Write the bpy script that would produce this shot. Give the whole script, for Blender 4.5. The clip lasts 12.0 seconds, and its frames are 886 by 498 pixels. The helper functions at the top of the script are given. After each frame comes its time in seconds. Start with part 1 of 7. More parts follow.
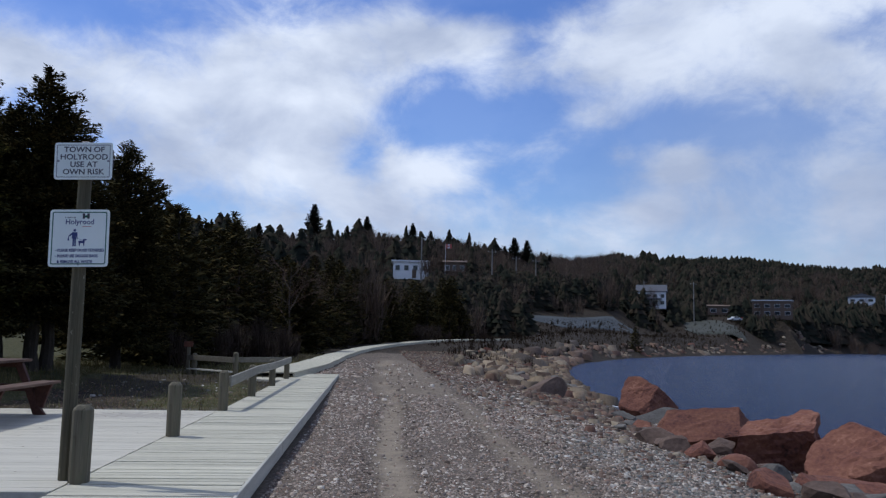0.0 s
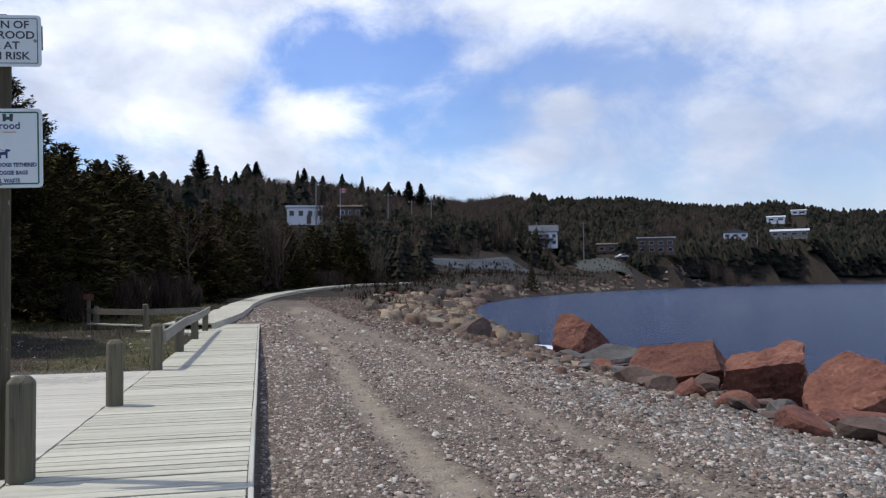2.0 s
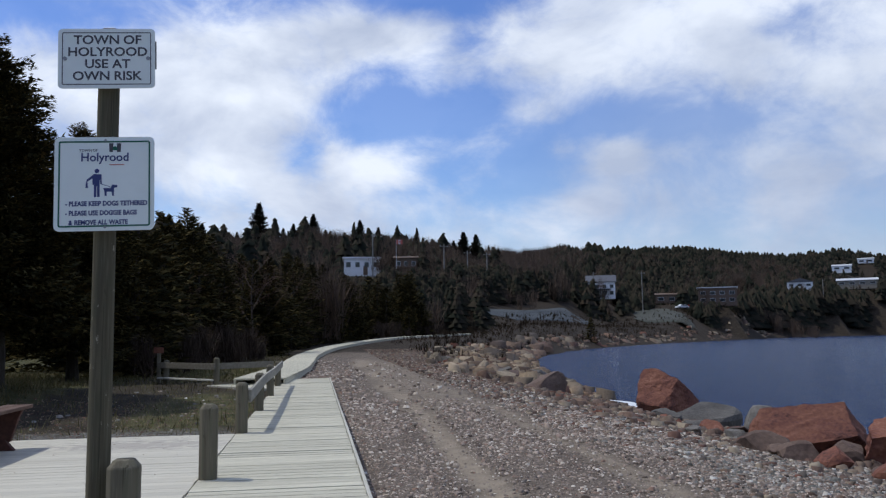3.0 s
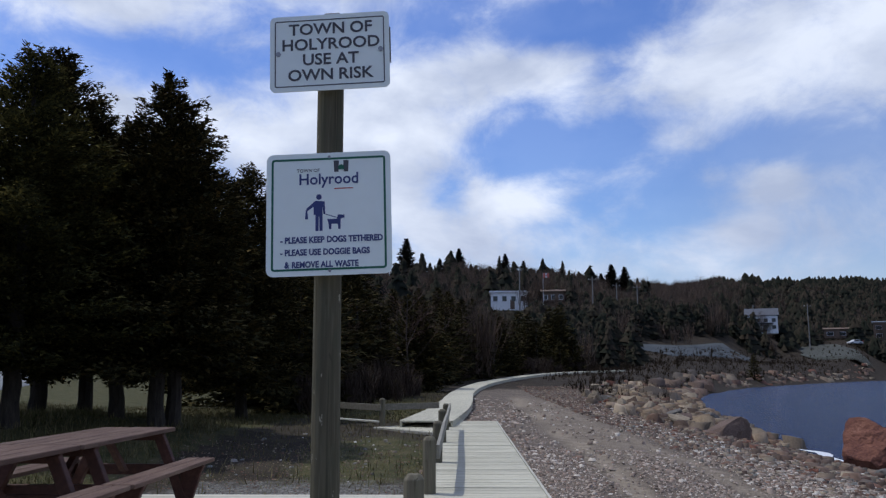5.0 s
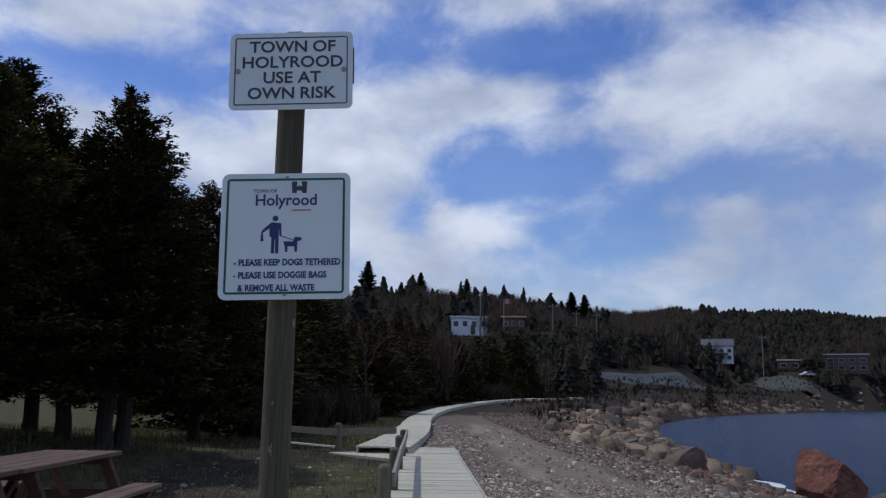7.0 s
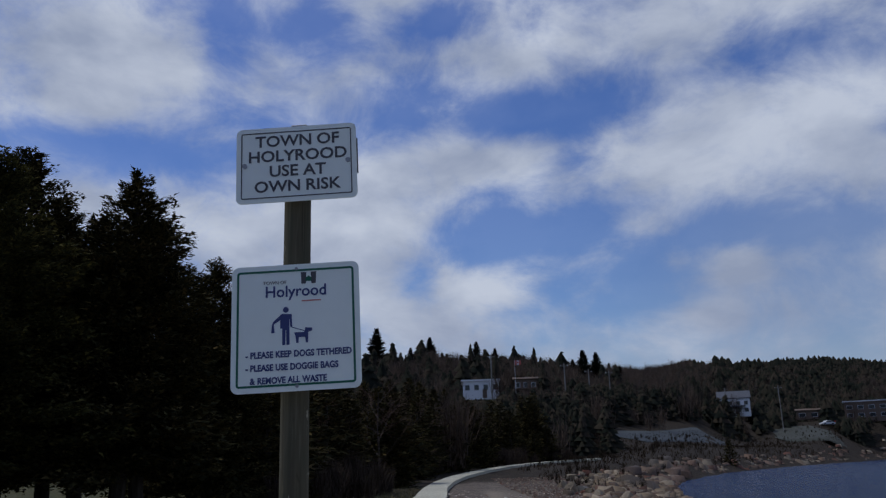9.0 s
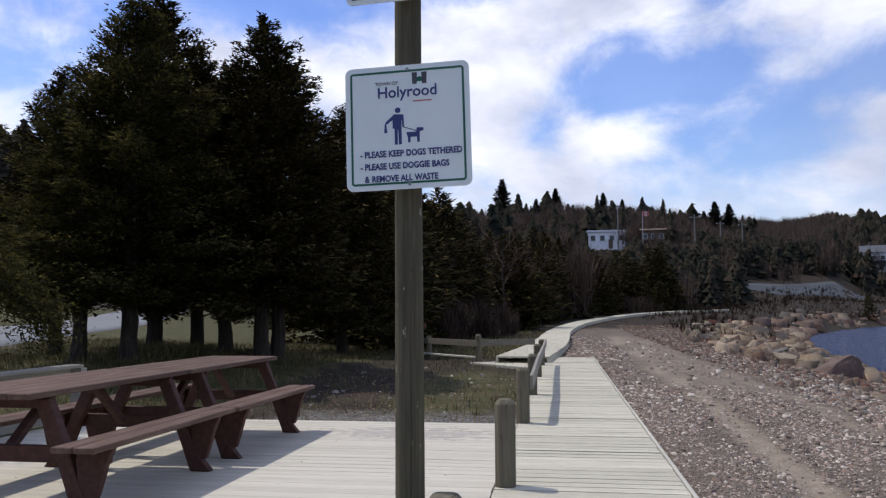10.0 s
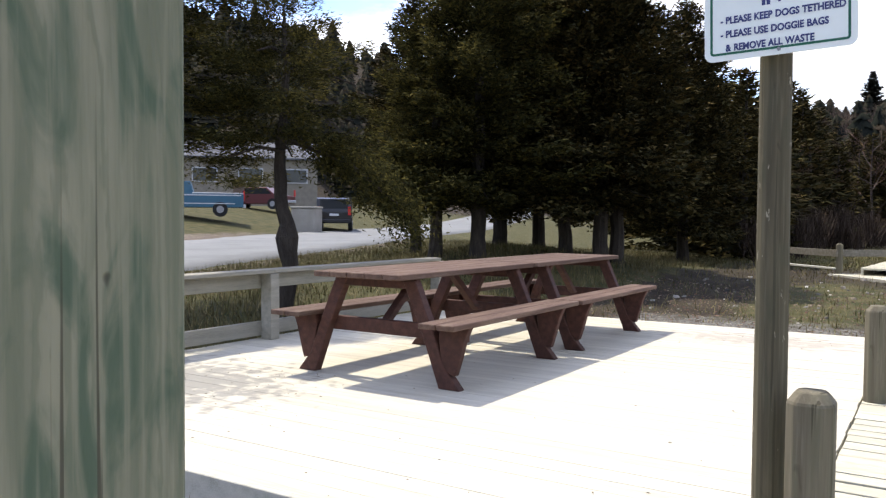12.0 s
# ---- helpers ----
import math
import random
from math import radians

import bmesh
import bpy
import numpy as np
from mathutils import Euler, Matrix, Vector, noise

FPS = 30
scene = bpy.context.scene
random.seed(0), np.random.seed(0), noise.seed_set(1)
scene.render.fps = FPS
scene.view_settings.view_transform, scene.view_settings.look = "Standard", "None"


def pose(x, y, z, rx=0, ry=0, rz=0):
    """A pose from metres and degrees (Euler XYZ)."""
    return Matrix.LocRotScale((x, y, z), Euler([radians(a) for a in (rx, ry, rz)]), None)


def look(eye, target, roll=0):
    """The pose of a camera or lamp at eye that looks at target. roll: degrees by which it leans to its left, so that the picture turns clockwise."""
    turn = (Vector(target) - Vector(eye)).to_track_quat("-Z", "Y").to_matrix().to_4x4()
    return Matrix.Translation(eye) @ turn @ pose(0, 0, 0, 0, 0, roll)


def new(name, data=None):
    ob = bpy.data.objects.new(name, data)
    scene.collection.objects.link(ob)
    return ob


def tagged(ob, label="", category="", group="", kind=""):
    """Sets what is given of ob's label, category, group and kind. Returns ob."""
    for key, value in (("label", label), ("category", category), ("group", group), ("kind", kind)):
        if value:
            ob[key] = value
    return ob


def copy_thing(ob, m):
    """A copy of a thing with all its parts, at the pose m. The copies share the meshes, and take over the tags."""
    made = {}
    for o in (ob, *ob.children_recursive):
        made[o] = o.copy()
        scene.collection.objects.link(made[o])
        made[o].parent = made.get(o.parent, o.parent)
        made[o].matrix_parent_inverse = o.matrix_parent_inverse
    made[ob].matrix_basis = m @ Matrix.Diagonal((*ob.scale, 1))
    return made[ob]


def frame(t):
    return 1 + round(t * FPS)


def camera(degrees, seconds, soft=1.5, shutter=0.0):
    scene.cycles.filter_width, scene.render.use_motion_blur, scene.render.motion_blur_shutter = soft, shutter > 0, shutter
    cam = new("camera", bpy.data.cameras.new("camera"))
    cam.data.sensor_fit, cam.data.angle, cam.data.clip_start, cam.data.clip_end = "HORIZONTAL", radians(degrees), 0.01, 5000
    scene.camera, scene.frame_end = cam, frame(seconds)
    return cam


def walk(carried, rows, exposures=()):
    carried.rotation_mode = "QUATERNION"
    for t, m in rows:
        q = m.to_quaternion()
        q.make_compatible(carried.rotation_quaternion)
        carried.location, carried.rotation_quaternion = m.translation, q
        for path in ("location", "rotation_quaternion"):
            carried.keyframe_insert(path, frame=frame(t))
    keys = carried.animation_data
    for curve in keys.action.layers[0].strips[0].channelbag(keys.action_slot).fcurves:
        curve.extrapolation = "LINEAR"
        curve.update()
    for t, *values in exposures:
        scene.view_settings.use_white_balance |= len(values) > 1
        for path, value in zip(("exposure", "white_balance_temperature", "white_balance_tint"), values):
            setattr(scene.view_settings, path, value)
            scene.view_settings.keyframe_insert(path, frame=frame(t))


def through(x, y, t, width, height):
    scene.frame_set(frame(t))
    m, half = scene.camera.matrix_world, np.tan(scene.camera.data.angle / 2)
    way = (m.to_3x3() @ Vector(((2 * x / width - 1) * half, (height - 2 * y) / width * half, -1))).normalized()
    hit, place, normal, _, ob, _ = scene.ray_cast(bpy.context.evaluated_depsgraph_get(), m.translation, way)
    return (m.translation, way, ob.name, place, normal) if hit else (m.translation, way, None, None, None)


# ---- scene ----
cam = camera(58.0, 12.0, soft=1.3)

PATH = [
    (0, (2.208, -6.382, 1.149), (2.384, -4.403, 1.372), 1.2),
    (0.5, (1.969, -6.102, 1.153), (2.204, -4.122, 1.303), -2.0),
    (1, (1.757, -5.683, 1.1), (2.037, -3.705, 1.202), -1.1),
    (1.5, (1.556, -5.255, 1.076), (1.9, -3.285, 1.117), -1.7),
    (2, (1.347, -4.845, 1.079), (1.792, -2.896, 1.165), -0.7),
    (2.5, (1.15, -4.37, 1.102), (1.529, -2.41, 1.234), 0.8),
    (2.7, (1.044, -4.157, 1.118), (1.399, -2.196, 1.287), 0.3),
    (4.3, (0.491, -2.934, 1.244), (0.64, -0.958, 1.517), -1.1),
    (4.5, (0.442, -2.84, 1.28), (0.579, -0.863, 1.549), -0.4),
    (5, (0.375, -2.727, 1.312), (0.331, -0.75, 1.612), -0.1),
    (5.5, (0.373, -2.654, 1.302), (0.287, -0.673, 1.562), 0.8),
    (6, (0.384, -2.655, 1.338), (0.422, -0.688, 1.7), -0.9),
    (6.5, (0.388, -2.673, 1.352), (0.421, -0.722, 1.79), -0.1),
    (7, (0.384, -2.665, 1.331), (0.434, -0.698, 1.691), 0.9),
    (7.2, (0.386, -2.647, 1.348), (0.472, -0.685, 1.724), -0.2),
    (8.8, (0.379, -2.673, 1.422), (0.487, -0.755, 1.977), -2.4),
    (9, (0.375, -2.697, 1.398), (0.41, -0.765, 1.913), -1.7),
    (9.5, (0.388, -2.654, 1.319), (0.376, -0.683, 1.656), -0.3),
    (10, (0.426, -2.669, 1.213), (0.141, -0.696, 1.368), -0.2),
    (10.2, (0.41, -2.649, 1.187), (-0.028, -0.698, 1.219), 1.5),
    (10.5, (0.383, -2.634, 1.178), (-0.292, -0.752, 1.156), 1.0),
    (11, (0.357, -2.625, 1.113), (-0.513, -0.825, 1.064), 1.5),
    (11.5, (0.355, -2.619, 1.129), (-0.559, -0.844, 1.008), 1.5),
    (12, (0.361, -2.629, 1.116), (-0.696, -0.934, 1.04), 0.5),
]
EXPOSURE = [(0, -0.26, 5980, 9), (0.5, -0.48, 5950, 9), (1.0, -0.06, 6300, 10), (1.5, 0.22, 6520, 10), (2.0, 0.15, 6420, 9), (2.7, -0.04, 6270, 8), (4.3, -0.22, 6100, 10), (5.5, -0.14, 6080, 10), (6.0, -0.16, 6050, 10),
            (6.5, -0.36, 6000, 10), (7.2, -0.5, 5980, 10), (9.0, -0.85, 5950, 10), (9.5, -0.6, 6050, 10), (10.0, 0.14, 6550, 13), (10.5, 1.22, 7050, 10), (11.0, 1.46, 7150, 10), (11.5, 1.32, 7200, 10), (12.0, 1.2, 7200, 10)]
walk(cam, [(t, look(e, g, r)) for t, e, g, r in PATH], EXPOSURE)

# ---- world, sun, exposure ----
SUN_DIR = Vector((-0.52, 0.20, 1.0)).normalized()      # from the ground towards the sun
SUN_EL = math.asin(SUN_DIR.z)
SUN_AZ = math.atan2(SUN_DIR.x, SUN_DIR.y)

sun_data = bpy.data.lights.new("sun", "SUN")
sun_data.energy, sun_data.angle, sun_data.color = 2.5, radians(0.6), (1.0, 0.96, 0.9)
sun = new("sun", sun_data)
sun.matrix_world = look((0, 0, 60), Vector((0, 0, 60)) - SUN_DIR)

world = bpy.data.worlds.new("world")
scene.world = world
world.use_nodes = True
wn, wl = world.node_tree.nodes, world.node_tree.links
wn.clear()


def wmath(op, a, b=None):
    n = wn.new("ShaderNodeMath")
    n.operation = op
    for i, v in enumerate((a, b)):
        if v is None:
            continue
        if isinstance(v, (int, float)):
            n.inputs[i].default_value = v
        else:
            wl.new(v, n.inputs[i])
    return n.outputs[0]


def wrange(value, a, b, c, d, smooth=True):
    n = wn.new("ShaderNodeMapRange")
    n.interpolation_type = "SMOOTHSTEP" if smooth else "LINEAR"
    wl.new(value, n.inputs[0])
    for i, v in enumerate((a, b, c, d)):
        n.inputs[1 + i].default_value = v
    return n.outputs[0]


coord = wn.new("ShaderNodeTexCoord").outputs["Generated"]
sep = wn.new("ShaderNodeSeparateXYZ")
wl.new(coord, sep.inputs[0])
az = wmath("MULTIPLY", wmath("ARCTAN2", sep.outputs[0], sep.outputs[1]), 180 / math.pi)
el = wmath("MULTIPLY", wmath("ARCSINE", sep.outputs[2]), 180 / math.pi)
azel = wn.new("ShaderNodeCombineXYZ")
wl.new(az, azel.inputs[0])
wl.new(el, azel.inputs[1])


def wnoise(scale, detail, rough, stretch, offset=(0, 0, 0), distort=0.0):
    m = wn.new("ShaderNodeMapping")
    wl.new(coord, m.inputs[0])
    m.inputs["Scale"].default_value = stretch
    m.inputs["Location"].default_value = offset
    n = wn.new("ShaderNodeTexNoise")
    wl.new(m.outputs[0], n.inputs["Vector"])
    n.inputs["Scale"].default_value, n.inputs["Detail"].default_value = scale, detail
    n.inputs["Roughness"].default_value, n.inputs["Distortion"].default_value = rough, distort
    return n.outputs["Fac"]


# banks of broken cloud, and the blue openings between them: azimuth, elevation, half widths, weight
CLOUD_BANKS = [(-24, 27, 8, 4.8, 0.42), (-11.5, 27, 5, 2.6, 0.24), (5.5, 28, 4.5, 2.2, 0.3), (2.5, 20.8, 8, 2.5, 0.34), (16, 15.6, 3.2, 1.1, 0.26),
               (-4, 16.8, 3.5, 4.5, 0.3), (-12.5, 16.2, 7, 4, 0.34), (-24, 17, 5, 2, 0.4), (-5.5, 12, 4.2, 2.6, 0.36), (-0.6, 9.6, 3.6, 1.9, 0.3),
               (3.6, 12, 3.4, 1.6, 0.3), (21.7, 12.2, 2, 1.5, 0.34), (19.5, 9.2, 3.2, 1.3, 0.2)]
CLOUD_BANKS += [(26, 20.5, 10, 4.2, 0.36), (31, 9.5, 6.5, 3, 0.2), (21, 29.5, 15, 2.6, 0.3), (-3.4, 33, 6, 1.8, 0.3), (17.5, 20, 4, 2.6, 0.22),
                (-38.5, 12, 4, 2.2, 0.3), (-30, 14, 4, 3, 0.25), (5, 8, 8, 1.8, 0.2), (-14, 11, 5, 2, 0.2), (40, 16, 8, 6, 0.2)]
BLUE_GAPS = [(-21.5, 21.3, 8.5, 1.5, -0.31), (-15.4, 28.8, 2, 4, -0.22), (0.8, 30.6, 3.3, 1.5, -0.26), (10, 24.2, 5.2, 1.7, -0.26), (-8, 30.5, 3, 2.5, -0.17),
             (7.5, 15.6, 7.5, 1.6, -0.29), (23.5, 14.9, 8, 1.5, -0.31), (13.5, 11.4, 5, 2, -0.27), (11, 8.2, 6, 1.1, -0.14), (-2, 24, 3, 1.2, -0.14),
             (-0.9, 12.6, 1.6, 1.6, -0.17), (32.5, 20, 2, 1, -0.17), (11, 20.2, 2.4, 1.3, -0.14), (-40, 15, 3, 1.3, -0.26), (26, 10.5, 3, 1.4, -0.12), (2, 23, 4, 1.2, -0.12)]
amount = wmath("ADD", wmath("MULTIPLY", wnoise(8.5, 9.0, 0.62, (1, 1, 1.4), (3.1, 0.4, 1.7), 0.3), 1.25), -0.14)
for a, e, sa, se, wgt in CLOUD_BANKS + BLUE_GAPS:
    sub = wn.new("ShaderNodeVectorMath")
    sub.operation = "SUBTRACT"
    wl.new(azel.outputs[0], sub.inputs[0])
    sub.inputs[1].default_value = (a, e, 0)
    mul = wn.new("ShaderNodeVectorMath")
    mul.operation = "MULTIPLY"
    wl.new(sub.outputs[0], mul.inputs[0])
    mul.inputs[1].default_value = (1 / sa, 1 / se, 0)
    ln = wn.new("ShaderNodeVectorMath")
    ln.operation = "LENGTH"
    wl.new(mul.outputs[0], ln.inputs[0])
    amount = wmath("ADD", amount, wrange(ln.outputs["Value"], 0.1, 1.6, wgt, 0.0))
cover = wrange(amount, 0.28, 0.86, 0.15, 1.0)
haze = wrange(el, 2.0, 12.0, 0.38, 0.0)
cover = wmath("MAXIMUM", cover, haze)

sky = wn.new("ShaderNodeTexSky")
sky.sky_type, sky.sun_disc = "NISHITA", False
sky.sun_elevation, sky.sun_rotation = SUN_EL, SUN_AZ
sky.air_density, sky.dust_density, sky.ozone_density = 1.0, 0.6, 1.6
SKY_STRENGTH = 0.15
skyc = wn.new("ShaderNodeVectorMath")
skyc.operation = "SCALE"
sat = wn.new("ShaderNodeHueSaturation")
sat.inputs["Saturation"].default_value = 1.42
sat.inputs["Hue"].default_value = 0.518
wl.new(sky.outputs[0], sat.inputs["Color"])
wl.new(sat.outputs[0], skyc.inputs[0])
skyc.inputs["Scale"].default_value = SKY_STRENGTH
thick = wnoise(6.0, 6.0, 0.52, (1, 1, 1.8), (7.3, 2.2, 0.6), 0.2)
ramp = wn.new("ShaderNodeValToRGB")
wl.new(thick, ramp.inputs[0])
ramp.color_ramp.elements[0].position, ramp.color_ramp.elements[1].position = 0.34, 0.62
ramp.color_ramp.elements[0].color = (0.54, 0.60, 0.76, 1)
ramp.color_ramp.elements[1].color = (0.96, 1.0, 1.10, 1)
mix = wn.new("ShaderNodeMix")
mix.data_type = "RGBA"
wl.new(cover, mix.inputs[0])
wl.new(skyc.outputs[0], mix.inputs[6])
wl.new(ramp.outputs[0], mix.inputs[7])
veil = wn.new("ShaderNodeMix")
veil.data_type = "RGBA"
# hazier over the open water
seaward = wmath("MULTIPLY", wrange(az, 8.0, 28.0, 0.0, 0.45), wrange(el, 9.0, 26.0, 1.0, 0.0))
wl.new(wmath("MAXIMUM", wrange(el, 1.0, 11.0, 0.72, 0.0), seaward), veil.inputs[0])
wl.new(mix.outputs[2], veil.inputs[6])
veil.inputs[7].default_value = (0.42, 0.49, 0.66, 1)
bg = wn.new("ShaderNodeBackground")
wl.new(veil.outputs[2], bg.inputs[0])
bg.inputs[1].default_value = 1.0
wout = wn.new("ShaderNodeOutputWorld")
wl.new(bg.outputs[0], wout.inputs[0])

# ---- materials ----
def surface(name, cols, scale=4.0, stretch=(1, 1, 1), rough=0.85, bump=0.25, bump_scale=60.0, vary=0.0, metal=0.0, spec=0.3,
            detail=8.0, fine=0.35, coords="Object", bump_dist=0.01):
    """A node material: two scales of noise mix the colours, a finer one gives relief; vary: difference from piece to piece."""
    m = bpy.data.materials.new(name)
    m.use_nodes = True
    n, l = m.node_tree.nodes, m.node_tree.links
    b = n["Principled BSDF"]
    tc = n.new("ShaderNodeTexCoord")
    mp = n.new("ShaderNodeMapping")
    mp.inputs["Scale"].default_value = stretch
    oi = n.new("ShaderNodeObjectInfo")
    if coords == "Object":
        shift = n.new("ShaderNodeVectorMath")
        shift.operation = "MULTIPLY_ADD"
        cmb = n.new("ShaderNodeCombineXYZ")
        for i in range(3):
            l.new(oi.outputs["Random"], cmb.inputs[i])
        l.new(cmb.outputs[0], shift.inputs[0])
        shift.inputs[1].default_value = (17.0, 31.0, 23.0)
        l.new(tc.outputs["Object"], shift.inputs[2])
        l.new(shift.outputs[0], mp.inputs[0])
    else:
        geo = n.new("ShaderNodeNewGeometry")
        l.new(geo.outputs["Position"], mp.inputs[0])
    big = n.new("ShaderNodeTexNoise")
    big.inputs["Scale"].default_value, big.inputs["Detail"].default_value = scale, detail
    small = n.new("ShaderNodeTexNoise")
    small.inputs["Scale"].default_value, small.inputs["Detail"].default_value = scale * 9, 4
    l.new(mp.outputs[0], big.inputs["Vector"])
    l.new(mp.outputs[0], small.inputs["Vector"])
    mx = n.new("ShaderNodeMix")
    mx.inputs[0].default_value = fine
    l.new(big.outputs["Fac"], mx.inputs[2])
    l.new(small.outputs["Fac"], mx.inputs[3])
    rp = n.new("ShaderNodeValToRGB")
    l.new(mx.outputs[0], rp.inputs[0])
    els = rp.color_ramp.elements
    while len(els) < len(cols):
        els.new(0.5)
    for i, c in enumerate(cols):
        els[i].position = 0.3 + 0.4 * i / max(1, len(cols) - 1)
        els[i].color = (*c, 1)
    colour = rp.outputs[0]
    if vary:
        hsv = n.new("ShaderNodeHueSaturation")
        mr = n.new("ShaderNodeMapRange")
        l.new(oi.outputs["Random"], mr.inputs[0])
        mr.inputs[3].default_value, mr.inputs[4].default_value = 1 - vary, 1 + vary
        l.new(mr.outputs[0], hsv.inputs["Value"])
        l.new(colour, hsv.inputs["Color"])
        colour = hsv.outputs[0]
    l.new(colour, b.inputs["Base Color"])
    b.inputs["Roughness"].default_value, b.inputs["Metallic"].default_value = rough, metal
    b.inputs["Specular IOR Level"].default_value = spec
    if bump:
        bn = n.new("ShaderNodeTexNoise")
        bn.inputs["Scale"].default_value, bn.inputs["Detail"].default_value = bump_scale, 5
        l.new(mp.outputs[0], bn.inputs["Vector"])
        bp = n.new("ShaderNodeBump")
        bp.inputs["Strength"].default_value, bp.inputs["Distance"].default_value = bump, bump_dist
        l.new(bn.outputs["Fac"], bp.inputs["Height"])
        l.new(bp.outputs[0], b.inputs["Normal"])
    return m


def island(name, cols, rough=0.85, spec=0.25, tip=None):
    """For stuff: each loose piece takes its own tone between the colours."""
    m = bpy.data.materials.new(name)
    m.use_nodes = True
    n, l = m.node_tree.nodes, m.node_tree.links
    b = n["Principled BSDF"]
    geo = n.new("ShaderNodeNewGeometry")
    rp = n.new("ShaderNodeValToRGB")
    l.new(geo.outputs["Random Per Island"], rp.inputs[0])
    els = rp.color_ramp.elements
    while len(els) < len(cols):
        els.new(0.5)
    for i, c in enumerate(cols):
        els[i].position = i / max(1, len(cols) - 1)
        els[i].color = (*c, 1)
    ns = n.new("ShaderNodeTexNoise")
    ns.inputs["Scale"].default_value = 12.0
    l.new(geo.outputs["Position"], ns.inputs["Vector"])
    hsv = n.new("ShaderNodeHueSaturation")
    mr = n.new("ShaderNodeMapRange")
    l.new(ns.outputs["Fac"], mr.inputs[0])
    mr.inputs[3].default_value, mr.inputs[4].default_value = 0.65, 1.35
    l.new(mr.outputs[0], hsv.inputs["Value"])
    l.new(rp.outputs[0], hsv.inputs["Color"])
    l.new(hsv.outputs[0], b.inputs["Base Color"])
    b.inputs["Roughness"].default_value = rough
    b.inputs["Specular IOR Level"].default_value = spec
    return m


def needle(name, cols, through=0.35):
    """Foliage: each spray its own tone, dull, letting some light through."""
    m = island(name, cols, 1.0, 0.03)
    n, l = m.node_tree.nodes, m.node_tree.links
    b, out = n["Principled BSDF"], n["Material Output"]
    src = b.inputs["Base Color"].links[0].from_socket
    tr = n.new("ShaderNodeBsdfTranslucent")
    l.new(src, tr.inputs["Color"])
    mx = n.new("ShaderNodeMixShader")
    mx.inputs[0].default_value = through
    l.new(b.outputs[0], mx.inputs[1])
    l.new(tr.outputs[0], mx.inputs[2])
    l.new(mx.outputs[0], out.inputs["Surface"])
    return m


def plain(name, col, rough=0.5, metal=0.0, spec=0.4):
    return surface(name, [tuple(c * 0.9 for c in col), tuple(min(1, c * 1.08) for c in col)], 6.0, rough=rough, bump=0.0, metal=metal, spec=spec)


def glass_dark(name):
    m = bpy.data.materials.new(name)
    m.use_nodes = True
    b = m.node_tree.nodes["Principled BSDF"]
    b.inputs["Base Color"].default_value = (0.02, 0.025, 0.03, 1)
    b.inputs["Roughness"].default_value = 0.08
    return m


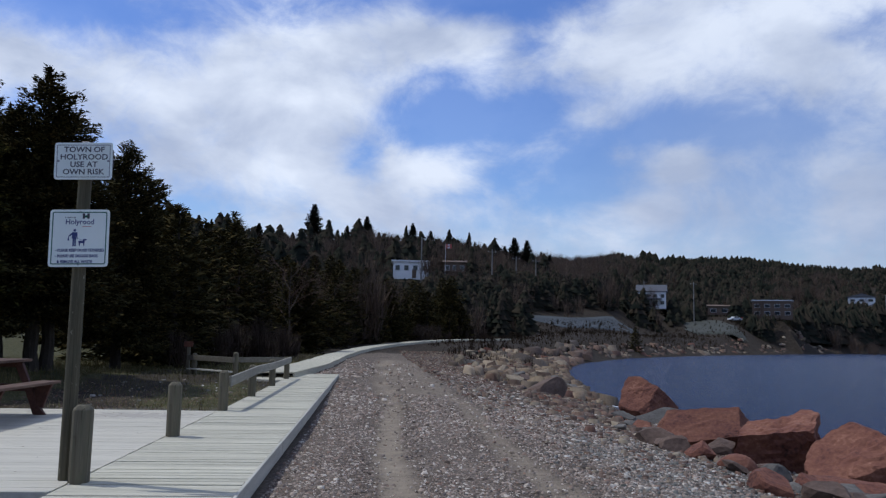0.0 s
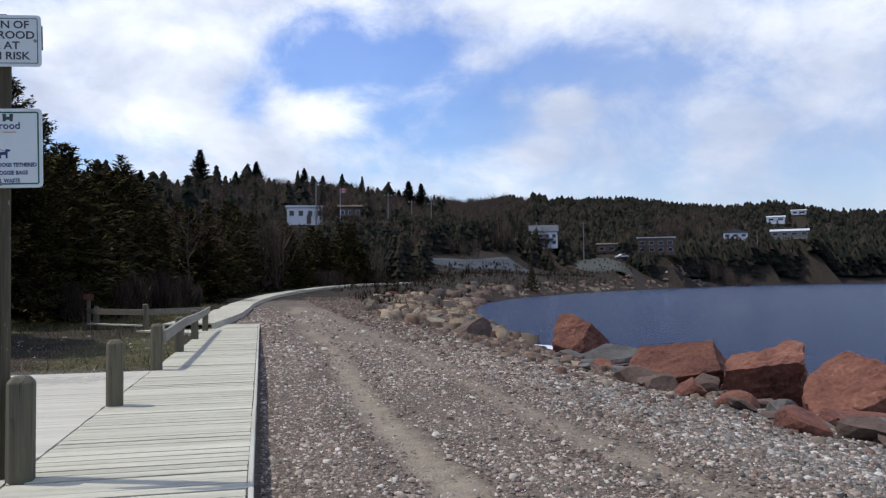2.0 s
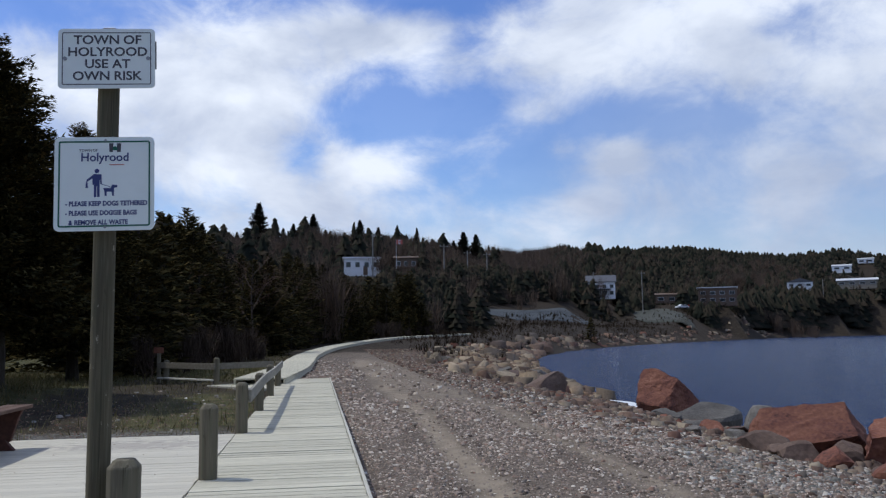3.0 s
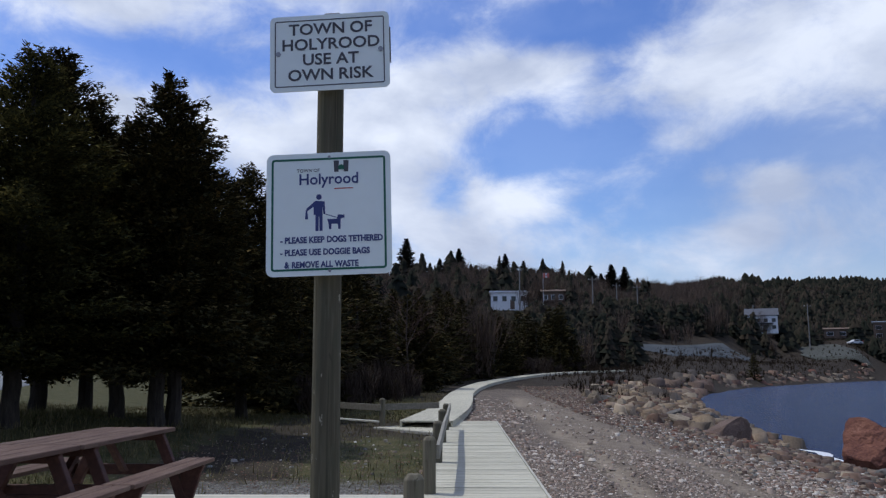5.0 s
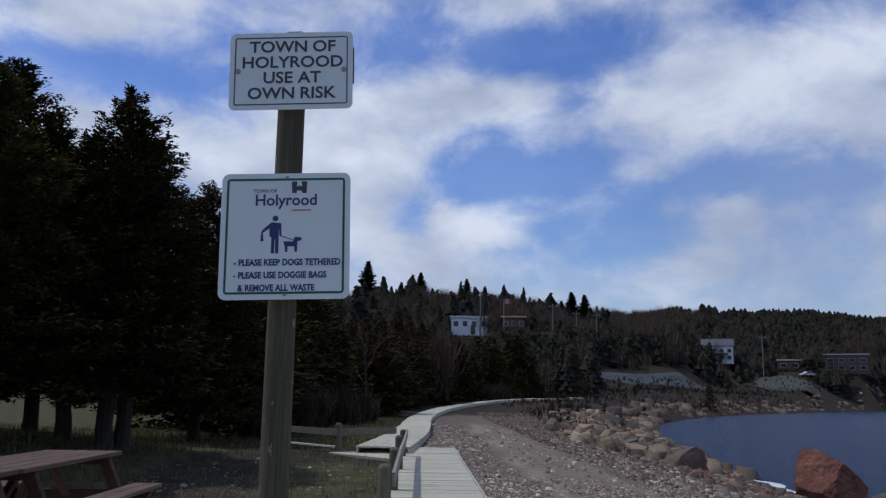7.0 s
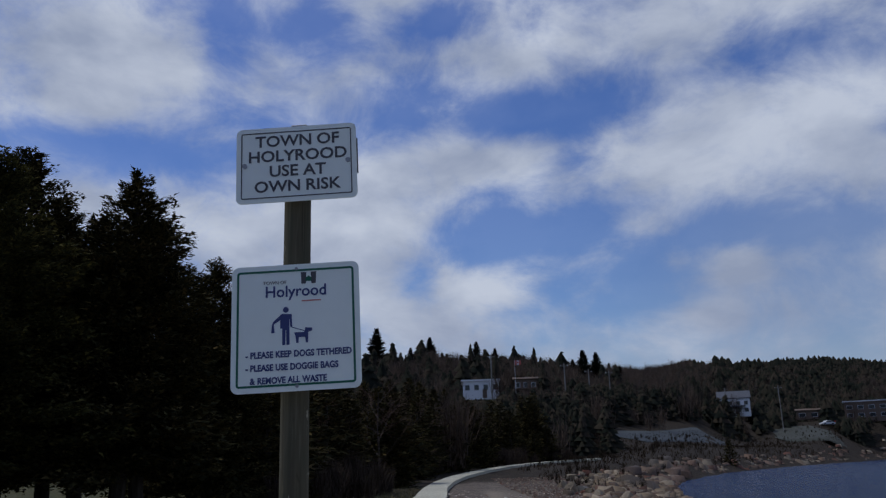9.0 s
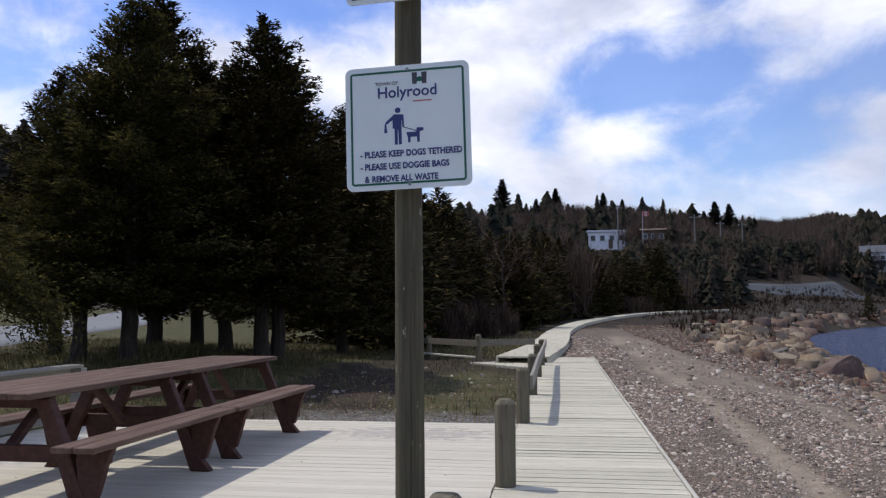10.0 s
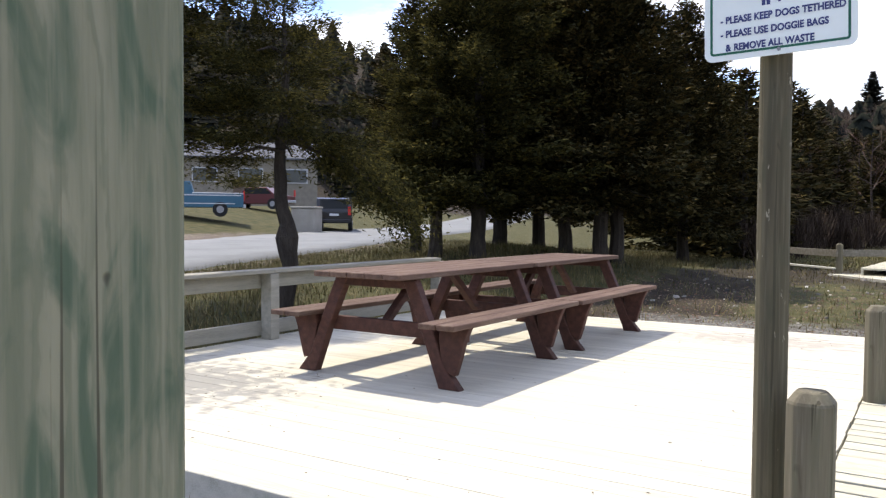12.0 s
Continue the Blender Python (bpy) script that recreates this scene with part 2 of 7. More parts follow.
def old_wood(name, tones, crack=0.5, patch=None, grain=(26.0, 26.0, 1.1), scale=1.0, blotch=(9, 9, 1.6)):
    """Upright weathered timber seen close: long streaks, blotches, drying cracks, knots and, if given, paler flaked patches."""
    m = bpy.data.materials.new(name)
    m.use_nodes = True
    n, l = m.node_tree.nodes, m.node_tree.links
    b = n["Principled BSDF"]
    tc = n.new("ShaderNodeTexCoord")

    def noise_on(stretch, sc, detail=5.0, distort=0.0, rough=0.55):
        mp = n.new("ShaderNodeMapping")
        mp.inputs["Scale"].default_value = stretch
        l.new(tc.outputs["Object"], mp.inputs[0])
        t = n.new("ShaderNodeTexNoise")
        t.inputs["Scale"].default_value, t.inputs["Detail"].default_value = sc * scale, detail
        t.inputs["Distortion"].default_value, t.inputs["Roughness"].default_value = distort, rough
        l.new(mp.outputs[0], t.inputs["Vector"])
        return t.outputs["Fac"]

    def band(fac, lo, hi, a=0.0, c=1.0):
        r = n.new("ShaderNodeMapRange")
        r.interpolation_type = "SMOOTHSTEP"
        l.new(fac, r.inputs[0])
        for i_, v in enumerate((lo, hi, a, c)):
            r.inputs[1 + i_].default_value = v
        return r.outputs[0]

    def blend(fac, a, c):
        k = n.new("ShaderNodeMix")
        k.data_type = "RGBA"
        l.new(fac, k.inputs[0])
        for sock, v in ((6, a), (7, c)):
            if isinstance(v, tuple):
                k.inputs[sock].default_value = (*v, 1)
            else:
                l.new(v, k.inputs[sock])
        return k.outputs[2]

    streak = noise_on(grain, 1.0, 6.0, 0.3)
    col = blend(band(streak, 0.32, 0.68), tones[0], tones[1])
    col = blend(band(noise_on(blotch, 1.0, 6.0, 1.0), 0.45, 0.63), col, tones[2])
    col = blend(band(noise_on((60, 60, 2.5), 1.0, 3.0), 0.52, 0.70, 0.0, 0.55), col, tones[3])
    if patch:
        col = blend(band(noise_on((26, 26, 9), 1.0, 5.0), 0.66, 0.69), col, patch)
    crk = band(noise_on((34, 34, 0.55), 1.0, 2.0, 0.15), 0.635, 0.67, 0.0, crack)
    knot = band(noise_on((14, 14, 5.5), 1.0, 1.0, 1.2), 0.72, 0.80, 0.0, 0.4)
    mx = n.new("ShaderNodeMath")
    mx.operation = "MAXIMUM"
    l.new(crk, mx.inputs[0])
    l.new(knot, mx.inputs[1])
    col = blend(mx.outputs[0], col, tuple(c * 0.3 for c in tones[0]))
    l.new(col, b.inputs["Base Color"])
    b.inputs["Roughness"].default_value, b.inputs["Specular IOR Level"].default_value = 0.9, 0.15
    bp = n.new("ShaderNodeBump")
    bp.inputs["Strength"].default_value, bp.inputs["Distance"].default_value = 0.35, 0.004
    sb = n.new("ShaderNodeMath")
    sb.operation = "SUBTRACT"
    l.new(streak, sb.inputs[0])
    l.new(mx.outputs[0], sb.inputs[1])
    l.new(sb.outputs[0], bp.inputs["Height"])
    l.new(bp.outputs[0], b.inputs["Normal"])
    return m


# weathered decking and timber
M_DECK = surface("weathered_decking", [(0.3328, 0.3111, 0.2344), (0.4784, 0.4539, 0.3497), (0.6032, 0.5712, 0.4417)], 3.0, (0.5, 5, 5), 0.9, 0.4, 40, 0.08, fine=0.5)
M_PLAT = surface("weathered_platform_decking", [(0.408, 0.38, 0.3055), (0.51, 0.48, 0.3901), (0.5814, 0.55, 0.4465)], 2.2, (0.3, 5, 5), 0.9, 0.3, 40, 0.06, fine=0.4)
M_LITTER = island("leaf_litter", [(0.05, 0.035, 0.022), (0.11, 0.08, 0.05), (0.17, 0.13, 0.085)], 0.95, 0.05)
M_TRIM = surface("weathered_trim", [(0.3496, 0.333, 0.2706), (0.46, 0.441, 0.369), (0.5336, 0.513, 0.4346)], 3.0, (5, 0.4, 5), 0.9, 0.3, 40, 0.08)
M_POST = old_wood("weathered_post_timber", [(0.115, 0.10, 0.07), (0.165, 0.148, 0.104), (0.128, 0.12, 0.08), (0.195, 0.175, 0.13)], 0.6, scale=1.2)
M_RAIL = surface("weathered_rail_timber", [(0.192, 0.1848, 0.1505), (0.272, 0.258, 0.21), (0.344, 0.3234, 0.266)], 4.0, (5, 0.5, 5), 0.9, 0.35, 35, 0.1)
# Rail timber with the shade of its camera-side faces put into the colour.
M_RAIL_SHADED = surface("shaded_rail_timber", [(0.11, 0.10, 0.078), (0.17, 0.155, 0.12), (0.24, 0.22, 0.18)], 4.0, (5, 0.5, 5), 0.9, 0.35, 35, 0.1)
M_POLE = old_wood("round_sign_post_wood", [(0.078, 0.068, 0.045), (0.118, 0.104, 0.068), (0.085, 0.08, 0.052), (0.15, 0.135, 0.092)], 0.4, (0.33, 0.3, 0.22), scale=1.5)


def sawn_post(name, pale, green, mid):
    """Flat-sawn pressure-treated timber: arched growth rings, green stain in blotches, drying cracks and knots."""
    m = bpy.data.materials.new(name)
    m.use_nodes = True
    n, l = m.node_tree.nodes, m.node_tree.links
    b = n["Principled BSDF"]
    tc = n.new("ShaderNodeTexCoord")

    def mapped(scale, loc=(0, 0, 0)):
        mp = n.new("ShaderNodeMapping")
        mp.inputs["Scale"].default_value, mp.inputs["Location"].default_value = scale, loc
        l.new(tc.outputs["Object"], mp.inputs[0])
        return mp.outputs[0]

    def cloud(scale, detail=5.0, distort=0.0, loc=(0, 0, 0)):
        t = n.new("ShaderNodeTexNoise")
        t.inputs["Scale"].default_value, t.inputs["Detail"].default_value, t.inputs["Distortion"].default_value = 1.0, detail, distort
        l.new(mapped(scale, loc), t.inputs["Vector"])
        return t.outputs["Fac"]

    def band(fac, lo, hi, a=0.0, c=1.0):
        r = n.new("ShaderNodeMapRange")
        r.interpolation_type = "SMOOTHSTEP"
        l.new(fac, r.inputs[0])
        for k, v in enumerate((lo, hi, a, c)):
            r.inputs[1 + k].default_value = v
        return r.outputs[0]

    def blend(fac, a, c):
        k = n.new("ShaderNodeMix")
        k.data_type = "RGBA"
        l.new(fac, k.inputs[0])
        for sock, v in ((6, a), (7, c)):
            if isinstance(v, tuple):
                k.inputs[sock].default_value = (*v, 1)
            else:
                l.new(v, k.inputs[sock])
        return k.outputs[2]

    wave = n.new("ShaderNodeTexWave")
    wave.wave_type, wave.rings_direction = "RINGS", "SPHERICAL"
    wave.inputs["Scale"].default_value, wave.inputs["Distortion"].default_value = 11.0, 6.0
    wave.inputs["Detail"].default_value, wave.inputs["Detail Scale"].default_value = 3.0, 1.2
    l.new(mapped((7.0, 7.0, 1.3), (0.5, 0.35, -1.35)), wave.inputs["Vector"])
    col = blend(band(cloud((42, 42, 2.2), 6.0, 0.5), 0.36, 0.64), pale, mid)
    col = blend(band(wave.outputs["Fac"], 0.45, 0.95, 0.0, 0.7), col, mid)
    stain = cloud((24, 24, 8.0), 6.0, 1.4, (3, 1, 2))
    col = blend(band(stain, 0.43, 0.65, 0.0, 0.9), col, green)
    col = blend(band(cloud((120, 120, 5.0), 4.0), 0.48, 0.68, 0.0, 0.6), col, pale)
    crack = band(cloud((85, 85, 0.9), 2.0, 0.1, (1, 4, 0)), 0.625, 0.645, 0.0, 0.75)
    knot = band(cloud((60, 60, 24), 1.0, 0.6, (2, 7, 3)), 0.77, 0.81, 0.0, 0.85)
    mx = n.new("ShaderNodeMath")
    mx.operation = "MAXIMUM"
    l.new(crack, mx.inputs[0])
    l.new(knot, mx.inputs[1])
    col = blend(mx.outputs[0], col, (0.045, 0.04, 0.028))
    l.new(col, b.inputs["Base Color"])
    b.inputs["Roughness"].default_value, b.inputs["Specular IOR Level"].default_value = 0.85, 0.2
    bp = n.new("ShaderNodeBump")
    bp.inputs["Strength"].default_value, bp.inputs["Distance"].default_value = 0.3, 0.003
    sb = n.new("ShaderNodeMath")
    sb.operation = "SUBTRACT"
    l.new(wave.outputs["Fac"], sb.inputs[0])
    l.new(mx.outputs[0], sb.inputs[1])
    l.new(sb.outputs[0], bp.inputs["Height"])
    l.new(bp.outputs[0], b.inputs["Normal"])
    return m


M_GREEN = sawn_post("green_treated_wood", (0.25, 0.245, 0.17), (0.072, 0.108, 0.07), (0.15, 0.162, 0.108))
M_TABLE = surface("red_brown_stained_wood", [(0.038, 0.016, 0.011), (0.066, 0.027, 0.019), (0.10, 0.043, 0.03)], 4.0, (6, 0.6, 6), 0.7, 0.25, 40, 0.12)
M_TABLETOP = surface("worn_red_brown_top", [(0.06, 0.0325, 0.023), (0.105, 0.0616, 0.0437), (0.17, 0.1176, 0.0862)], 4.0, (6, 0.6, 6), 0.75, 0.3, 40, 0.12)
M_SIGN = surface("white_sign_sheet", [(0.77, 0.82, 0.77), (0.82, 0.87, 0.82)], 3.0, rough=0.45, bump=0.0, spec=0.4)
M_INK_GREY = plain("dark_grey_ink", (0.07, 0.07, 0.08), 0.6)
M_INK_BLUE = plain("dark_blue_ink", (0.04, 0.055, 0.17), 0.6)
M_INK_GREEN = plain("dark_green_ink", (0.012, 0.12, 0.07), 0.6)
M_INK_RED = plain("red_ink", (0.45, 0.1, 0.08), 0.6)
M_STEEL = plain("dull_steel", (0.32, 0.32, 0.33), 0.5, 0.7)
M_ROCK_RED = surface("red_sandstone", [(0.0475, 0.0229, 0.0189), (0.133, 0.0528, 0.0361), (0.18, 0.0774, 0.0473), (0.266, 0.128, 0.086)], 2.2, rough=0.9, bump=0.55, bump_scale=7, bump_dist=0.05, vary=0.12, fine=0.45)
M_ROCK_GREY = surface("grey_rock", [(0.06, 0.055, 0.048), (0.12, 0.11, 0.095), (0.19, 0.175, 0.15)], 2.0, rough=0.9, bump=0.6, bump_scale=10, bump_dist=0.03, vary=0.22, fine=0.4)
M_ROCK_BROWN = surface("brown_rock", [(0.06, 0.04, 0.031), (0.11, 0.075, 0.057), (0.17, 0.12, 0.092)], 2.0, rough=0.9, bump=0.6, bump_scale=10, bump_dist=0.03, vary=0.22, fine=0.4)
M_ROCK_PALE = surface("pale_rock", [(0.12, 0.092, 0.06), (0.23, 0.185, 0.125), (0.34, 0.28, 0.2)], 2.0, rough=0.9, bump=0.5, bump_scale=10, bump_dist=0.03, vary=0.25, fine=0.4)
M_BARK = surface("dark_bark", [(0.022, 0.018, 0.015), (0.048, 0.039, 0.031), (0.08, 0.066, 0.054)], 5.0, (3, 3, 0.8), 0.95, 0.7, 20, 0.1, bump_dist=0.03)
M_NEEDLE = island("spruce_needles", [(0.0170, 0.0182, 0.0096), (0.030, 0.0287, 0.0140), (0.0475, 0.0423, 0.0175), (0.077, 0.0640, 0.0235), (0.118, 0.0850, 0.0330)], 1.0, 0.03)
# Same spruces as M_NEEDLE, tones raised in place of glare on the nearest.
M_NEEDLE_LIT = needle("lit_spruce_needles", [(0.0213, 0.023, 0.0107), (0.0361, 0.0369, 0.0148), (0.0558, 0.0533, 0.0197), (0.0861, 0.0779, 0.0246), (0.1394, 0.1148, 0.0328)], 0.25)
# Same spruce as M_NEEDLE; shade and haze of distance put into these tones.
M_WOODS = island("darkened_far_spruce", [(0.0125, 0.0150, 0.0122), (0.0185, 0.0205, 0.0150), (0.029, 0.0268, 0.0195), (0.043, 0.035, 0.026)], 1.0, 0.02)
M_TRUNK = surface("grey_brown_branch_bark", [(0.045, 0.0338, 0.0285), (0.0825, 0.0638, 0.0525)], 5.0, (3, 3, 0.8), 0.95, 0.3, 30)
M_TWIG_RED = island("red_brown_twigs", [(0.08, 0.05, 0.037), (0.12, 0.075, 0.056), (0.16, 0.105, 0.08)], 0.95, 0.1)
M_TWIG = island("bare_twigs", [(0.032, 0.023, 0.018), (0.055, 0.04, 0.031), (0.08, 0.061, 0.048)], 0.95, 0.1)
# Pale brown of leafless twigs, lifted further for the haze over the hillsides.
M_FAR_TWIG = island("far_leafless_trees", [(0.0725, 0.0522, 0.0406), (0.1087, 0.0798, 0.0623), (0.145, 0.1015, 0.0725), (0.087, 0.0725, 0.0609)], 1.0, 0.03)
M_LOT = surface("grey_green_clearing", [(0.0465, 0.0496, 0.0403), (0.0713, 0.0744, 0.0608)], 0.3, rough=0.95, bump=0.2, coords="World")
M_LOT_PALE = surface("pale_gravel_clearing", [(0.045, 0.0528, 0.0582), (0.066, 0.0762, 0.0828)], 0.2, rough=0.95, bump=0.2, coords="World")
M_FOAM = plain("white_foam", (0.6, 0.62, 0.63), 0.9)
M_BRUSH = island("brown_brush", [(0.02, 0.014, 0.010), (0.034, 0.023, 0.017), (0.052, 0.038, 0.026), (0.03, 0.028, 0.015)], 1.0, 0.03)
M_ASPHALT = surface("worn_asphalt", [(0.13, 0.137, 0.137), (0.165, 0.172, 0.172), (0.2, 0.205, 0.2)], 0.7, rough=0.85, bump=0.2, bump_scale=50, coords="World")
M_PEBBLE = island("gravel_stones", [(0.0658, 0.0515, 0.042), (0.1916, 0.1497, 0.1198), (0.3234, 0.2575, 0.2036), (0.1677, 0.1413, 0.1198), (0.2814, 0.2276, 0.1856), (0.5936, 0.5406, 0.4558), (0.4312, 0.3593, 0.2934), (0.2396, 0.1557, 0.115), (0.1437, 0.1318, 0.1173), (0.3953, 0.3174, 0.2515), (0.1018, 0.0814, 0.0658)], 0.95, 0.1)
M_BEACH = island("beach_rubble", [(0.06, 0.043, 0.035), (0.12, 0.084, 0.066), (0.165, 0.116, 0.09), (0.10, 0.078, 0.064), (0.15, 0.075, 0.055), (0.2, 0.155, 0.115), (0.08, 0.07, 0.062), (0.3, 0.25, 0.18), (0.11, 0.07, 0.055)], 0.95, 0.1)
M_RIPRAP = island("riprap_pieces", [(0.07, 0.05, 0.04), (0.14, 0.10, 0.07), (0.26, 0.2, 0.13), (0.1, 0.078, 0.06), (0.36, 0.29, 0.2), (0.12, 0.065, 0.05), (0.2, 0.15, 0.10), (0.08, 0.07, 0.06)], 0.95, 0.1)
M_COBBLE = island("beach_cobbles", [(0.05, 0.05, 0.046), (0.13, 0.128, 0.114), (0.235, 0.23, 0.205), (0.17, 0.143, 0.115), (0.54, 0.52, 0.465), (0.2, 0.14, 0.106), (0.085, 0.092, 0.085), (0.36, 0.33, 0.285), (0.15, 0.12, 0.10), (0.19, 0.187, 0.168), (0.06, 0.057, 0.05)], 0.95, 0.1)
# Dry grass tones, lowered to stand in for the spruces' shade.
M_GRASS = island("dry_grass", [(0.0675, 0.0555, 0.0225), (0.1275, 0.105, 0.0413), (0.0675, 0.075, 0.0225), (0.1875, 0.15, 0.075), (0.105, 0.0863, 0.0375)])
# Straw's own colour; also used as the paler tone of sunlit grass.
M_STRAW_SUNLIT = island("straw_and_sunlit_grass", [(0.20, 0.155, 0.07), (0.12, 0.115, 0.04), (0.28, 0.22, 0.11), (0.10, 0.12, 0.035), (0.23, 0.18, 0.09)])
M_WHITE = surface("white_siding", [(0.46, 0.47, 0.48), (0.56, 0.57, 0.58)], 3.0, rough=0.6, bump=0.1)
# White siding raised in colour so that fronts away from the sun read lit.
M_WHITE_LIT = surface("lit_white_siding", [(0.74, 0.75, 0.75), (0.8, 0.81, 0.81)], 3.0, rough=0.6, bump=0.1)
M_ROOF = surface("grey_shingles", [(0.06, 0.065, 0.075), (0.12, 0.125, 0.14)], 3.0, rough=0.9, bump=0.2)
M_BROWN = surface("brown_siding", [(0.10, 0.07, 0.05), (0.16, 0.115, 0.085)], 3.0, rough=0.85, bump=0.2)
M_TAN = surface("tan_siding", [(0.19, 0.17, 0.135), (0.27, 0.24, 0.19)], 3.0, rough=0.8, bump=0.1)
M_GLASS = glass_dark("window_glass")
M_GREYPOLE = surface("grey_utility_pole", [(0.16, 0.15, 0.135), (0.26, 0.25, 0.23)], 2.0, (4, 4, .3), 0.9, 0.2, 30)
M_BLUECAR = plain("blue_car_paint", (0.025, 0.11, 0.18), 0.3, 0.2, 0.6)
M_BLACKCAR = plain("black_car_paint", (0.012, 0.013, 0.016), 0.25, 0.2, 0.6)
M_DARKRED = plain("dark_red_paint", (0.10, 0.018, 0.022), 0.3, 0.2, 0.6)
M_SILVER = plain("silver_paint", (0.55, 0.56, 0.58), 0.3, 0.3, 0.6)
M_RUBBER = plain("black_rubber", (0.015, 0.015, 0.015), 0.8)
M_TAIL = plain("red_tail_light", (0.55, 0.02, 0.02), 0.3)
M_CONCRETE = surface("weathered_concrete", [(0.27, 0.25, 0.21), (0.36, 0.34, 0.30)], 2.0, rough=0.9, bump=0.3)


def worn_at(m, x, y, rx, ry, tone):
    """A scuffed, dirty patch of its own outline on a deck."""
    n, l = m.node_tree.nodes, m.node_tree.links
    b = n["Principled BSDF"]
    src = b.inputs["Base Color"].links[0].from_socket
    geo = n.new("ShaderNodeNewGeometry")
    mp = n.new("ShaderNodeMapping")
    mp.inputs["Location"].default_value = (-x / rx, -y / ry, 0)
    mp.inputs["Scale"].default_value = (1 / rx, 1 / ry, 0)
    l.new(geo.outputs["Position"], mp.inputs[0])
    ln = n.new("ShaderNodeVectorMath")
    ln.operation = "LENGTH"
    l.new(mp.outputs[0], ln.inputs[0])
    ns = n.new("ShaderNodeTexNoise")
    ns.inputs["Scale"].default_value, ns.inputs["Detail"].default_value = 8.0, 10
    l.new(geo.outputs["Position"], ns.inputs["Vector"])
    ad = n.new("ShaderNodeMath")
    ad.operation = "MULTIPLY_ADD"
    l.new(ns.outputs["Fac"], ad.inputs[0])
    ad.inputs[1].default_value = -2.6
    l.new(ln.outputs["Value"], ad.inputs[2])
    mr = n.new("ShaderNodeMapRange")
    mr.interpolation_type = "SMOOTHSTEP"
    l.new(ad.outputs[0], mr.inputs[0])
    for i, v in enumerate((-0.95, -0.35, 0.85, 0.0)):
        mr.inputs[1 + i].default_value = v
    mx = n.new("ShaderNodeMix")
    mx.data_type = "RGBA"
    l.new(mr.outputs[0], mx.inputs[0])
    l.new(src, mx.inputs[6])
    mx.inputs[7].default_value = (*tone, 1)
    l.new(mx.outputs[2], b.inputs["Base Color"])


worn_at(M_PLAT, -4.0, 1.0, 1.1, 0.9, (0.23, 0.225, 0.2))
worn_at(M_PLAT, -1.0, 5.3, 1.2, 0.5, (0.36, 0.33, 0.28))

# ---- building helpers ----
rng = random.Random(11)
nrng = np.random.default_rng(5)


def mesh_of(bm, name):
    me = bpy.data.meshes.new(name)
    bm.normal_update()
    bm.to_mesh(me)
    bm.free()
    return me


def part(name, bm, material, parent, label="", smooth=False):
    me = mesh_of(bm, name) if isinstance(bm, bmesh.types.BMesh) else bm
    if material and not me.materials:
        me.materials.append(material)
    if smooth:
        for p in me.polygons:
            p.use_smooth = True
    ob = new(name, me)
    ob.parent = parent
    if label:
        tagged(ob, label)
    return ob


def thing(name, m, label, category, group="", kind=""):
    e = new(name)
    e.empty_display_size = 0.2
    e.matrix_world = m
    return tagged(e, label, category, group, kind)


def box(bm, sx, sy, sz, x=0, y=0, z=0, m=None, bevel=0.0):
    """A box of these sizes centred on x, y, with its bottom at z."""
    r = bmesh.ops.create_cube(bm, size=1.0)
    vs = r["verts"]
    t = Matrix.Translation((x, y, z + sz / 2)) @ Matrix.Diagonal((sx, sy, sz, 1))
    bmesh.ops.transform(bm, matrix=(m @ t) if m else t, verts=vs)
    if bevel:
        es = list({e for v in vs for e in v.link_edges})
        bmesh.ops.bevel(bm, geom=es, offset=bevel, segments=1, profile=0.6, affect="EDGES")
    return bm


def boxed(sx, sy, sz, bevel=0.0, **k):
    return box(bmesh.new(), sx, sy, sz, bevel=bevel, **k)


def prism(points, depth, axis="y", bevel=0.0):
    """A flat outline pulled to a depth, centred on its plane."""
    bm = bmesh.new()
    put = {"y": lambda a, b, d: (a, d, b), "x": lambda a, b, d: (d, a, b), "z": lambda a, b, d: (a, b, d)}[axis]
    lo = [bm.verts.new(put(a, b, -depth / 2)) for a, b in points]
    hi = [bm.verts.new(put(a, b, depth / 2)) for a, b in points]
    n = len(points)
    bm.faces.new(lo)
    bm.faces.new(list(reversed(hi)))
    for i in range(n):
        bm.faces.new((lo[(i + 1) % n], lo[i], hi[i], hi[(i + 1) % n]))
    bmesh.ops.recalc_face_normals(bm, faces=bm.faces)
    if bevel:
        bmesh.ops.bevel(bm, geom=list(bm.edges), offset=bevel, segments=1, affect="EDGES")
    return bm


def tube(points, radii, sides=10, cap=True):
    """A round limb through these places with these radii."""
    bm = bmesh.new()
    rings = []
    q = last = None
    for i, (p, r) in enumerate(zip(points, radii)):
        p = Vector(p)
        d = (Vector(points[min(i + 1, len(points) - 1)]) - Vector(points[max(i - 1, 0)])).normalized()
        q = d.to_track_quat("Z", "Y") if q is None else last.rotation_difference(d) @ q
        last = d
        rings.append([bm.verts.new(p + q @ Vector((r * math.cos(2 * math.pi * k / sides), r * math.sin(2 * math.pi * k / sides), 0))) for k in range(sides)])
    for a, b in zip(rings, rings[1:]):
        for k in range(sides):
            bm.faces.new((a[k], a[(k + 1) % sides], b[(k + 1) % sides], b[k]))
    if cap:
        bm.faces.new(list(reversed(rings[0])))
        bm.faces.new(rings[-1])
    return bm


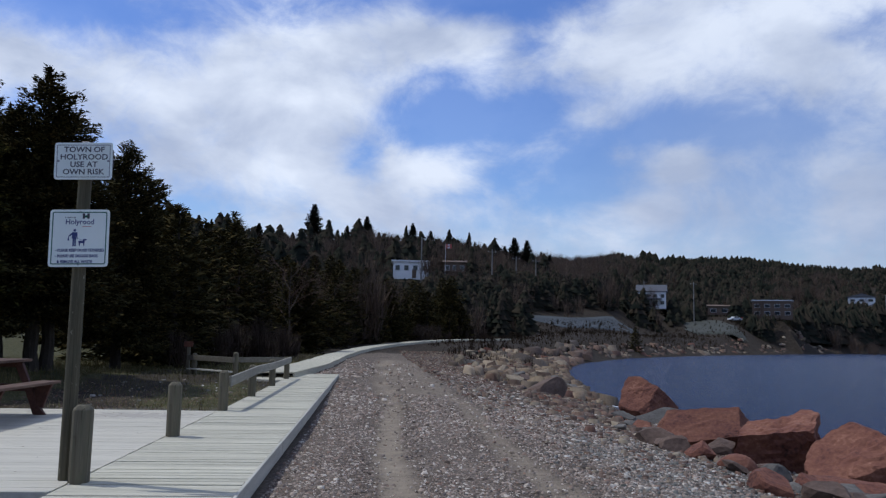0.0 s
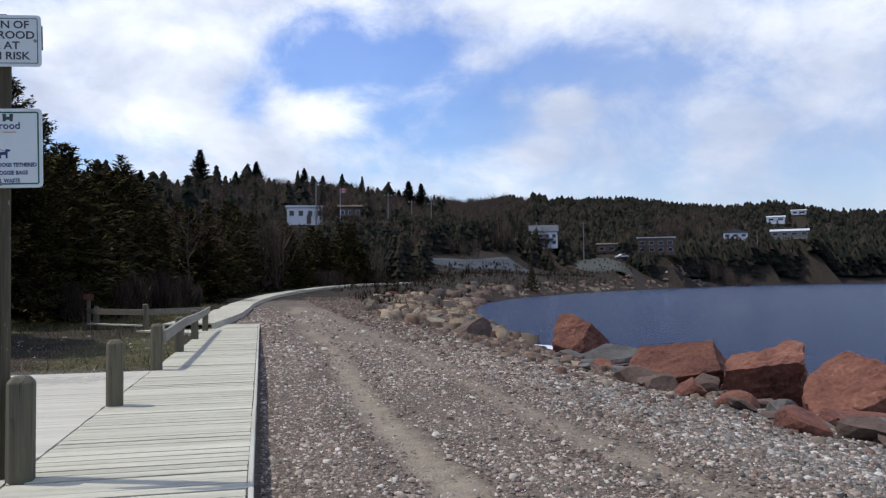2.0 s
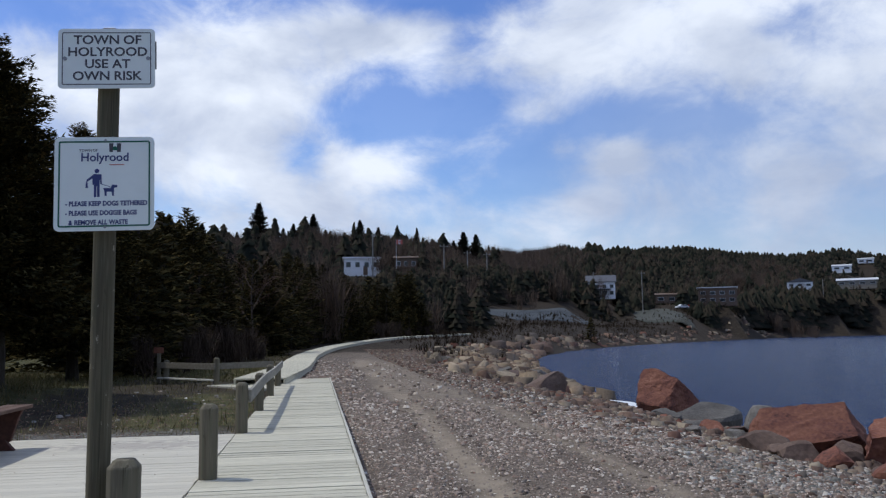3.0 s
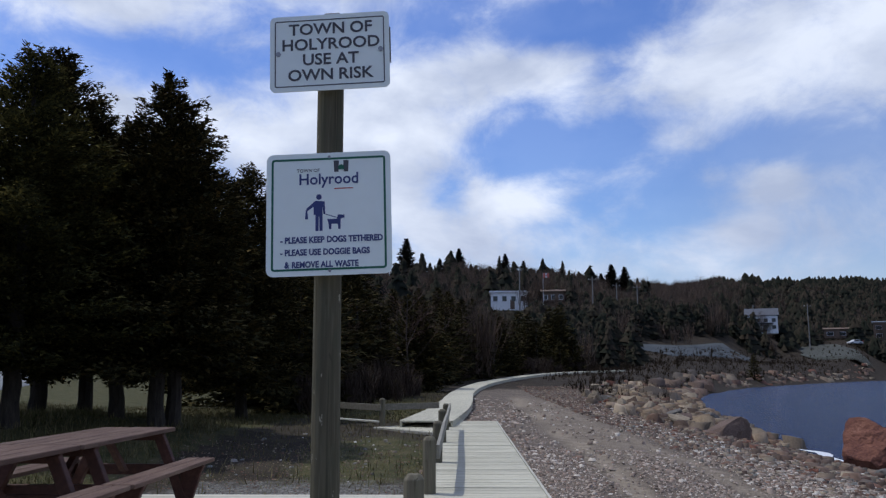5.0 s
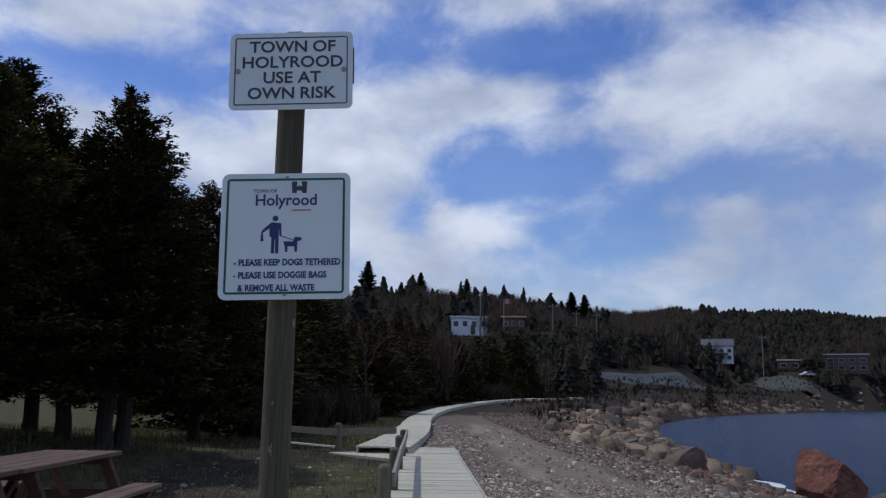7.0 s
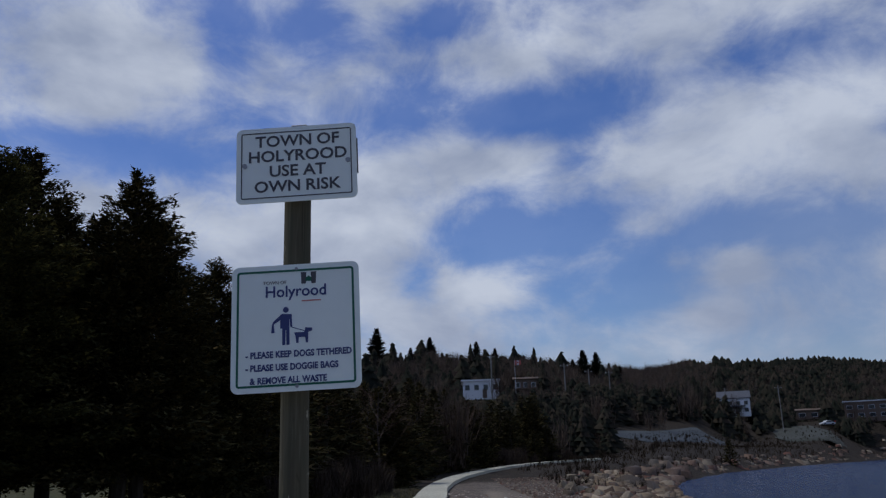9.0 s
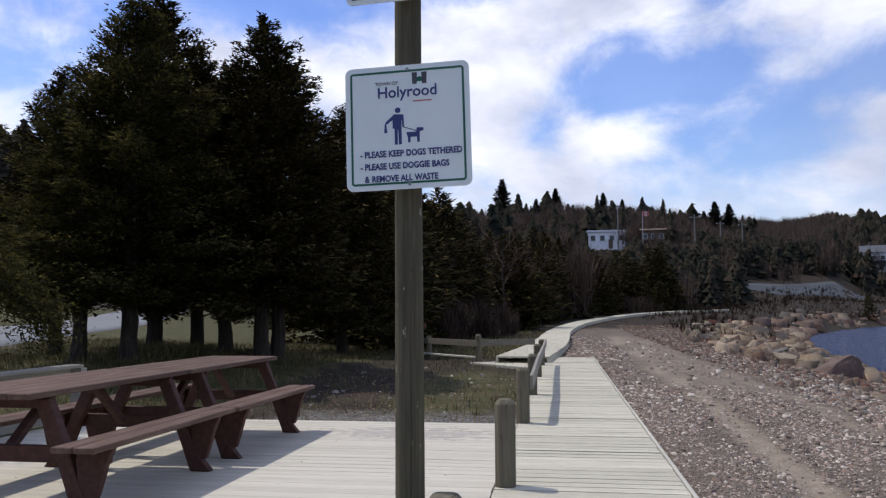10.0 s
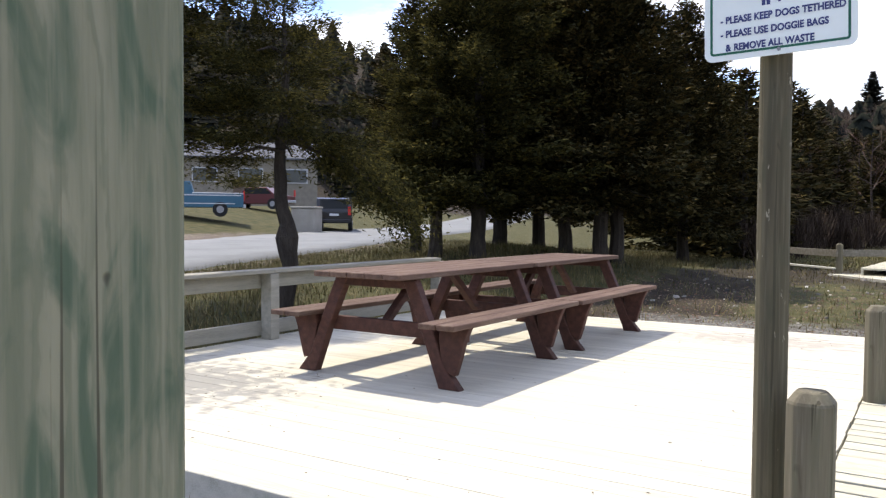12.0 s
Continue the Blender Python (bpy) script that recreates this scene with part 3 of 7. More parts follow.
def raw_mesh(name, verts, faces, material, smooth=False):
    """verts (n, 3) and faces (m, 3 or 4), as arrays."""
    verts, faces = np.asarray(verts, dtype=np.float32), np.asarray(faces, dtype=np.int32)
    me = bpy.data.meshes.new(name)
    k = faces.shape[1]
    me.vertices.add(len(verts))
    me.vertices.foreach_set("co", verts.ravel())
    me.loops.add(faces.size)
    me.loops.foreach_set("vertex_index", faces.ravel())
    me.polygons.add(len(faces))
    me.polygons.foreach_set("loop_start", np.arange(0, faces.size, k, dtype=np.int32))
    if smooth:
        me.polygons.foreach_set("use_smooth", np.ones(len(faces), dtype=bool))
    me.update(calc_edges=True)
    if material:
        me.materials.append(material)
    return me


def sstep(v, a, b):
    t = np.clip((np.asarray(v, dtype=float) - a) / (b - a), 0, 1)
    return t * t * (3 - 2 * t)


# ---- the lie of the land ----
WATER_Z = -1.5
SHORE = [(16, -160), (13.8, -40), (12.9, -5), (12.5, 12), (12.2, 24), (13.6, 36), (17.5, 55), (22.5, 74), (27.5, 89), (36, 108), (47, 129),
         (73, 166), (100, 199), (136, 240), (180, 284), (221, 320), (272, 350), (420, 378), (800, 300), (1400, 0)]
WATER_POLY = np.array(SHORE + [(1400, -2400), (16, -2400)], dtype=float)
RIDGE_AZ = [-180, -70, -48, -43, -36, -25, -12, -7, 1, 7, 12, 15, 18, 20.5, 24, 26.5, 30, 33, 35.4, 37, 39, 50, 80, 180]
RIDGE_D = [300, 300, 300, 300, 300, 320, 340, 340, 350, 375, 435, 480, 520, 580, 660, 750, 750, 750, 750, 750, 750, 750, 750, 300]
RIDGE_H = [35, 60, 66, 64, 52, 46, 40, 35, 39, 38.5, 39, 41, 50, 53.5, 63, 70.5, 65, 61, 64, 60, 53, 44, 30, 35]
RISE_D = [60, 60, 85, 95, 150, 165, 110, 108, 105, 112, 122, 128, 142, 192, 220, 248, 290, 345, 380, 400, 415, 440, 460, 60]


# level ground under each far house: x, y, height, reach
PADS = []
for az_, d_, el_, r_ in ((3.05, 185, 4.2, 9), (6.2, 205, 4.8, 9), (20.0, 268, 2.4, 12), (24.4, 288, 2.05, 9), (27.8, 300, 1.75, 14),
                         (32.9, 430, 2.6, 16), (36.3, 470, 2.6, 18), (35.5, 560, 3.65, 15), (36.9, 620, 4.2, 14)):
    PADS.append((1.48 + d_ * math.sin(radians(az_)), -5.27 + d_ * math.cos(radians(az_)), 1.05 + d_ * math.tan(radians(el_)), r_))


def shore_distance(x, y):
    """Metres to the waterline, positive on land."""
    x, y = np.asarray(x, dtype=float), np.asarray(y, dtype=float)
    best = np.full(x.shape, 1e9)
    inside = np.zeros(x.shape, dtype=bool)
    n = len(WATER_POLY)
    for i in range(n):
        ax, ay = WATER_POLY[i]
        bx, by = WATER_POLY[(i + 1) % n]
        dx, dy = bx - ax, by - ay
        if i < len(SHORE) - 1:
            t = np.clip(((x - ax) * dx + (y - ay) * dy) / (dx * dx + dy * dy), 0, 1)
            best = np.minimum(best, np.hypot(x - ax - t * dx, y - ay - t * dy))
        cross = ((ay > y) != (by > y)) & (x < (bx - ax) * (y - ay) / (by - ay + 1e-12) + ax)
        inside ^= cross
    return np.where(inside, -best, best)


def wobble(x, y):
    return (np.sin(x * 0.9 + 1.3 * np.sin(y * 0.7)) * np.sin(y * 0.83 + 0.6 * np.sin(x * 1.1)) + 0.5 * np.sin(x * 2.3 + y * 1.7) * np.sin(y * 2.9 - x))


ROAD_DIR = np.array([-0.342, 0.940])
ROAD_N = np.array([-0.940, -0.342])
ROAD_AT = np.array([-12.6, 8.6])


def road_side(x, y):
    return (x - ROAD_AT[0]) * ROAD_N[0] + (y - ROAD_AT[1]) * ROAD_N[1]


def land(x, y):
    x, y = np.asarray(x, dtype=float), np.asarray(y, dtype=float)
    d = np.hypot(x, y)
    a = np.degrees(np.arctan2(x, y))
    s = shore_distance(x, y)
    z = -0.22 + 1.35 * sstep(y, 40, 105)
    z = z + 0.22 * sstep(-x, 5.0, 9.0) * (1 - sstep(y, 20, 60))
    z = z + 0.16 * sstep(y, 9, 15.5) * sstep(-x, -6.0, 0.0) * (1 - sstep(-x, 5.0, 9.0))
    side = road_side(x, y)
    along = (x - ROAD_AT[0]) * ROAD_DIR[0] + (y - ROAD_AT[1]) * ROAD_DIR[1]
    z = z + 0.012 * np.clip(along, 0, 170) * sstep(side, -9, -2) + 1.6 * sstep(side, 5.0, 19) * (1 - sstep(d, 80, 140))
    z = z + 0.5 * np.exp(-((x + 7.4) / 2.7) ** 2 - ((y - 13.0) / 3.4) ** 2)
    far = sstep(x, 18, 40) * sstep(y, 60, 90)
    z = z + 1.6 * sstep(s, 1.5, 11) * far
    rise, top, high = np.interp(a, RIDGE_AZ, RISE_D), np.interp(a, RIDGE_AZ, RIDGE_D), np.interp(a, RIDGE_AZ, RIDGE_H)
    t = np.clip((d - rise) / (top - rise), 0, 1)
    z = z + high * (0.75 * t + 0.25 * t * t * (3 - 2 * t)) * sstep(s, 5, 40)
    z = z + sstep(d, 60, 200) * wobble(x * 0.02, y * 0.02) * 1.2 * sstep(s, 10, 40)
    bump = 0.02 + 0.05 * sstep(s, 9, 3)
    z = z + bump * wobble(x * 0.8, y * 0.8) * (1 - sstep(d, 40, 80))
    for px, py, pz, pr in PADS:
        w = np.exp(-(((x - px) ** 2 + (y - py) ** 2) / pr ** 2) ** 2)
        z = z * (1 - w) + pz * w
    # the clearing above the bank is one even slope
    ex, ey = x - 1.48, y + 5.27
    ed, ea = np.hypot(ex, ey), np.degrees(np.arctan2(ex, ey))
    w = sstep(ea, 20.9, 21.5) * (1 - sstep(ea, 25.7, 26.4)) * sstep(ed, 226, 236) * (1 - sstep(ed, 279, 286))
    z = z * (1 - w) + w * (1.05 + ed * np.tan(np.radians(0.55 + 1.1 * np.clip((ed - 238) / 42, 0, 1))))
    width = np.where(far > 0.5, 7.0, 8.6)
    k = np.clip(s / width, 0, 1)
    z = (WATER_Z - 0.05) + (z - WATER_Z + 0.05) * (1 - (1 - k) ** 1.5)
    return np.where(s < 0, WATER_Z - 0.05 + np.maximum(s * 0.18, -3), z)


def ground_z(x, y):
    return float(land(np.array([x]), np.array([y]))[0])


# centre line of the farther boardwalk, and of the gravel track beside it
WALK_LINE = [(-0.45, 16.4), (0.0, 20.0), (0.2, 28.0), (0.35, 42.0), (1.4, 55.0), (3.8, 68.0), (8.2, 81.0), (15.0, 92.0), (20.0, 97.0)]
TRACK_LINE = [(3.25, -40), (3.25, 5), (3.45, 20), (3.6, 34.0), (4.2, 46.0), (5.8, 57.0), (8.6, 67.0), (13.5, 77.0), (20.5, 85.5), (29.5, 93), (41, 100)]


def line_distance(x, y, line):
    best = np.full(np.shape(x), 1e9)
    for (ax, ay), (bx, by) in zip(line, line[1:]):
        dx, dy = bx - ax, by - ay
        t = np.clip(((x - ax) * dx + (y - ay) * dy) / (dx * dx + dy * dy), 0, 1)
        best = np.minimum(best, np.hypot(x - ax - t * dx, y - ay - t * dy))
    return best


def rut_depth(x, y):
    """The two wheel ruts of the track: the one by the boardwalk is worn deeper."""
    off = x - np.interp(y, [p[1] for p in TRACK_LINE], [p[0] for p in TRACK_LINE]) + 0.08 * np.sin(y * 0.45)
    return np.exp(-((off + 0.68) / 0.29) ** 2) + 0.8 * np.exp(-((off - 0.84) / 0.36) ** 2)


def ground_material():
    m = bpy.data.materials.new("ground_cover")
    m.use_nodes = True
    n, l = m.node_tree.nodes, m.node_tree.links
    b = n["Principled BSDF"]
    geo = n.new("ShaderNodeNewGeometry")
    at = n.new("ShaderNodeVertexColor")
    at.layer_name = "cover"
    sp = n.new("ShaderNodeSeparateColor")
    l.new(at.outputs["Color"], sp.inputs[0])

    def noise_at(scale, detail=6, rough=0.6):
        t = n.new("ShaderNodeTexNoise")
        t.inputs["Scale"].default_value, t.inputs["Detail"].default_value, t.inputs["Roughness"].default_value = scale, detail, rough
        l.new(geo.outputs["Position"], t.inputs["Vector"])
        return t.outputs["Fac"]

    def cells(scale):
        t = n.new("ShaderNodeTexVoronoi")
        t.inputs["Scale"].default_value = scale
        l.new(geo.outputs["Position"], t.inputs["Vector"])
        return t

    def ramp_of(fac, cols):
        r = n.new("ShaderNodeValToRGB")
        l.new(fac, r.inputs[0])
        els = r.color_ramp.elements
        while len(els) < len(cols):
            els.new(0.5)
        for i, (p, c) in enumerate(cols):
            els[i].position, els[i].color = p, (*c, 1)
        return r.outputs[0]

    def mixed(fac, a, c):
        k = n.new("ShaderNodeMix")
        k.data_type = "RGBA"
        if isinstance(fac, float):
            k.inputs[0].default_value = fac
        else:
            l.new(fac, k.inputs[0])
        l.new(a, k.inputs[6])
        l.new(c, k.inputs[7])
        return k.outputs[2]

    def soft(mask, lo=0.35, hi=0.65, scale=3.0, amp=0.5):
        ad = n.new("ShaderNodeMath")
        ad.operation = "MULTIPLY_ADD"
        sb = n.new("ShaderNodeMath")
        sb.operation = "SUBTRACT"
        l.new(noise_at(scale), sb.inputs[0])
        sb.inputs[1].default_value = 0.5
        l.new(sb.outputs[0], ad.inputs[0])
        ad.inputs[1].default_value = amp
        l.new(mask, ad.inputs[2])
        mr = n.new("ShaderNodeMapRange")
        mr.interpolation_type = "SMOOTHSTEP"
        l.new(ad.outputs[0], mr.inputs[0])
        mr.inputs[1].default_value, mr.inputs[2].default_value = lo, hi
        return mr.outputs[0]

    vor = cells(38.0)
    vor2 = cells(85.0)
    soil = ramp_of(noise_at(1.3), [(0.3, (0.019, 0.015, 0.010)), (0.5, (0.033, 0.025, 0.017)), (0.7, (0.052, 0.041, 0.026))])
    grass = ramp_of(noise_at(2.2), [(0.3, (0.034, 0.038, 0.014)), (0.5, (0.062, 0.060, 0.024)), (0.7, (0.105, 0.088, 0.041))])
    # stone and grit are lowered for the shadow between the loose stones
    stone = ramp_of(vor.outputs["Color"], [(0.15, (0.06, 0.048, 0.038)), (0.5, (0.12, 0.1, 0.08)), (0.78, (0.2, 0.17, 0.138)), (0.9, (0.33, 0.29, 0.243))])
    grit = ramp_of(vor2.outputs["Color"], [(0.1, (0.085, 0.068, 0.053)), (0.5, (0.142, 0.117, 0.094)), (0.9, (0.22, 0.184, 0.148))])
    gravel = mixed(0.5, stone, grit)
    tone = ramp_of(noise_at(0.6), [(0.3, (0.75, 0.72, 0.7)), (0.7, (1.1, 1.08, 1.05))])
    mulg = n.new("ShaderNodeMix")
    mulg.data_type, mulg.blend_type = "RGBA", "MULTIPLY"
    mulg.inputs[0].default_value = 1.0
    l.new(gravel, mulg.inputs[6])
    l.new(tone, mulg.inputs[7])
    dust = ramp_of(noise_at(5.0), [(0.3, (0.212, 0.174, 0.126)), (0.7, (0.312, 0.26, 0.191))])
    cob = ramp_of(cells(30.0).outputs["Color"], [(0.15, (0.06, 0.058, 0.051)), (0.5, (0.13, 0.124, 0.109)), (0.9, (0.225, 0.216, 0.19))])
    col = mixed(soft(sp.outputs[1]), soil, grass)
    col = mixed(soft(sp.outputs[0], scale=6.0), col, mulg.outputs[2])
    col = mixed(soft(sp.outputs[2], 0.3, 0.9, 4.0, 0.7), col, dust)
    col = mixed(soft(at.outputs["Alpha"], scale=4.0), col, cob)
    l.new(col, b.inputs["Base Color"])
    b.inputs["Roughness"].default_value = 0.95
    b.inputs["Specular IOR Level"].default_value = 0.15
    bp = n.new("ShaderNodeBump")
    bp.inputs["Strength"].default_value, bp.inputs["Distance"].default_value = 0.6, 0.02
    l.new(vor.outputs["Distance"], bp.inputs["Height"])
    l.new(bp.outputs[0], b.inputs["Normal"])
    return m


def build_ground():
    rings = [0.0] + list(0.5 * 1.042 ** np.arange(0, 208))
    na = 300
    cx, cy = 0.6, -3.1
    ang = np.linspace(0, 2 * np.pi, na, endpoint=False)
    r = np.array(rings[1:])
    X = cx + r[:, None] * np.sin(ang)[None, :]
    Y = cy + r[:, None] * np.cos(ang)[None, :]
    X, Y = np.concatenate([[cx], X.ravel()]), np.concatenate([[cy], Y.ravel()])
    Z = land(X, Y)
    s = shore_distance(X, Y)
    track = line_distance(X, Y, TRACK_LINE)
    # shallow wheel ruts along the track
    near = 1 - sstep(np.hypot(X, Y), 60, 110)
    ruts = rut_depth(X, Y) * near * (s > 2)
    Z = Z - 0.035 * ruts
    V = np.stack([X, Y, Z], 1)
    F = []
    idx = np.arange(na)
    for i in range(len(r) - 1):
        a = 1 + i * na
        F.append(np.stack([a + idx, a + (idx + 1) % na, a + na + (idx + 1) % na, a + na + idx], 1)[:, ::-1])
    F = np.concatenate(F)
    tri = np.stack([np.zeros(na, int), 1 + idx, 1 + (idx + 1) % na], 1)[:, ::-1]
    me = bpy.data.meshes.new("ground")
    me.from_pydata(V.tolist(), [], F.tolist() + tri.tolist())
    for p in me.polygons:
        p.use_smooth = True
    left = sstep(X, 0.6, 1.6)
    bend = sstep(Y, 22, 45)
    walk = line_distance(X, Y, WALK_LINE)
    wx = np.interp(Y, [p[1] for p in WALK_LINE], [p[0] for p in WALK_LINE])
    right_of = np.where(Y < 17, left, sstep(X - wx, 0.3, 0.9) * (Y < 100))
    gravel = right_of * (1 - sstep(track, 2.6, 4.6) * sstep(Y, 44, 56)) * (s > -1) * (1 - 0.8 * sstep(Y, 46, 60))
    gravel = np.maximum(gravel, ((X > -4.6) & (X < 0.2) & (Y > 6) & (Y < 13.0)) * 0.25)
    bank = (s < 13) & (s > -3)
    gravel = np.where(bank & (Y > 30), np.maximum(gravel, 0.6 * (1 - sstep(s, 1, 4)) * (1 - 0.75 * sstep(Y, 60, 80))), gravel)
    lot = np.exp(-(((X - 62) / 14.0) ** 2 + ((Y - 185) / 8.0) ** 2))
    gravel = np.maximum(gravel, np.clip(lot * 0.4, 0, 1))
    d = np.hypot(X, Y)
    side = road_side(X, Y)
    gravel = np.maximum(gravel, (np.exp(-((side + 0.4) / 0.5) ** 2) + np.exp(-((side - 7.6) / 1.2) ** 2)) * 0.8 * (X < -5) * (1 - sstep(d, 30, 45)))
    grass = np.where(X < -4.5, 1.0, np.where(X > 0.5, 0.1, np.where(Y > 8, 0.4, 0.2))) * (1 - sstep(d, 60, 110))
    grass = np.where((Y > 100) & (X > 25), 0.14 + 0.16 * sstep(X, 85, 120) * (1 - sstep(d, 430, 520)), grass)
    patch = np.exp(-(((X + 1.2) / 1.3) ** 2 + ((Y - 11.2) / 3.6) ** 2) ** 2) + np.exp(-(((X + 2.2) / 1.7) ** 2 + ((Y - 27) / 8.0) ** 2) ** 2)
    grass = np.maximum(grass, 0.85 * patch)
    gravel = gravel * (1 - 0.8 * patch * (X < 0))
    dust = np.maximum(ruts * 0.85, np.exp(-(track / 1.5) ** 4) * (0.26 + 0.3 * sstep(Y, 5, 14))) * (s > 3) * (1 - 0.6 * sstep(Y, 30, 60))
    cob = sstep(X, 4.3, 5.8) * (1 - sstep(Y, 3.5, 9)) * (Y > -60) * (s > -4)
    cob = np.maximum(cob, (s < 3.0) * (Y < 40) * 0.8)
    cob = np.maximum(cob, 0.62 * sstep(X, -4.8, -3.0) * (X < 0.2) * sstep(Y, 5.0, 6.0) * (1 - sstep(Y, 7.5, 11)))
    c = me.color_attributes.new("cover", "FLOAT_COLOR", "POINT")
    c.data.foreach_set("color", np.stack([gravel, grass, dust, cob], 1).astype(np.float32).ravel())
    me.materials.append(ground_material())
    return tagged(new("ground", me), "gravel track, cobble beach and grassy wooded land", "ground", kind="structure")


ground = build_ground()


def water_material():
    m = bpy.data.materials.new("sea_water")
    m.use_nodes = True
    n, l = m.node_tree.nodes, m.node_tree.links
    b = n["Principled BSDF"]
    b.inputs["Base Color"].default_value = (0.006, 0.02, 0.072, 1)
    b.inputs["Roughness"].default_value = 0.2
    b.inputs["Specular IOR Level"].default_value = 0.3
    b.inputs["IOR"].default_value = 1.33
    geo = n.new("ShaderNodeNewGeometry")
    mp = n.new("ShaderNodeMapping")
    l.new(geo.outputs["Position"], mp.inputs[0])
    mp.inputs["Scale"].default_value = (1, 1.8, 1)
    mp.inputs["Rotation"].default_value = (0, 0, 0.5)
    a = n.new("ShaderNodeTexNoise")
    a.inputs["Scale"].default_value, a.inputs["Detail"].default_value = 1.6, 6
    l.new(mp.outputs[0], a.inputs["Vector"])
    bp = n.new("ShaderNodeBump")
    bp.inputs["Strength"].default_value, bp.inputs["Distance"].default_value = 1.0, 0.6
    l.new(a.outputs["Fac"], bp.inputs["Height"])
    l.new(bp.outputs[0], b.inputs["Normal"])
    return m


wm = bmesh.new()
wv = [wm.verts.new((x, y, WATER_Z)) for x, y in [(2, -2600), (3000, -2600), (3000, 700), (2, 700)]]
wm.faces.new(wv)
tagged(new("water", mesh_of(wm, "water")), "dark blue rippled sea water of a sheltered bay", "water", kind="structure").data.materials.append(water_material())


def strip(name, line, half, lift, material, label, kind="structure", steps=6, edge=0.0):
    """A paved band that follows a line over the land."""
    pts = []
    for (ax, ay), (bx, by) in zip(line, line[1:]):
        for k in range(steps):
            pts.append((ax + (bx - ax) * k / steps, ay + (by - ay) * k / steps))
    pts.append(line[-1])
    P = np.array(pts)
    T = np.gradient(P, axis=0)
    T /= np.linalg.norm(T, axis=1)[:, None]
    N = np.stack([-T[:, 1], T[:, 0]], 1)
    offs = np.array([-1.0, -0.98, -0.6, 0.0, 0.6, 0.98, 1.0]) * half if edge else np.linspace(-half, half, 7)
    rows = []
    for o in offs:
        q = P + N * o
        rows.append(np.stack([q[:, 0], q[:, 1], land(q[:, 0], q[:, 1]) + lift - edge * (abs(o) > half * 0.98)], 1))
    V = np.stack(rows, 1).reshape(-1, 3)
    k = len(offs)
    F = [(i * k + j, i * k + j + 1, (i + 1) * k + j + 1, (i + 1) * k + j) for i in range(len(P) - 1) for j in range(k - 1)]
    me = raw_mesh(name, V, np.array(F)[:, ::-1], material, True)
    return tagged(new(name, me), label, "road", kind=kind)


RC = ROAD_AT + ROAD_N * 3.4
strip("road", [tuple(RC + ROAD_DIR * t) for t in (-90, -40, -10, 15, 40, 70, 110, 160)], 3.3, 0.07, M_ASPHALT, "pale grey worn asphalt road behind the trees", steps=24, edge=0.14)

EYE = (1.48, -5.27, 1.05)      # where the walk begins
LOT_A = [(37.1, 156.9), (44.3, 166.5), (54.4, 179.3), (70.1, 198.5)]
LOT_B = [(96.9, 234.4), (103.1, 234.1), (108.9, 232.6), (114.7, 232.1)]
strip("clearing", LOT_A, 5.0, 0.15, M_LOT_PALE, "pale blue-grey gravel clearing behind the shore bank", edge=0.25)
strip("clearing", LOT_B, 17.0, 0.3, M_LOT, "grey-green sloping clearing above the shore bank", edge=0.4)


def before_lots(x, y):
    """Open ground between the shore and the two clearings."""
    d, a = np.hypot(x - EYE[0], y - EYE[1]), np.degrees(np.arctan2(x - EYE[0], y - EYE[1]))
    return (d < np.interp(a, [10.8, 11.5, 12.4, 18.6, 20.6, 21.0, 25.9, 26.3], [0, 150, 174, 224, 232, 262, 288, 0])) & (a > 10.8) & (a < 26.3)


def foam_line():
    """A thin broken line of foam where small waves meet the shore."""
    gg = random.Random(3)
    bm = bmesh.new()
    prev = None
    y = 8.0
    while y < 46:
        x = float(np.interp(y, [12, 24, 38, 58], [12.5, 12.0, 13, 17])) + 0.28 + 0.25 * math.sin(y * 1.3) + gg.uniform(-0.1, 0.1)
        w = max(0.0, 0.05 + 0.22 * math.sin(y * 0.55 + 0.8) + gg.uniform(-0.06, 0.1))
        a, b = bm.verts.new((x - w, y, WATER_Z + 0.02)), bm.verts.new((x + w * 0.6, y, WATER_Z + 0.02))
        if prev and w > 0.03:
            bm.faces.new((prev[0], prev[1], b, a))
        prev = (a, b)
        y += gg.uniform(0.25, 0.6)
    me = mesh_of(bm, "foam")
    me.materials.append(M_FOAM)
    tagged(new("foam", me), "thin white line of foam along the shore", "foam", kind="structure")


foam_line()

# ---- boardwalk, platform, posts and rails ----
DECK_T = 0.038
PITCH = 0.143


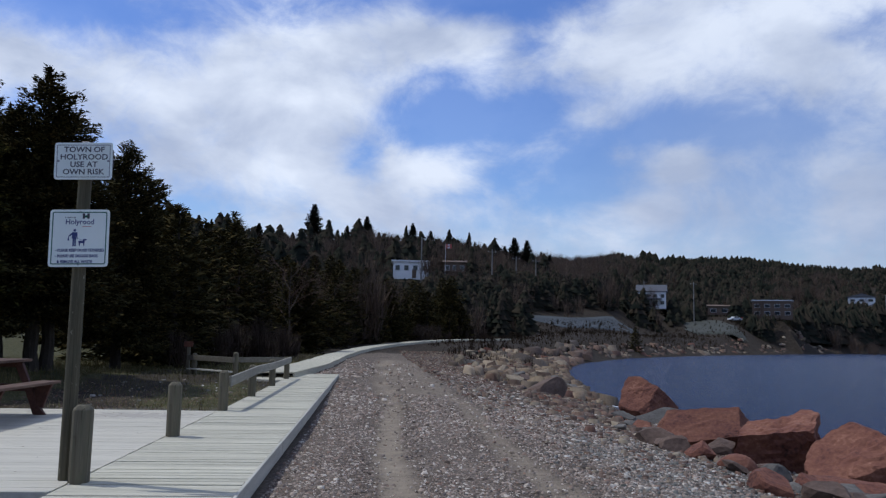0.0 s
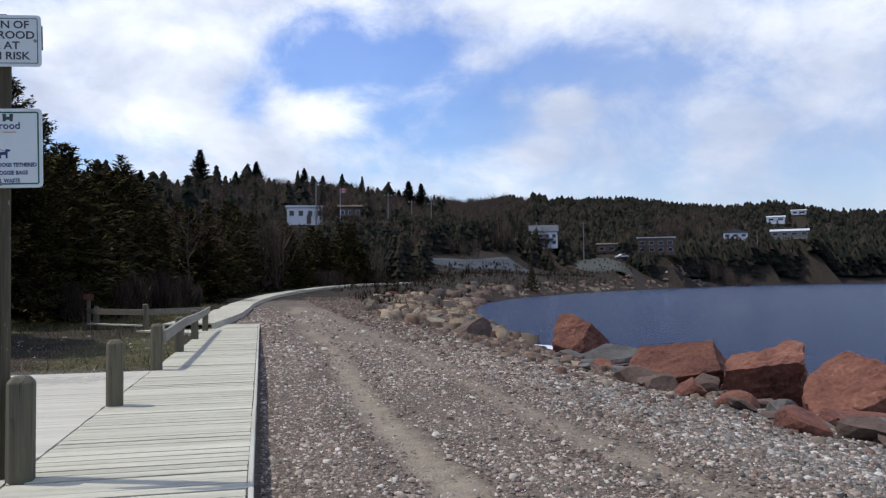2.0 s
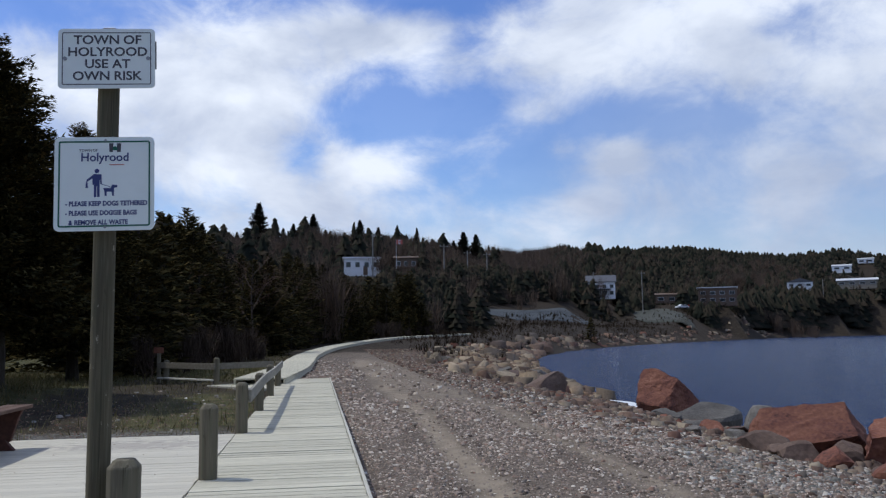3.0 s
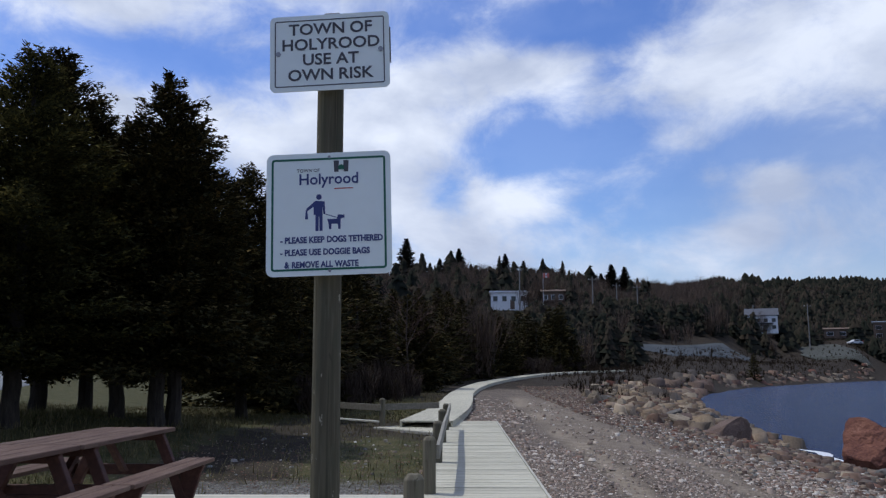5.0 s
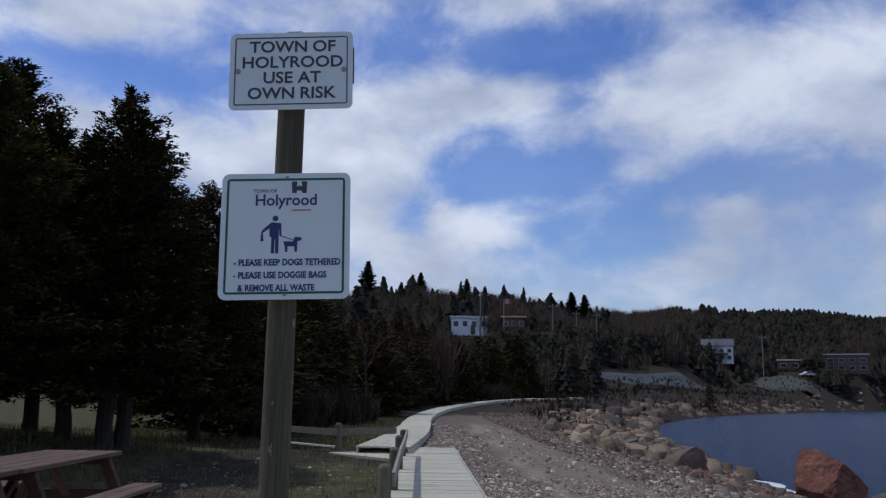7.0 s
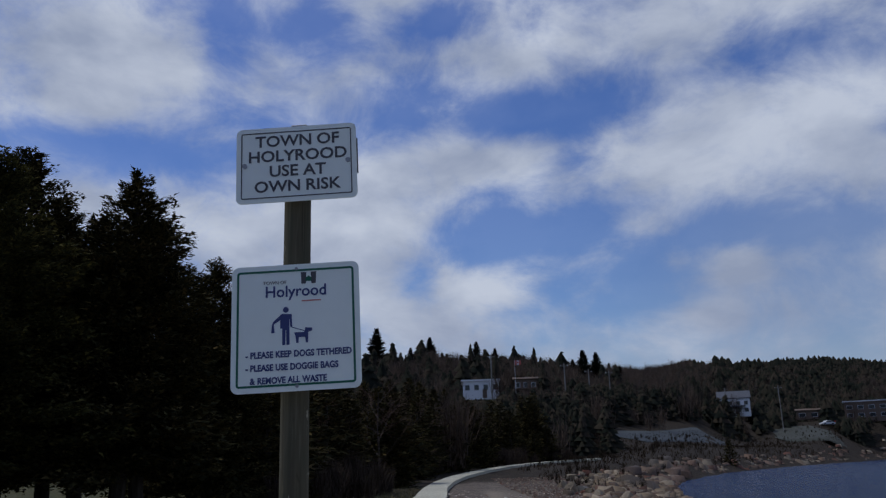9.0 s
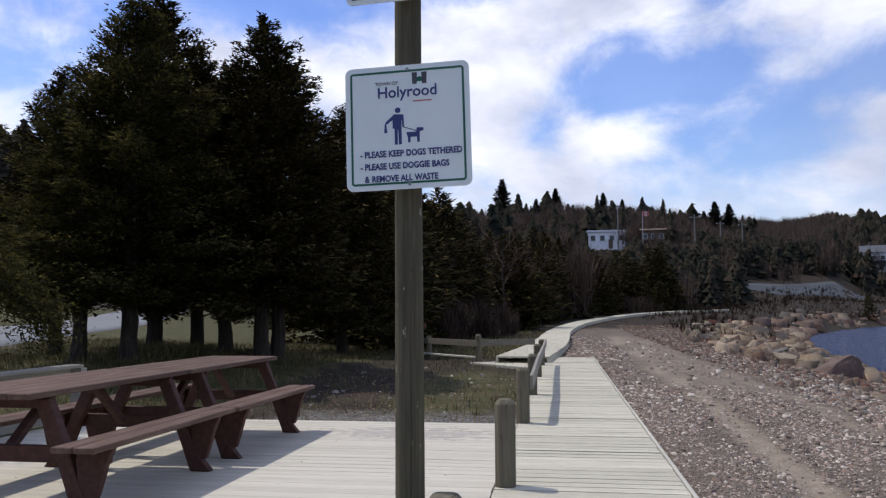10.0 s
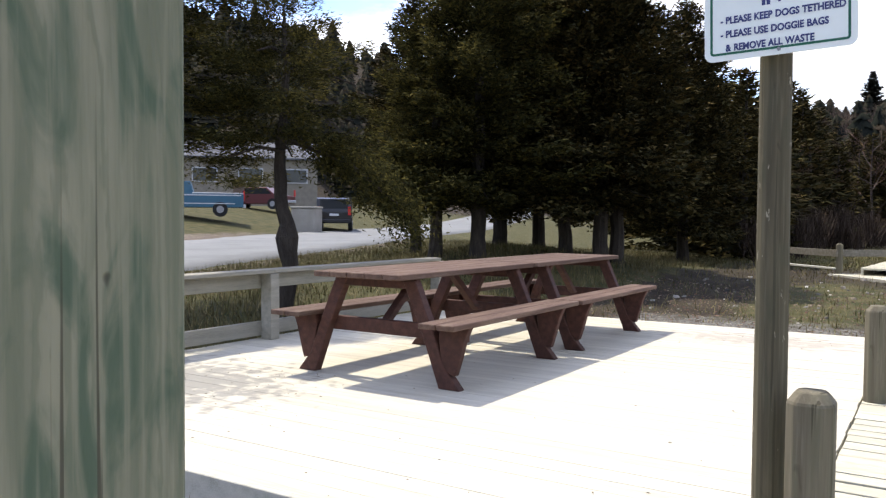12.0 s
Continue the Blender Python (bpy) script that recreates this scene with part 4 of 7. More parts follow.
def deck(name, label, x0, x1, y0, y1, z, material, seed, joist_h=0.16, gap=0.009):
    """A deck of boards laid across, on side joists."""
    r = random.Random(seed)
    d = thing(name, pose(x0, y0, z), label, "deck", kind="structure")
    w = x1 - x0
    meshes = []
    for k in range(8):
        bm = bmesh.new()
        box(bm, w, PITCH - gap * (0.25, 0.4, 0.6, 0.8, 1.0, 1.3, 1.8, 2.4)[k], DECK_T, w / 2, 0, -DECK_T, bevel=min(0.0025, gap))
        for v in bm.verts:
            v.co.x += r.uniform(-0.002, 0.002)
            v.co.z += r.uniform(-0.002, 0.001)
            v.co.y += r.uniform(-0.0015, 0.0015)
        me = mesh_of(bm, "board")
        me.materials.append(material)
        meshes.append(me)
    n = int(round((y1 - y0) / PITCH))
    for i in range(n):
        b = part("board", r.choice(meshes), None, d)
        rough = 0.15 if gap < 0.002 else 1.0
        b.location = (r.uniform(-0.004, 0.004), (i + 0.5) * (y1 - y0) / n, r.uniform(-0.003, 0.002) * rough)
        b.rotation_euler = (r.uniform(-0.006, 0.006) * rough, 0, r.uniform(-0.002, 0.002) * rough)
    for xx in (0.03, w - 0.03, w / 2):
        part("joist", boxed(0.04, y1 - y0, joist_h, x=xx, y=(y1 - y0) / 2, z=-DECK_T - 0.005 - joist_h), M_TRIM, d)
    return d


def bollard(x, y, z, h, label="", lean=0.0, w=0.14, rz=0.0, group="bollards along the boardwalk", name="bollard"):
    bm = bmesh.new()
    c, g = w * 0.22, 0.035
    for zz, k in ((-0.25, 1), (h - g, 1), (h, 0.62)):
        hw = w / 2 * k
        cc = c * k
        for sx, sy in ((1, 1), (-1, 1), (-1, -1), (1, -1)):
            a, b = (hw, hw - cc), (hw - cc, hw)
            if sx * sy < 0:
                a, b = b, a
            bm.verts.new((sx * a[0], sy * a[1], zz))
            bm.verts.new((sx * b[0], sy * b[1], zz))
    vs = list(bm.verts)
    rings = [vs[i * 8:(i + 1) * 8] for i in range(3)]
    for a, b in zip(rings, rings[1:]):
        for k in range(8):
            bm.faces.new((a[k], a[(k + 1) % 8], b[(k + 1) % 8], b[k]))
    bm.faces.new(rings[-1])
    bm.faces.new(list(reversed(rings[0])))
    bmesh.ops.recalc_face_normals(bm, faces=bm.faces)
    bmesh.ops.bevel(bm, geom=[e for e in bm.edges], offset=0.005, segments=1, affect="EDGES")
    ob = new(name, mesh_of(bm, name))
    ob.data.materials.append(M_POST)
    ob.matrix_world = pose(x, y, z, 0, lean, rz)
    return tagged(ob, label or "weathered grey-brown square timber bollard with a chamfered top", "bollard", group)


deck("boardwalk_near", "bleached grey boardwalk of cross-laid planks", -0.03, 1.27, -9.4, 18.6, 0.0, M_DECK, 3, gap=0.012)
deck("picnic_platform", "bleached pale wooden picnic platform deck", -4.97, -0.042, -0.24, 6.08, 0.0, M_PLAT, 4, gap=0.0008)
landing = deck("boardwalk_landing", "bleached grey wooden landing set askew beside the boardwalk", 0.0, 2.1, 0.0, 1.95, 0.0, M_DECK, 6)
LAND_AT = pose(-1.66, 16.45, -0.012, 0, 0, -48.0)
landing.matrix_world = LAND_AT
for nm, sx, sy, x, y, lab in (("trim", 0.03, 28.0, 1.292, 4.6, "bleached edge board of the boardwalk"),):
    e = thing(nm, pose(x, y, 0), lab, "trim", kind="structure")
    L, yy = 0.0, -14.0
    rr = random.Random(2)
    while yy < 14.0 - 0.2:
        L = min(rr.choice((2.4, 3.0, 3.6)), 14.0 - yy)
        part("edge_board", boxed(sx, L - 0.012, 0.14, bevel=0.004, y=yy + L / 2, z=-0.133), M_TRIM, e).location.x = rr.uniform(-0.006, 0.004)
        yy += L
e = thing("trim", pose(-2.51, -0.262, 0), "grey front edge board of the platform", "trim", kind="structure")
part("edge_board", boxed(4.92, 0.036, 0.19, bevel=0.004, z=-0.186), M_TRIM, e)

e = thing("trim", LAND_AT, "bleached edge boards of the landing", "trim", kind="structure")
part("edge_board", boxed(2.14, 0.036, 0.13, bevel=0.004, x=1.05, y=-0.02, z=-0.125), M_TRIM, e)
part("edge_board", boxed(0.036, 1.95, 0.15, bevel=0.004, x=-0.02, y=0.99, z=-0.145), M_TRIM, e)
bollard(0.028, 0.11, 0, 0.585, "weathered square timber bollard beside the sign post")
bollard(0.042, 3.0, 0, 0.60)
RAIL_Y = [6.16, 9.15, 12.35, 15.5]
for i, y in enumerate(RAIL_Y):
    bollard(0.025, y, 0, (0.60, 0.585, 0.60, 0.575)[i], "weathered timber post carrying a handrail", group="rail posts of the boardwalk", name="rail_post", lean=(0, 1.0, -0.6, 0.5)[i])
rail = thing("handrail", pose(0.118, 0, 0), "weathered grey wooden handrail board along the boardwalk", "handrail")
for (a, b), (za, zb) in zip(zip(RAIL_Y, RAIL_Y[1:]), ((0.36, 0.415), (0.415, 0.40), (0.40, 0.43))):
    b2 = b + 0.1 if b == RAIL_Y[-1] else b - 0.005
    rb = part("rail_board", boxed(0.04, b2 - a - 0.02, 0.15, bevel=0.005, y=(b2 - a) / 2), M_RAIL, rail)
    rb.location, rb.rotation_euler = (0, a + 0.01, za), (math.atan2(zb - za, b - a), 0, 0)

# low rail at the landing
for x, y in ((-1.52, 16.75), (-3.0, 18.4)):
    bollard(x, y, ground_z(x, y) if x < -2 else 0.03, 0.62, "grey timber post of the low rail", group="posts of the low rail", name="rail_post")
lr = thing("low_rail", pose(-1.52, 16.75, 0.0, 0, 0, math.degrees(math.atan2(1.65, -1.48))), "grey two-board low wooden rail at the landing", "rail")
part("rail_board", boxed(2.5, 0.04, 0.15, bevel=0.004, x=1.2, y=0.09, z=0.36), M_RAIL_SHADED, lr)
part("rail_board", boxed(2.4, 0.14, 0.04, bevel=0.004, x=1.2, y=0.09, z=0.08), M_TRIM, lr)
mk = thing("trail_marker", pose(-3.25, 18.7, ground_z(-3.25, 18.7)), "short brown post with a faded red marker board", "trail marker")
part("post", boxed(0.09, 0.09, 0.95, bevel=0.006), M_POST, mk)
part("marker_board", boxed(0.26, 0.03, 0.16, bevel=0.004, y=-0.06, z=0.80), M_ROCK_RED, mk, "faded red marker board")
lr2 = thing("low_rail", pose(-1.52, 16.75, 0.0, 0, 0, 38), "grey wooden low rail towards the boardwalk", "rail")
part("rail_board", boxed(1.75, 0.04, 0.15, bevel=0.004, x=0.875, y=0.09, z=0.36), M_RAIL_SHADED, lr2)

# farther boardwalk, in short lengths along its curve
fw = thing("boardwalk_far", pose(0, 0, 0), "bleached boardwalk curving away beside the track", "boardwalk", kind="structure")
pts = []
for (ax, ay), (bx, by) in zip(WALK_LINE, WALK_LINE[1:]):
    n = max(1, int(math.hypot(bx - ax, by - ay) / 2.4))
    pts += [(ax + (bx - ax) * k / n, ay + (by - ay) * k / n) for k in range(n)]
pts.append(WALK_LINE[-1])
# smooth the bends
P = np.array(pts)
for _ in range(6):
    P[1:-1] = 0.5 * P[1:-1] + 0.25 * (P[:-2] + P[2:])
for i in range(len(P) - 1):
    (ax, ay), (bx, by) = P[i], P[i + 1]
    L = math.hypot(bx - ax, by - ay)
    yaw = math.atan2(by - ay, bx - ax)
    z0, z1 = max(ground_z(ax, ay) + 0.2, 0.03), max(ground_z(bx, by) + 0.2, 0.03)
    bm = bmesh.new()
    nb = int(L / 0.15)
    for k in range(nb):
        box(bm, L / nb - 0.01, 1.26 + rng.uniform(-0.03, 0.03), 0.04, (k + 0.5) * L / nb, 0, -0.04)
    box(bm, L, 0.05, 0.18, L / 2, -0.6, -0.225)
    box(bm, L, 0.05, 0.18, L / 2, 0.6, -0.225)
    sec = part("deck_section", bm, M_DECK, fw)
    sec.matrix_basis = Matrix.Translation((ax, ay, z0)) @ Euler((0, -math.atan2(z1 - z0, L), yaw)).to_matrix().to_4x4()

# fence on the far side of the platform
fence = thing("platform_fence", pose(-4.85, 0, 0), "weathered grey wooden fence with top and bottom rails", "fence")
FENCE_Y = [-0.15, 2.74, 5.6]
for y in FENCE_Y:
    part("post", boxed(0.13, 0.11, 0.60, bevel=0.006, y=y, z=-0.04 + 0.04), M_RAIL, fence)
for a, b in zip(FENCE_Y, FENCE_Y[1:]):
    part("top_rail", boxed(0.045, b - a + 0.1, 0.13, bevel=0.004, x=-0.09, y=(a + b) / 2, z=0.465), M_RAIL, fence)
    part("cap_rail", boxed(0.17, b - a, 0.035, bevel=0.004, x=-0.03, y=(a + b) / 2, z=0.605), M_RAIL, fence)
    part("bottom_rail", boxed(0.045, b - a + 0.1, 0.13, bevel=0.004, x=-0.09, y=(a + b) / 2, z=0.03), M_RAIL, fence)

# tall post close to the walker
tp = bmesh.new()
box(tp, 0.15, 0.15, 2.6, 0, 0, -0.3, bevel=0.008)
tall = new("tall_post", mesh_of(tp, "tall_post"))
tall.data.materials.append(M_GREEN)
tall.matrix_world = pose(-0.092, -2.379, 0)
tagged(tall, "tall square green-treated timber post beside the boardwalk", "post")

# ---- the sign ----
def lettering(text, size, x, z, material, parent, bold=0.0, align="CENTER", squeeze=1.0):
    """A printed line, word by word."""
    made, at, gap = [], 0.0, size * 0.30 * squeeze
    for word in text.split():
        ob = one_word(word, size, z, material, parent, bold, squeeze)
        w = max(v.co.x for v in ob.data.vertices) * squeeze
        made.append((ob, at))
        at += w + gap
    x0 = x - (at - gap) / 2 if align == "CENTER" else x
    for ob, a in made:
        ob.matrix_basis = Matrix.Translation((x0 + a, 0, 0)) @ ob.matrix_basis


def one_word(text, size, z, material, parent, bold, squeeze):
    cu = bpy.data.curves.new("lettering", "FONT")
    cu.body, cu.size, cu.align_x, cu.align_y = text, size, "LEFT", "CENTER"
    cu.offset, cu.extrude, cu.resolution_u = bold, 0.0006, 3
    tmp = bpy.data.objects.new("tmp", cu)
    scene.collection.objects.link(tmp)
    me = bpy.data.meshes.new_from_object(tmp.evaluated_get(bpy.context.evaluated_depsgraph_get()))
    bpy.data.objects.remove(tmp)
    me.materials.clear()
    me.materials.append(material)
    ob = new("lettering", me)
    ob.parent = parent
    ob.matrix_basis = Matrix.Translation((0, -0.0032, z)) @ Euler((radians(90), 0, 0)).to_matrix().to_4x4() @ Matrix.Diagonal((squeeze, 1, 1, 1))
    return ob


def rounded(w, h, r, n=5):
    pts = []
    for cx, cz, a0 in ((w / 2 - r, h / 2 - r, 0), (-w / 2 + r, h / 2 - r, 90), (-w / 2 + r, -h / 2 + r, 180), (w / 2 - r, -h / 2 + r, 270)):
        pts += [(cx + r * math.cos(radians(a0 + 90 * k / n)), cz + r * math.sin(radians(a0 + 90 * k / n))) for k in range(n + 1)]
    return pts


def border(w, h, r, t, material, parent):
    bm = bmesh.new()
    o, i = rounded(w, h, r), rounded(w - 2 * t, h - 2 * t, max(r - t, 0.002))
    a = [bm.verts.new((x, -0.0031, z)) for x, z in o]
    b = [bm.verts.new((x, -0.0031, z)) for x, z in i]
    a2 = [bm.verts.new((x, -0.0024, z)) for x, z in o]
    b2 = [bm.verts.new((x, -0.0024, z)) for x, z in i]
    n = len(o)
    for k in range(n):
        j = (k + 1) % n
        bm.faces.new((a[k], a[j], b[j], b[k]))
        bm.faces.new((a2[j], a2[k], a[k], a[j]))
        bm.faces.new((b[k], b[j], b2[j], b2[k]))
    bmesh.ops.recalc_face_normals(bm, faces=bm.faces)
    return part("border", bm, material, parent)


def mark(points, material, parent, name="printed_mark"):
    bm = prism(points, 0.0008, "y")
    ob = part(name, bm, material, parent)
    ob.location.y = -0.0028
    return ob


def disc(x, z, r, n=14):
    return [(x + r * math.cos(2 * math.pi * k / n), z + r * math.sin(2 * math.pi * k / n)) for k in range(n)]


POST_X, POST_Y = -0.112, 0.225
sp_pts = [(0, 0, -0.4), (0, 0, 0.0), (-0.004, 0, 0.9), (-0.008, -0.004, 1.7), (-0.011, -0.006, 2.655), (-0.011, -0.006, 2.668)]
spost = thing("sign_post", pose(POST_X, POST_Y, 0), "round weathered wooden sign post with flaking wear", "sign post")
part("pole", tube(sp_pts, (0.056, 0.055, 0.053, 0.051, 0.05, 0.042), 20), M_POLE, spost, smooth=False)

us = thing("risk_sign", pose(-0.117, POST_Y - 0.085, 2.503, 0, -1.6, -3.0), "white metal sign with dark grey lettering on the post", "sign")
part("sign_plate", prism(rounded(0.457, 0.300, 0.022), 0.004, "y"), M_SIGN, us)
border(0.420, 0.264, 0.008, 0.0042, M_INK_GREY, us)
for i, tx in enumerate(("TOWN OF", "HOLYROOD", "USE AT", "OWN RISK")):
    lettering(tx, 0.062, 0.004, 0.092 - 0.0605 * i, M_INK_GREY, us, 0.0011, squeeze=1.08)
for sx in (-1, 1):
    part("bolt", prism(disc(sx * 0.196, 0.0, 0.0095), 0.006, "y"), M_STEEL, us).location.y = -0.003
part("back_plate", boxed(0.020, 0.006, 0.14, x=0.222, y=0.012, z=-0.05), M_INK_GREY, us, "dark bracket behind the plate")
part("cap", boxed(0.06, 0.03, 0.012, x=0.01, y=0.02, z=0.148, bevel=0.003), M_STEEL, us)

ds = thing("dog_sign", pose(-0.1075, POST_Y - 0.088, 1.881, -1.0, -1.6, -2.0), "white square sign with green border about dogs", "sign")
part("sign_plate", prism(rounded(0.462, 0.458, 0.026), 0.004, "y"), M_SIGN, ds)
border(0.424, 0.420, 0.012, 0.0078, M_INK_GREEN, ds)
lettering("Holyrood", 0.058, 0.0, 0.128, M_INK_BLUE, ds, 0.0008, squeeze=0.98)
lettering("TOWN OF", 0.018, -0.075, 0.163, M_INK_GREY, ds)
for k in (-1, 1):
    mark([(0.048 + k * 0.018 - 0.008, 0.155), (0.048 + k * 0.018 + 0.008, 0.155), (0.048 + k * 0.018 + 0.010, 0.198), (0.048 + k * 0.018 - 0.010, 0.198)], M_INK_GREY, ds)
mark([(0.036, 0.164), (0.060, 0.164), (0.060, 0.176), (0.048, 0.184), (0.036, 0.176)], M_INK_GREEN, ds)
mark([(0.022, 0.090), (0.092, 0.090), (0.092, 0.094), (0.022, 0.094)], M_INK_RED, ds)
# pictogram in plain shapes
px, pz = -0.035, 0.0
mark(disc(px, pz + 0.062, 0.0105), M_INK_BLUE, ds, "pictogram")
mark([(px - 0.020, pz - 0.005), (px - 0.013, pz - 0.005), (px - 0.013, pz - 0.065), (px - 0.002, pz - 0.065), (px - 0.001, pz - 0.012), (px + 0.001, pz - 0.012), (px + 0.002, pz - 0.065),
      (px + 0.013, pz - 0.065), (px + 0.013, pz + 0.030), (px + 0.0165, pz - 0.002), (px + 0.023, pz - 0.002), (px + 0.021, pz + 0.045), (px - 0.014, pz + 0.048), (px - 0.048, pz + 0.018), (px - 0.043, pz + 0.011), (px - 0.020, pz + 0.026)], M_INK_BLUE, ds, "pictogram")
mark([(px - 0.049, pz + 0.014), (px - 0.044, pz + 0.014), (px - 0.040, pz - 0.020), (px - 0.052, pz - 0.020)], M_INK_BLUE, ds, "pictogram")
mark([(px + 0.020, pz), (px + 0.072, pz - 0.018), (px + 0.072, pz - 0.021), (px + 0.020, pz - 0.003)], M_INK_BLUE, ds, "pictogram")
mark([(px + 0.030, pz - 0.022), (px + 0.066, pz - 0.022), (px + 0.070, pz - 0.006), (px + 0.094, pz - 0.008), (px + 0.094, pz - 0.018), (px + 0.080, pz - 0.022), (px + 0.079, pz - 0.060),
      (px + 0.071, pz - 0.060), (px + 0.069, pz - 0.040), (px + 0.046, pz - 0.040), (px + 0.045, pz - 0.060), (px + 0.037, pz - 0.060), (px + 0.035, pz - 0.038)], M_INK_BLUE, ds, "pictogram")
for i, tx in enumerate(("- PLEASE KEEP DOGS TETHERED", "- PLEASE USE DOGGIE BAGS", "& REMOVE ALL WASTE")):
    lettering(tx, 0.0315, -0.178 + (0.016 if i == 2 else 0), -0.098 - 0.0455 * i, M_INK_BLUE, ds, 0.0011, "LEFT", 0.83)
for zz in (0.212, -0.212):
    part("bolt", prism(disc(0.004, zz, 0.006), 0.006, "y"), M_STEEL, ds).location.y = -0.003

# ---- picnic tables ----
def picnic_table(m, label):
    t = thing("picnic_table", m, label, "picnic table", "picnic tables end to end")
    L = 1.92
    for k in range(5):
        part("top_plank", boxed(0.142, L, 0.038, bevel=0.005, x=-0.298 + 0.149 * k, z=0.712), M_TABLETOP, t)
    for sgn in (-1, 1):
        for k in (0, 1):
            part("bench_plank", boxed(0.132, L, 0.036, bevel=0.005, x=sgn * (0.575 + 0.139 * k), z=0.417), M_TABLETOP, t)
    for y in (-0.72, 0.72):
        part("top_bearer", boxed(0.70, 0.05, 0.07, bevel=0.004, y=y, z=0.641), M_TABLE, t)
        part("cross_beam", boxed(1.42, 0.045, 0.10, bevel=0.004, y=y + 0.05, z=0.312), M_TABLE, t)
        for s in (-1, 1):
            o = [(0.24, 0.70), (0.345, 0.70), (0.495, 0.36), (0.58, 0.14), (0.70, 0.0), (0.535, 0.0), (0.485, 0.13), (0.405, 0.34)]
            part("leg", prism([(s * a, b) for a, b in o], 0.07, "y", 0.006), M_TABLE, t).location.y = y
            q = [(0.545, 0.415), (0.765, 0.415), (0.725, 0.33), (0.69, 0.20), (0.655, 0.09), (0.575, 0.12), (0.545, 0.22), (0.53, 0.34)]
            part("bench_bracket", prism([(s * a, b) for a, b in q], 0.056, "y", 0.005), M_TABLE, t).location.y = y
    for s in (-1, 1):
        a = [(s * 0.69, 0.36), (s * 0.61, 0.36), (s * 0.18, 0.705), (s * 0.26, 0.705)]
        part("brace", prism(a, 0.06, "x", 0.004), M_TABLE, t)
    return t


TX = -2.93
picnic_table(pose(TX, 2.53, 0, 0, 0, -1.0), "dark red-brown wooden picnic table with attached benches")
picnic_table(pose(TX + 0.045, 4.49, 0, 0, 0, -0.7), "dark red-brown wooden picnic table end to end with another")


def litter():
    """Bits of bark and leaf lying on the platform."""
    gg = np.random.default_rng(12)
    n = 260
    x = np.concatenate([gg.uniform(-4.6, -0.2, 110), gg.normal(-3.9, 0.6, 150)])
    y = np.concatenate([gg.uniform(-0.2, 6.0, 110), gg.normal(0.9, 0.6, 150)])
    k = (x > -4.6) & (x < -0.1) & (y > -0.25) & (y < 6.0)
    x, y = x[k], y[k]
    n = len(x)
    a, s = gg.uniform(0, 6.28, n), gg.uniform(0.004, 0.012, n)
    c = np.stack([x, y, np.full(n, 0.004)], 1)
    d = np.stack([np.cos(a), np.sin(a), np.zeros(n)], 1) * s[:, None]
    e = np.stack([-np.sin(a), np.cos(a), np.zeros(n)], 1) * (s * 0.5)[:, None]
    up = np.array([0, 0, 0.003])
    V = np.stack([c - d, c - e + up, c + d, c + e + up], 1).reshape(-1, 3)
    me = raw_mesh("litter", V, np.arange(len(V)).reshape(-1, 4), M_LITTER)
    tagged(new("litter", me), "scattered bits of bark and leaf on the platform", "litter", kind="stuff")


litter()

import itertools


# ---- trees ----
def spruce_arrays(h, r, base, seed, spray_l, spray_w, per_m, level=0.2, power=0.62):
    """Needle sprays on drooping whorled limbs, as many small leaf-shaped blades."""
    g = np.random.default_rng(seed)
    P, D, S, LN = [], [], [], []
    z = base
    while z < h - 0.05:
        f = (z - base) / (h - base)
        nb = 6 if f < 0.7 else 5
        a0 = g.uniform(0, 6.28)
        for k in range(nb):
            a = a0 + 6.283 * k / nb + g.uniform(-0.4, 0.4)
            L = (r * min((1 - f) ** power, 1.45 * (1 - f)) + 0.10) * g.uniform(0.55, 1.22)
            if f < 0.12:
                L *= g.uniform(0.55, 1.0)
            n = int(5 + per_m * L)
            t = g.uniform(0.08, 1.0, n) ** 0.8
            out = np.array([math.cos(a), math.sin(a), 0.0])
            side = np.array([-math.sin(a), math.cos(a), 0.0])
            droop = g.uniform(0.10, 0.34) * (1 - 0.8 * f)
            rise = 0.5 * f
            zz = z + L * (rise * t - droop * np.sin(t * 2.2)) + g.normal(0, 0.045 if spray_l < 0.3 else 0.03, n)
            spread = g.normal(0, 0.13, n) * L * (1.1 - t * 0.6)
            p = out[None] * (t * L)[:, None] + side[None] * spread[:, None]
            p[:, 2] = zz
            ang = np.sign(spread + 1e-6) * g.uniform(0.1, 1.1, n)
            d = out[None] * np.cos(ang)[:, None] + side[None] * np.sin(ang)[:, None]
            d[:, 2] = g.normal(-0.05 + 0.35 * f, 0.28, n)
            d /= np.linalg.norm(d, axis=1)[:, None]
            s = np.cross(d, np.array([0, 0, 1.0])[None] + g.normal(0, 0.45, (n, 3)))
            s /= np.linalg.norm(s, axis=1)[:, None]
            # sprays gather in tufts along the limb
            c = g.integers(0, max(2, n // 14), n)
            p += g.normal(0, 0.07 * min(1.0, spray_l / 0.14), (int(c.max()) + 1, 3))[c]
            P.append(p), D.append(d), S.append(s), LN.append(spray_l * g.uniform(0.6, 1.25, n) * (1 - 0.35 * f))
        z += level * g.uniform(0.75, 1.25) * (1 - 0.3 * f)
    P, D, S, LN = np.concatenate(P), np.concatenate(D), np.concatenate(S), np.concatenate(LN)[:, None]
    W = LN * spray_w / spray_l
    V = np.stack([P - S * W * 0.5, P + D * LN, P + S * W * 0.5], 1).reshape(-1, 3)
    F = np.arange(len(V)).reshape(-1, 3)
    return V, F


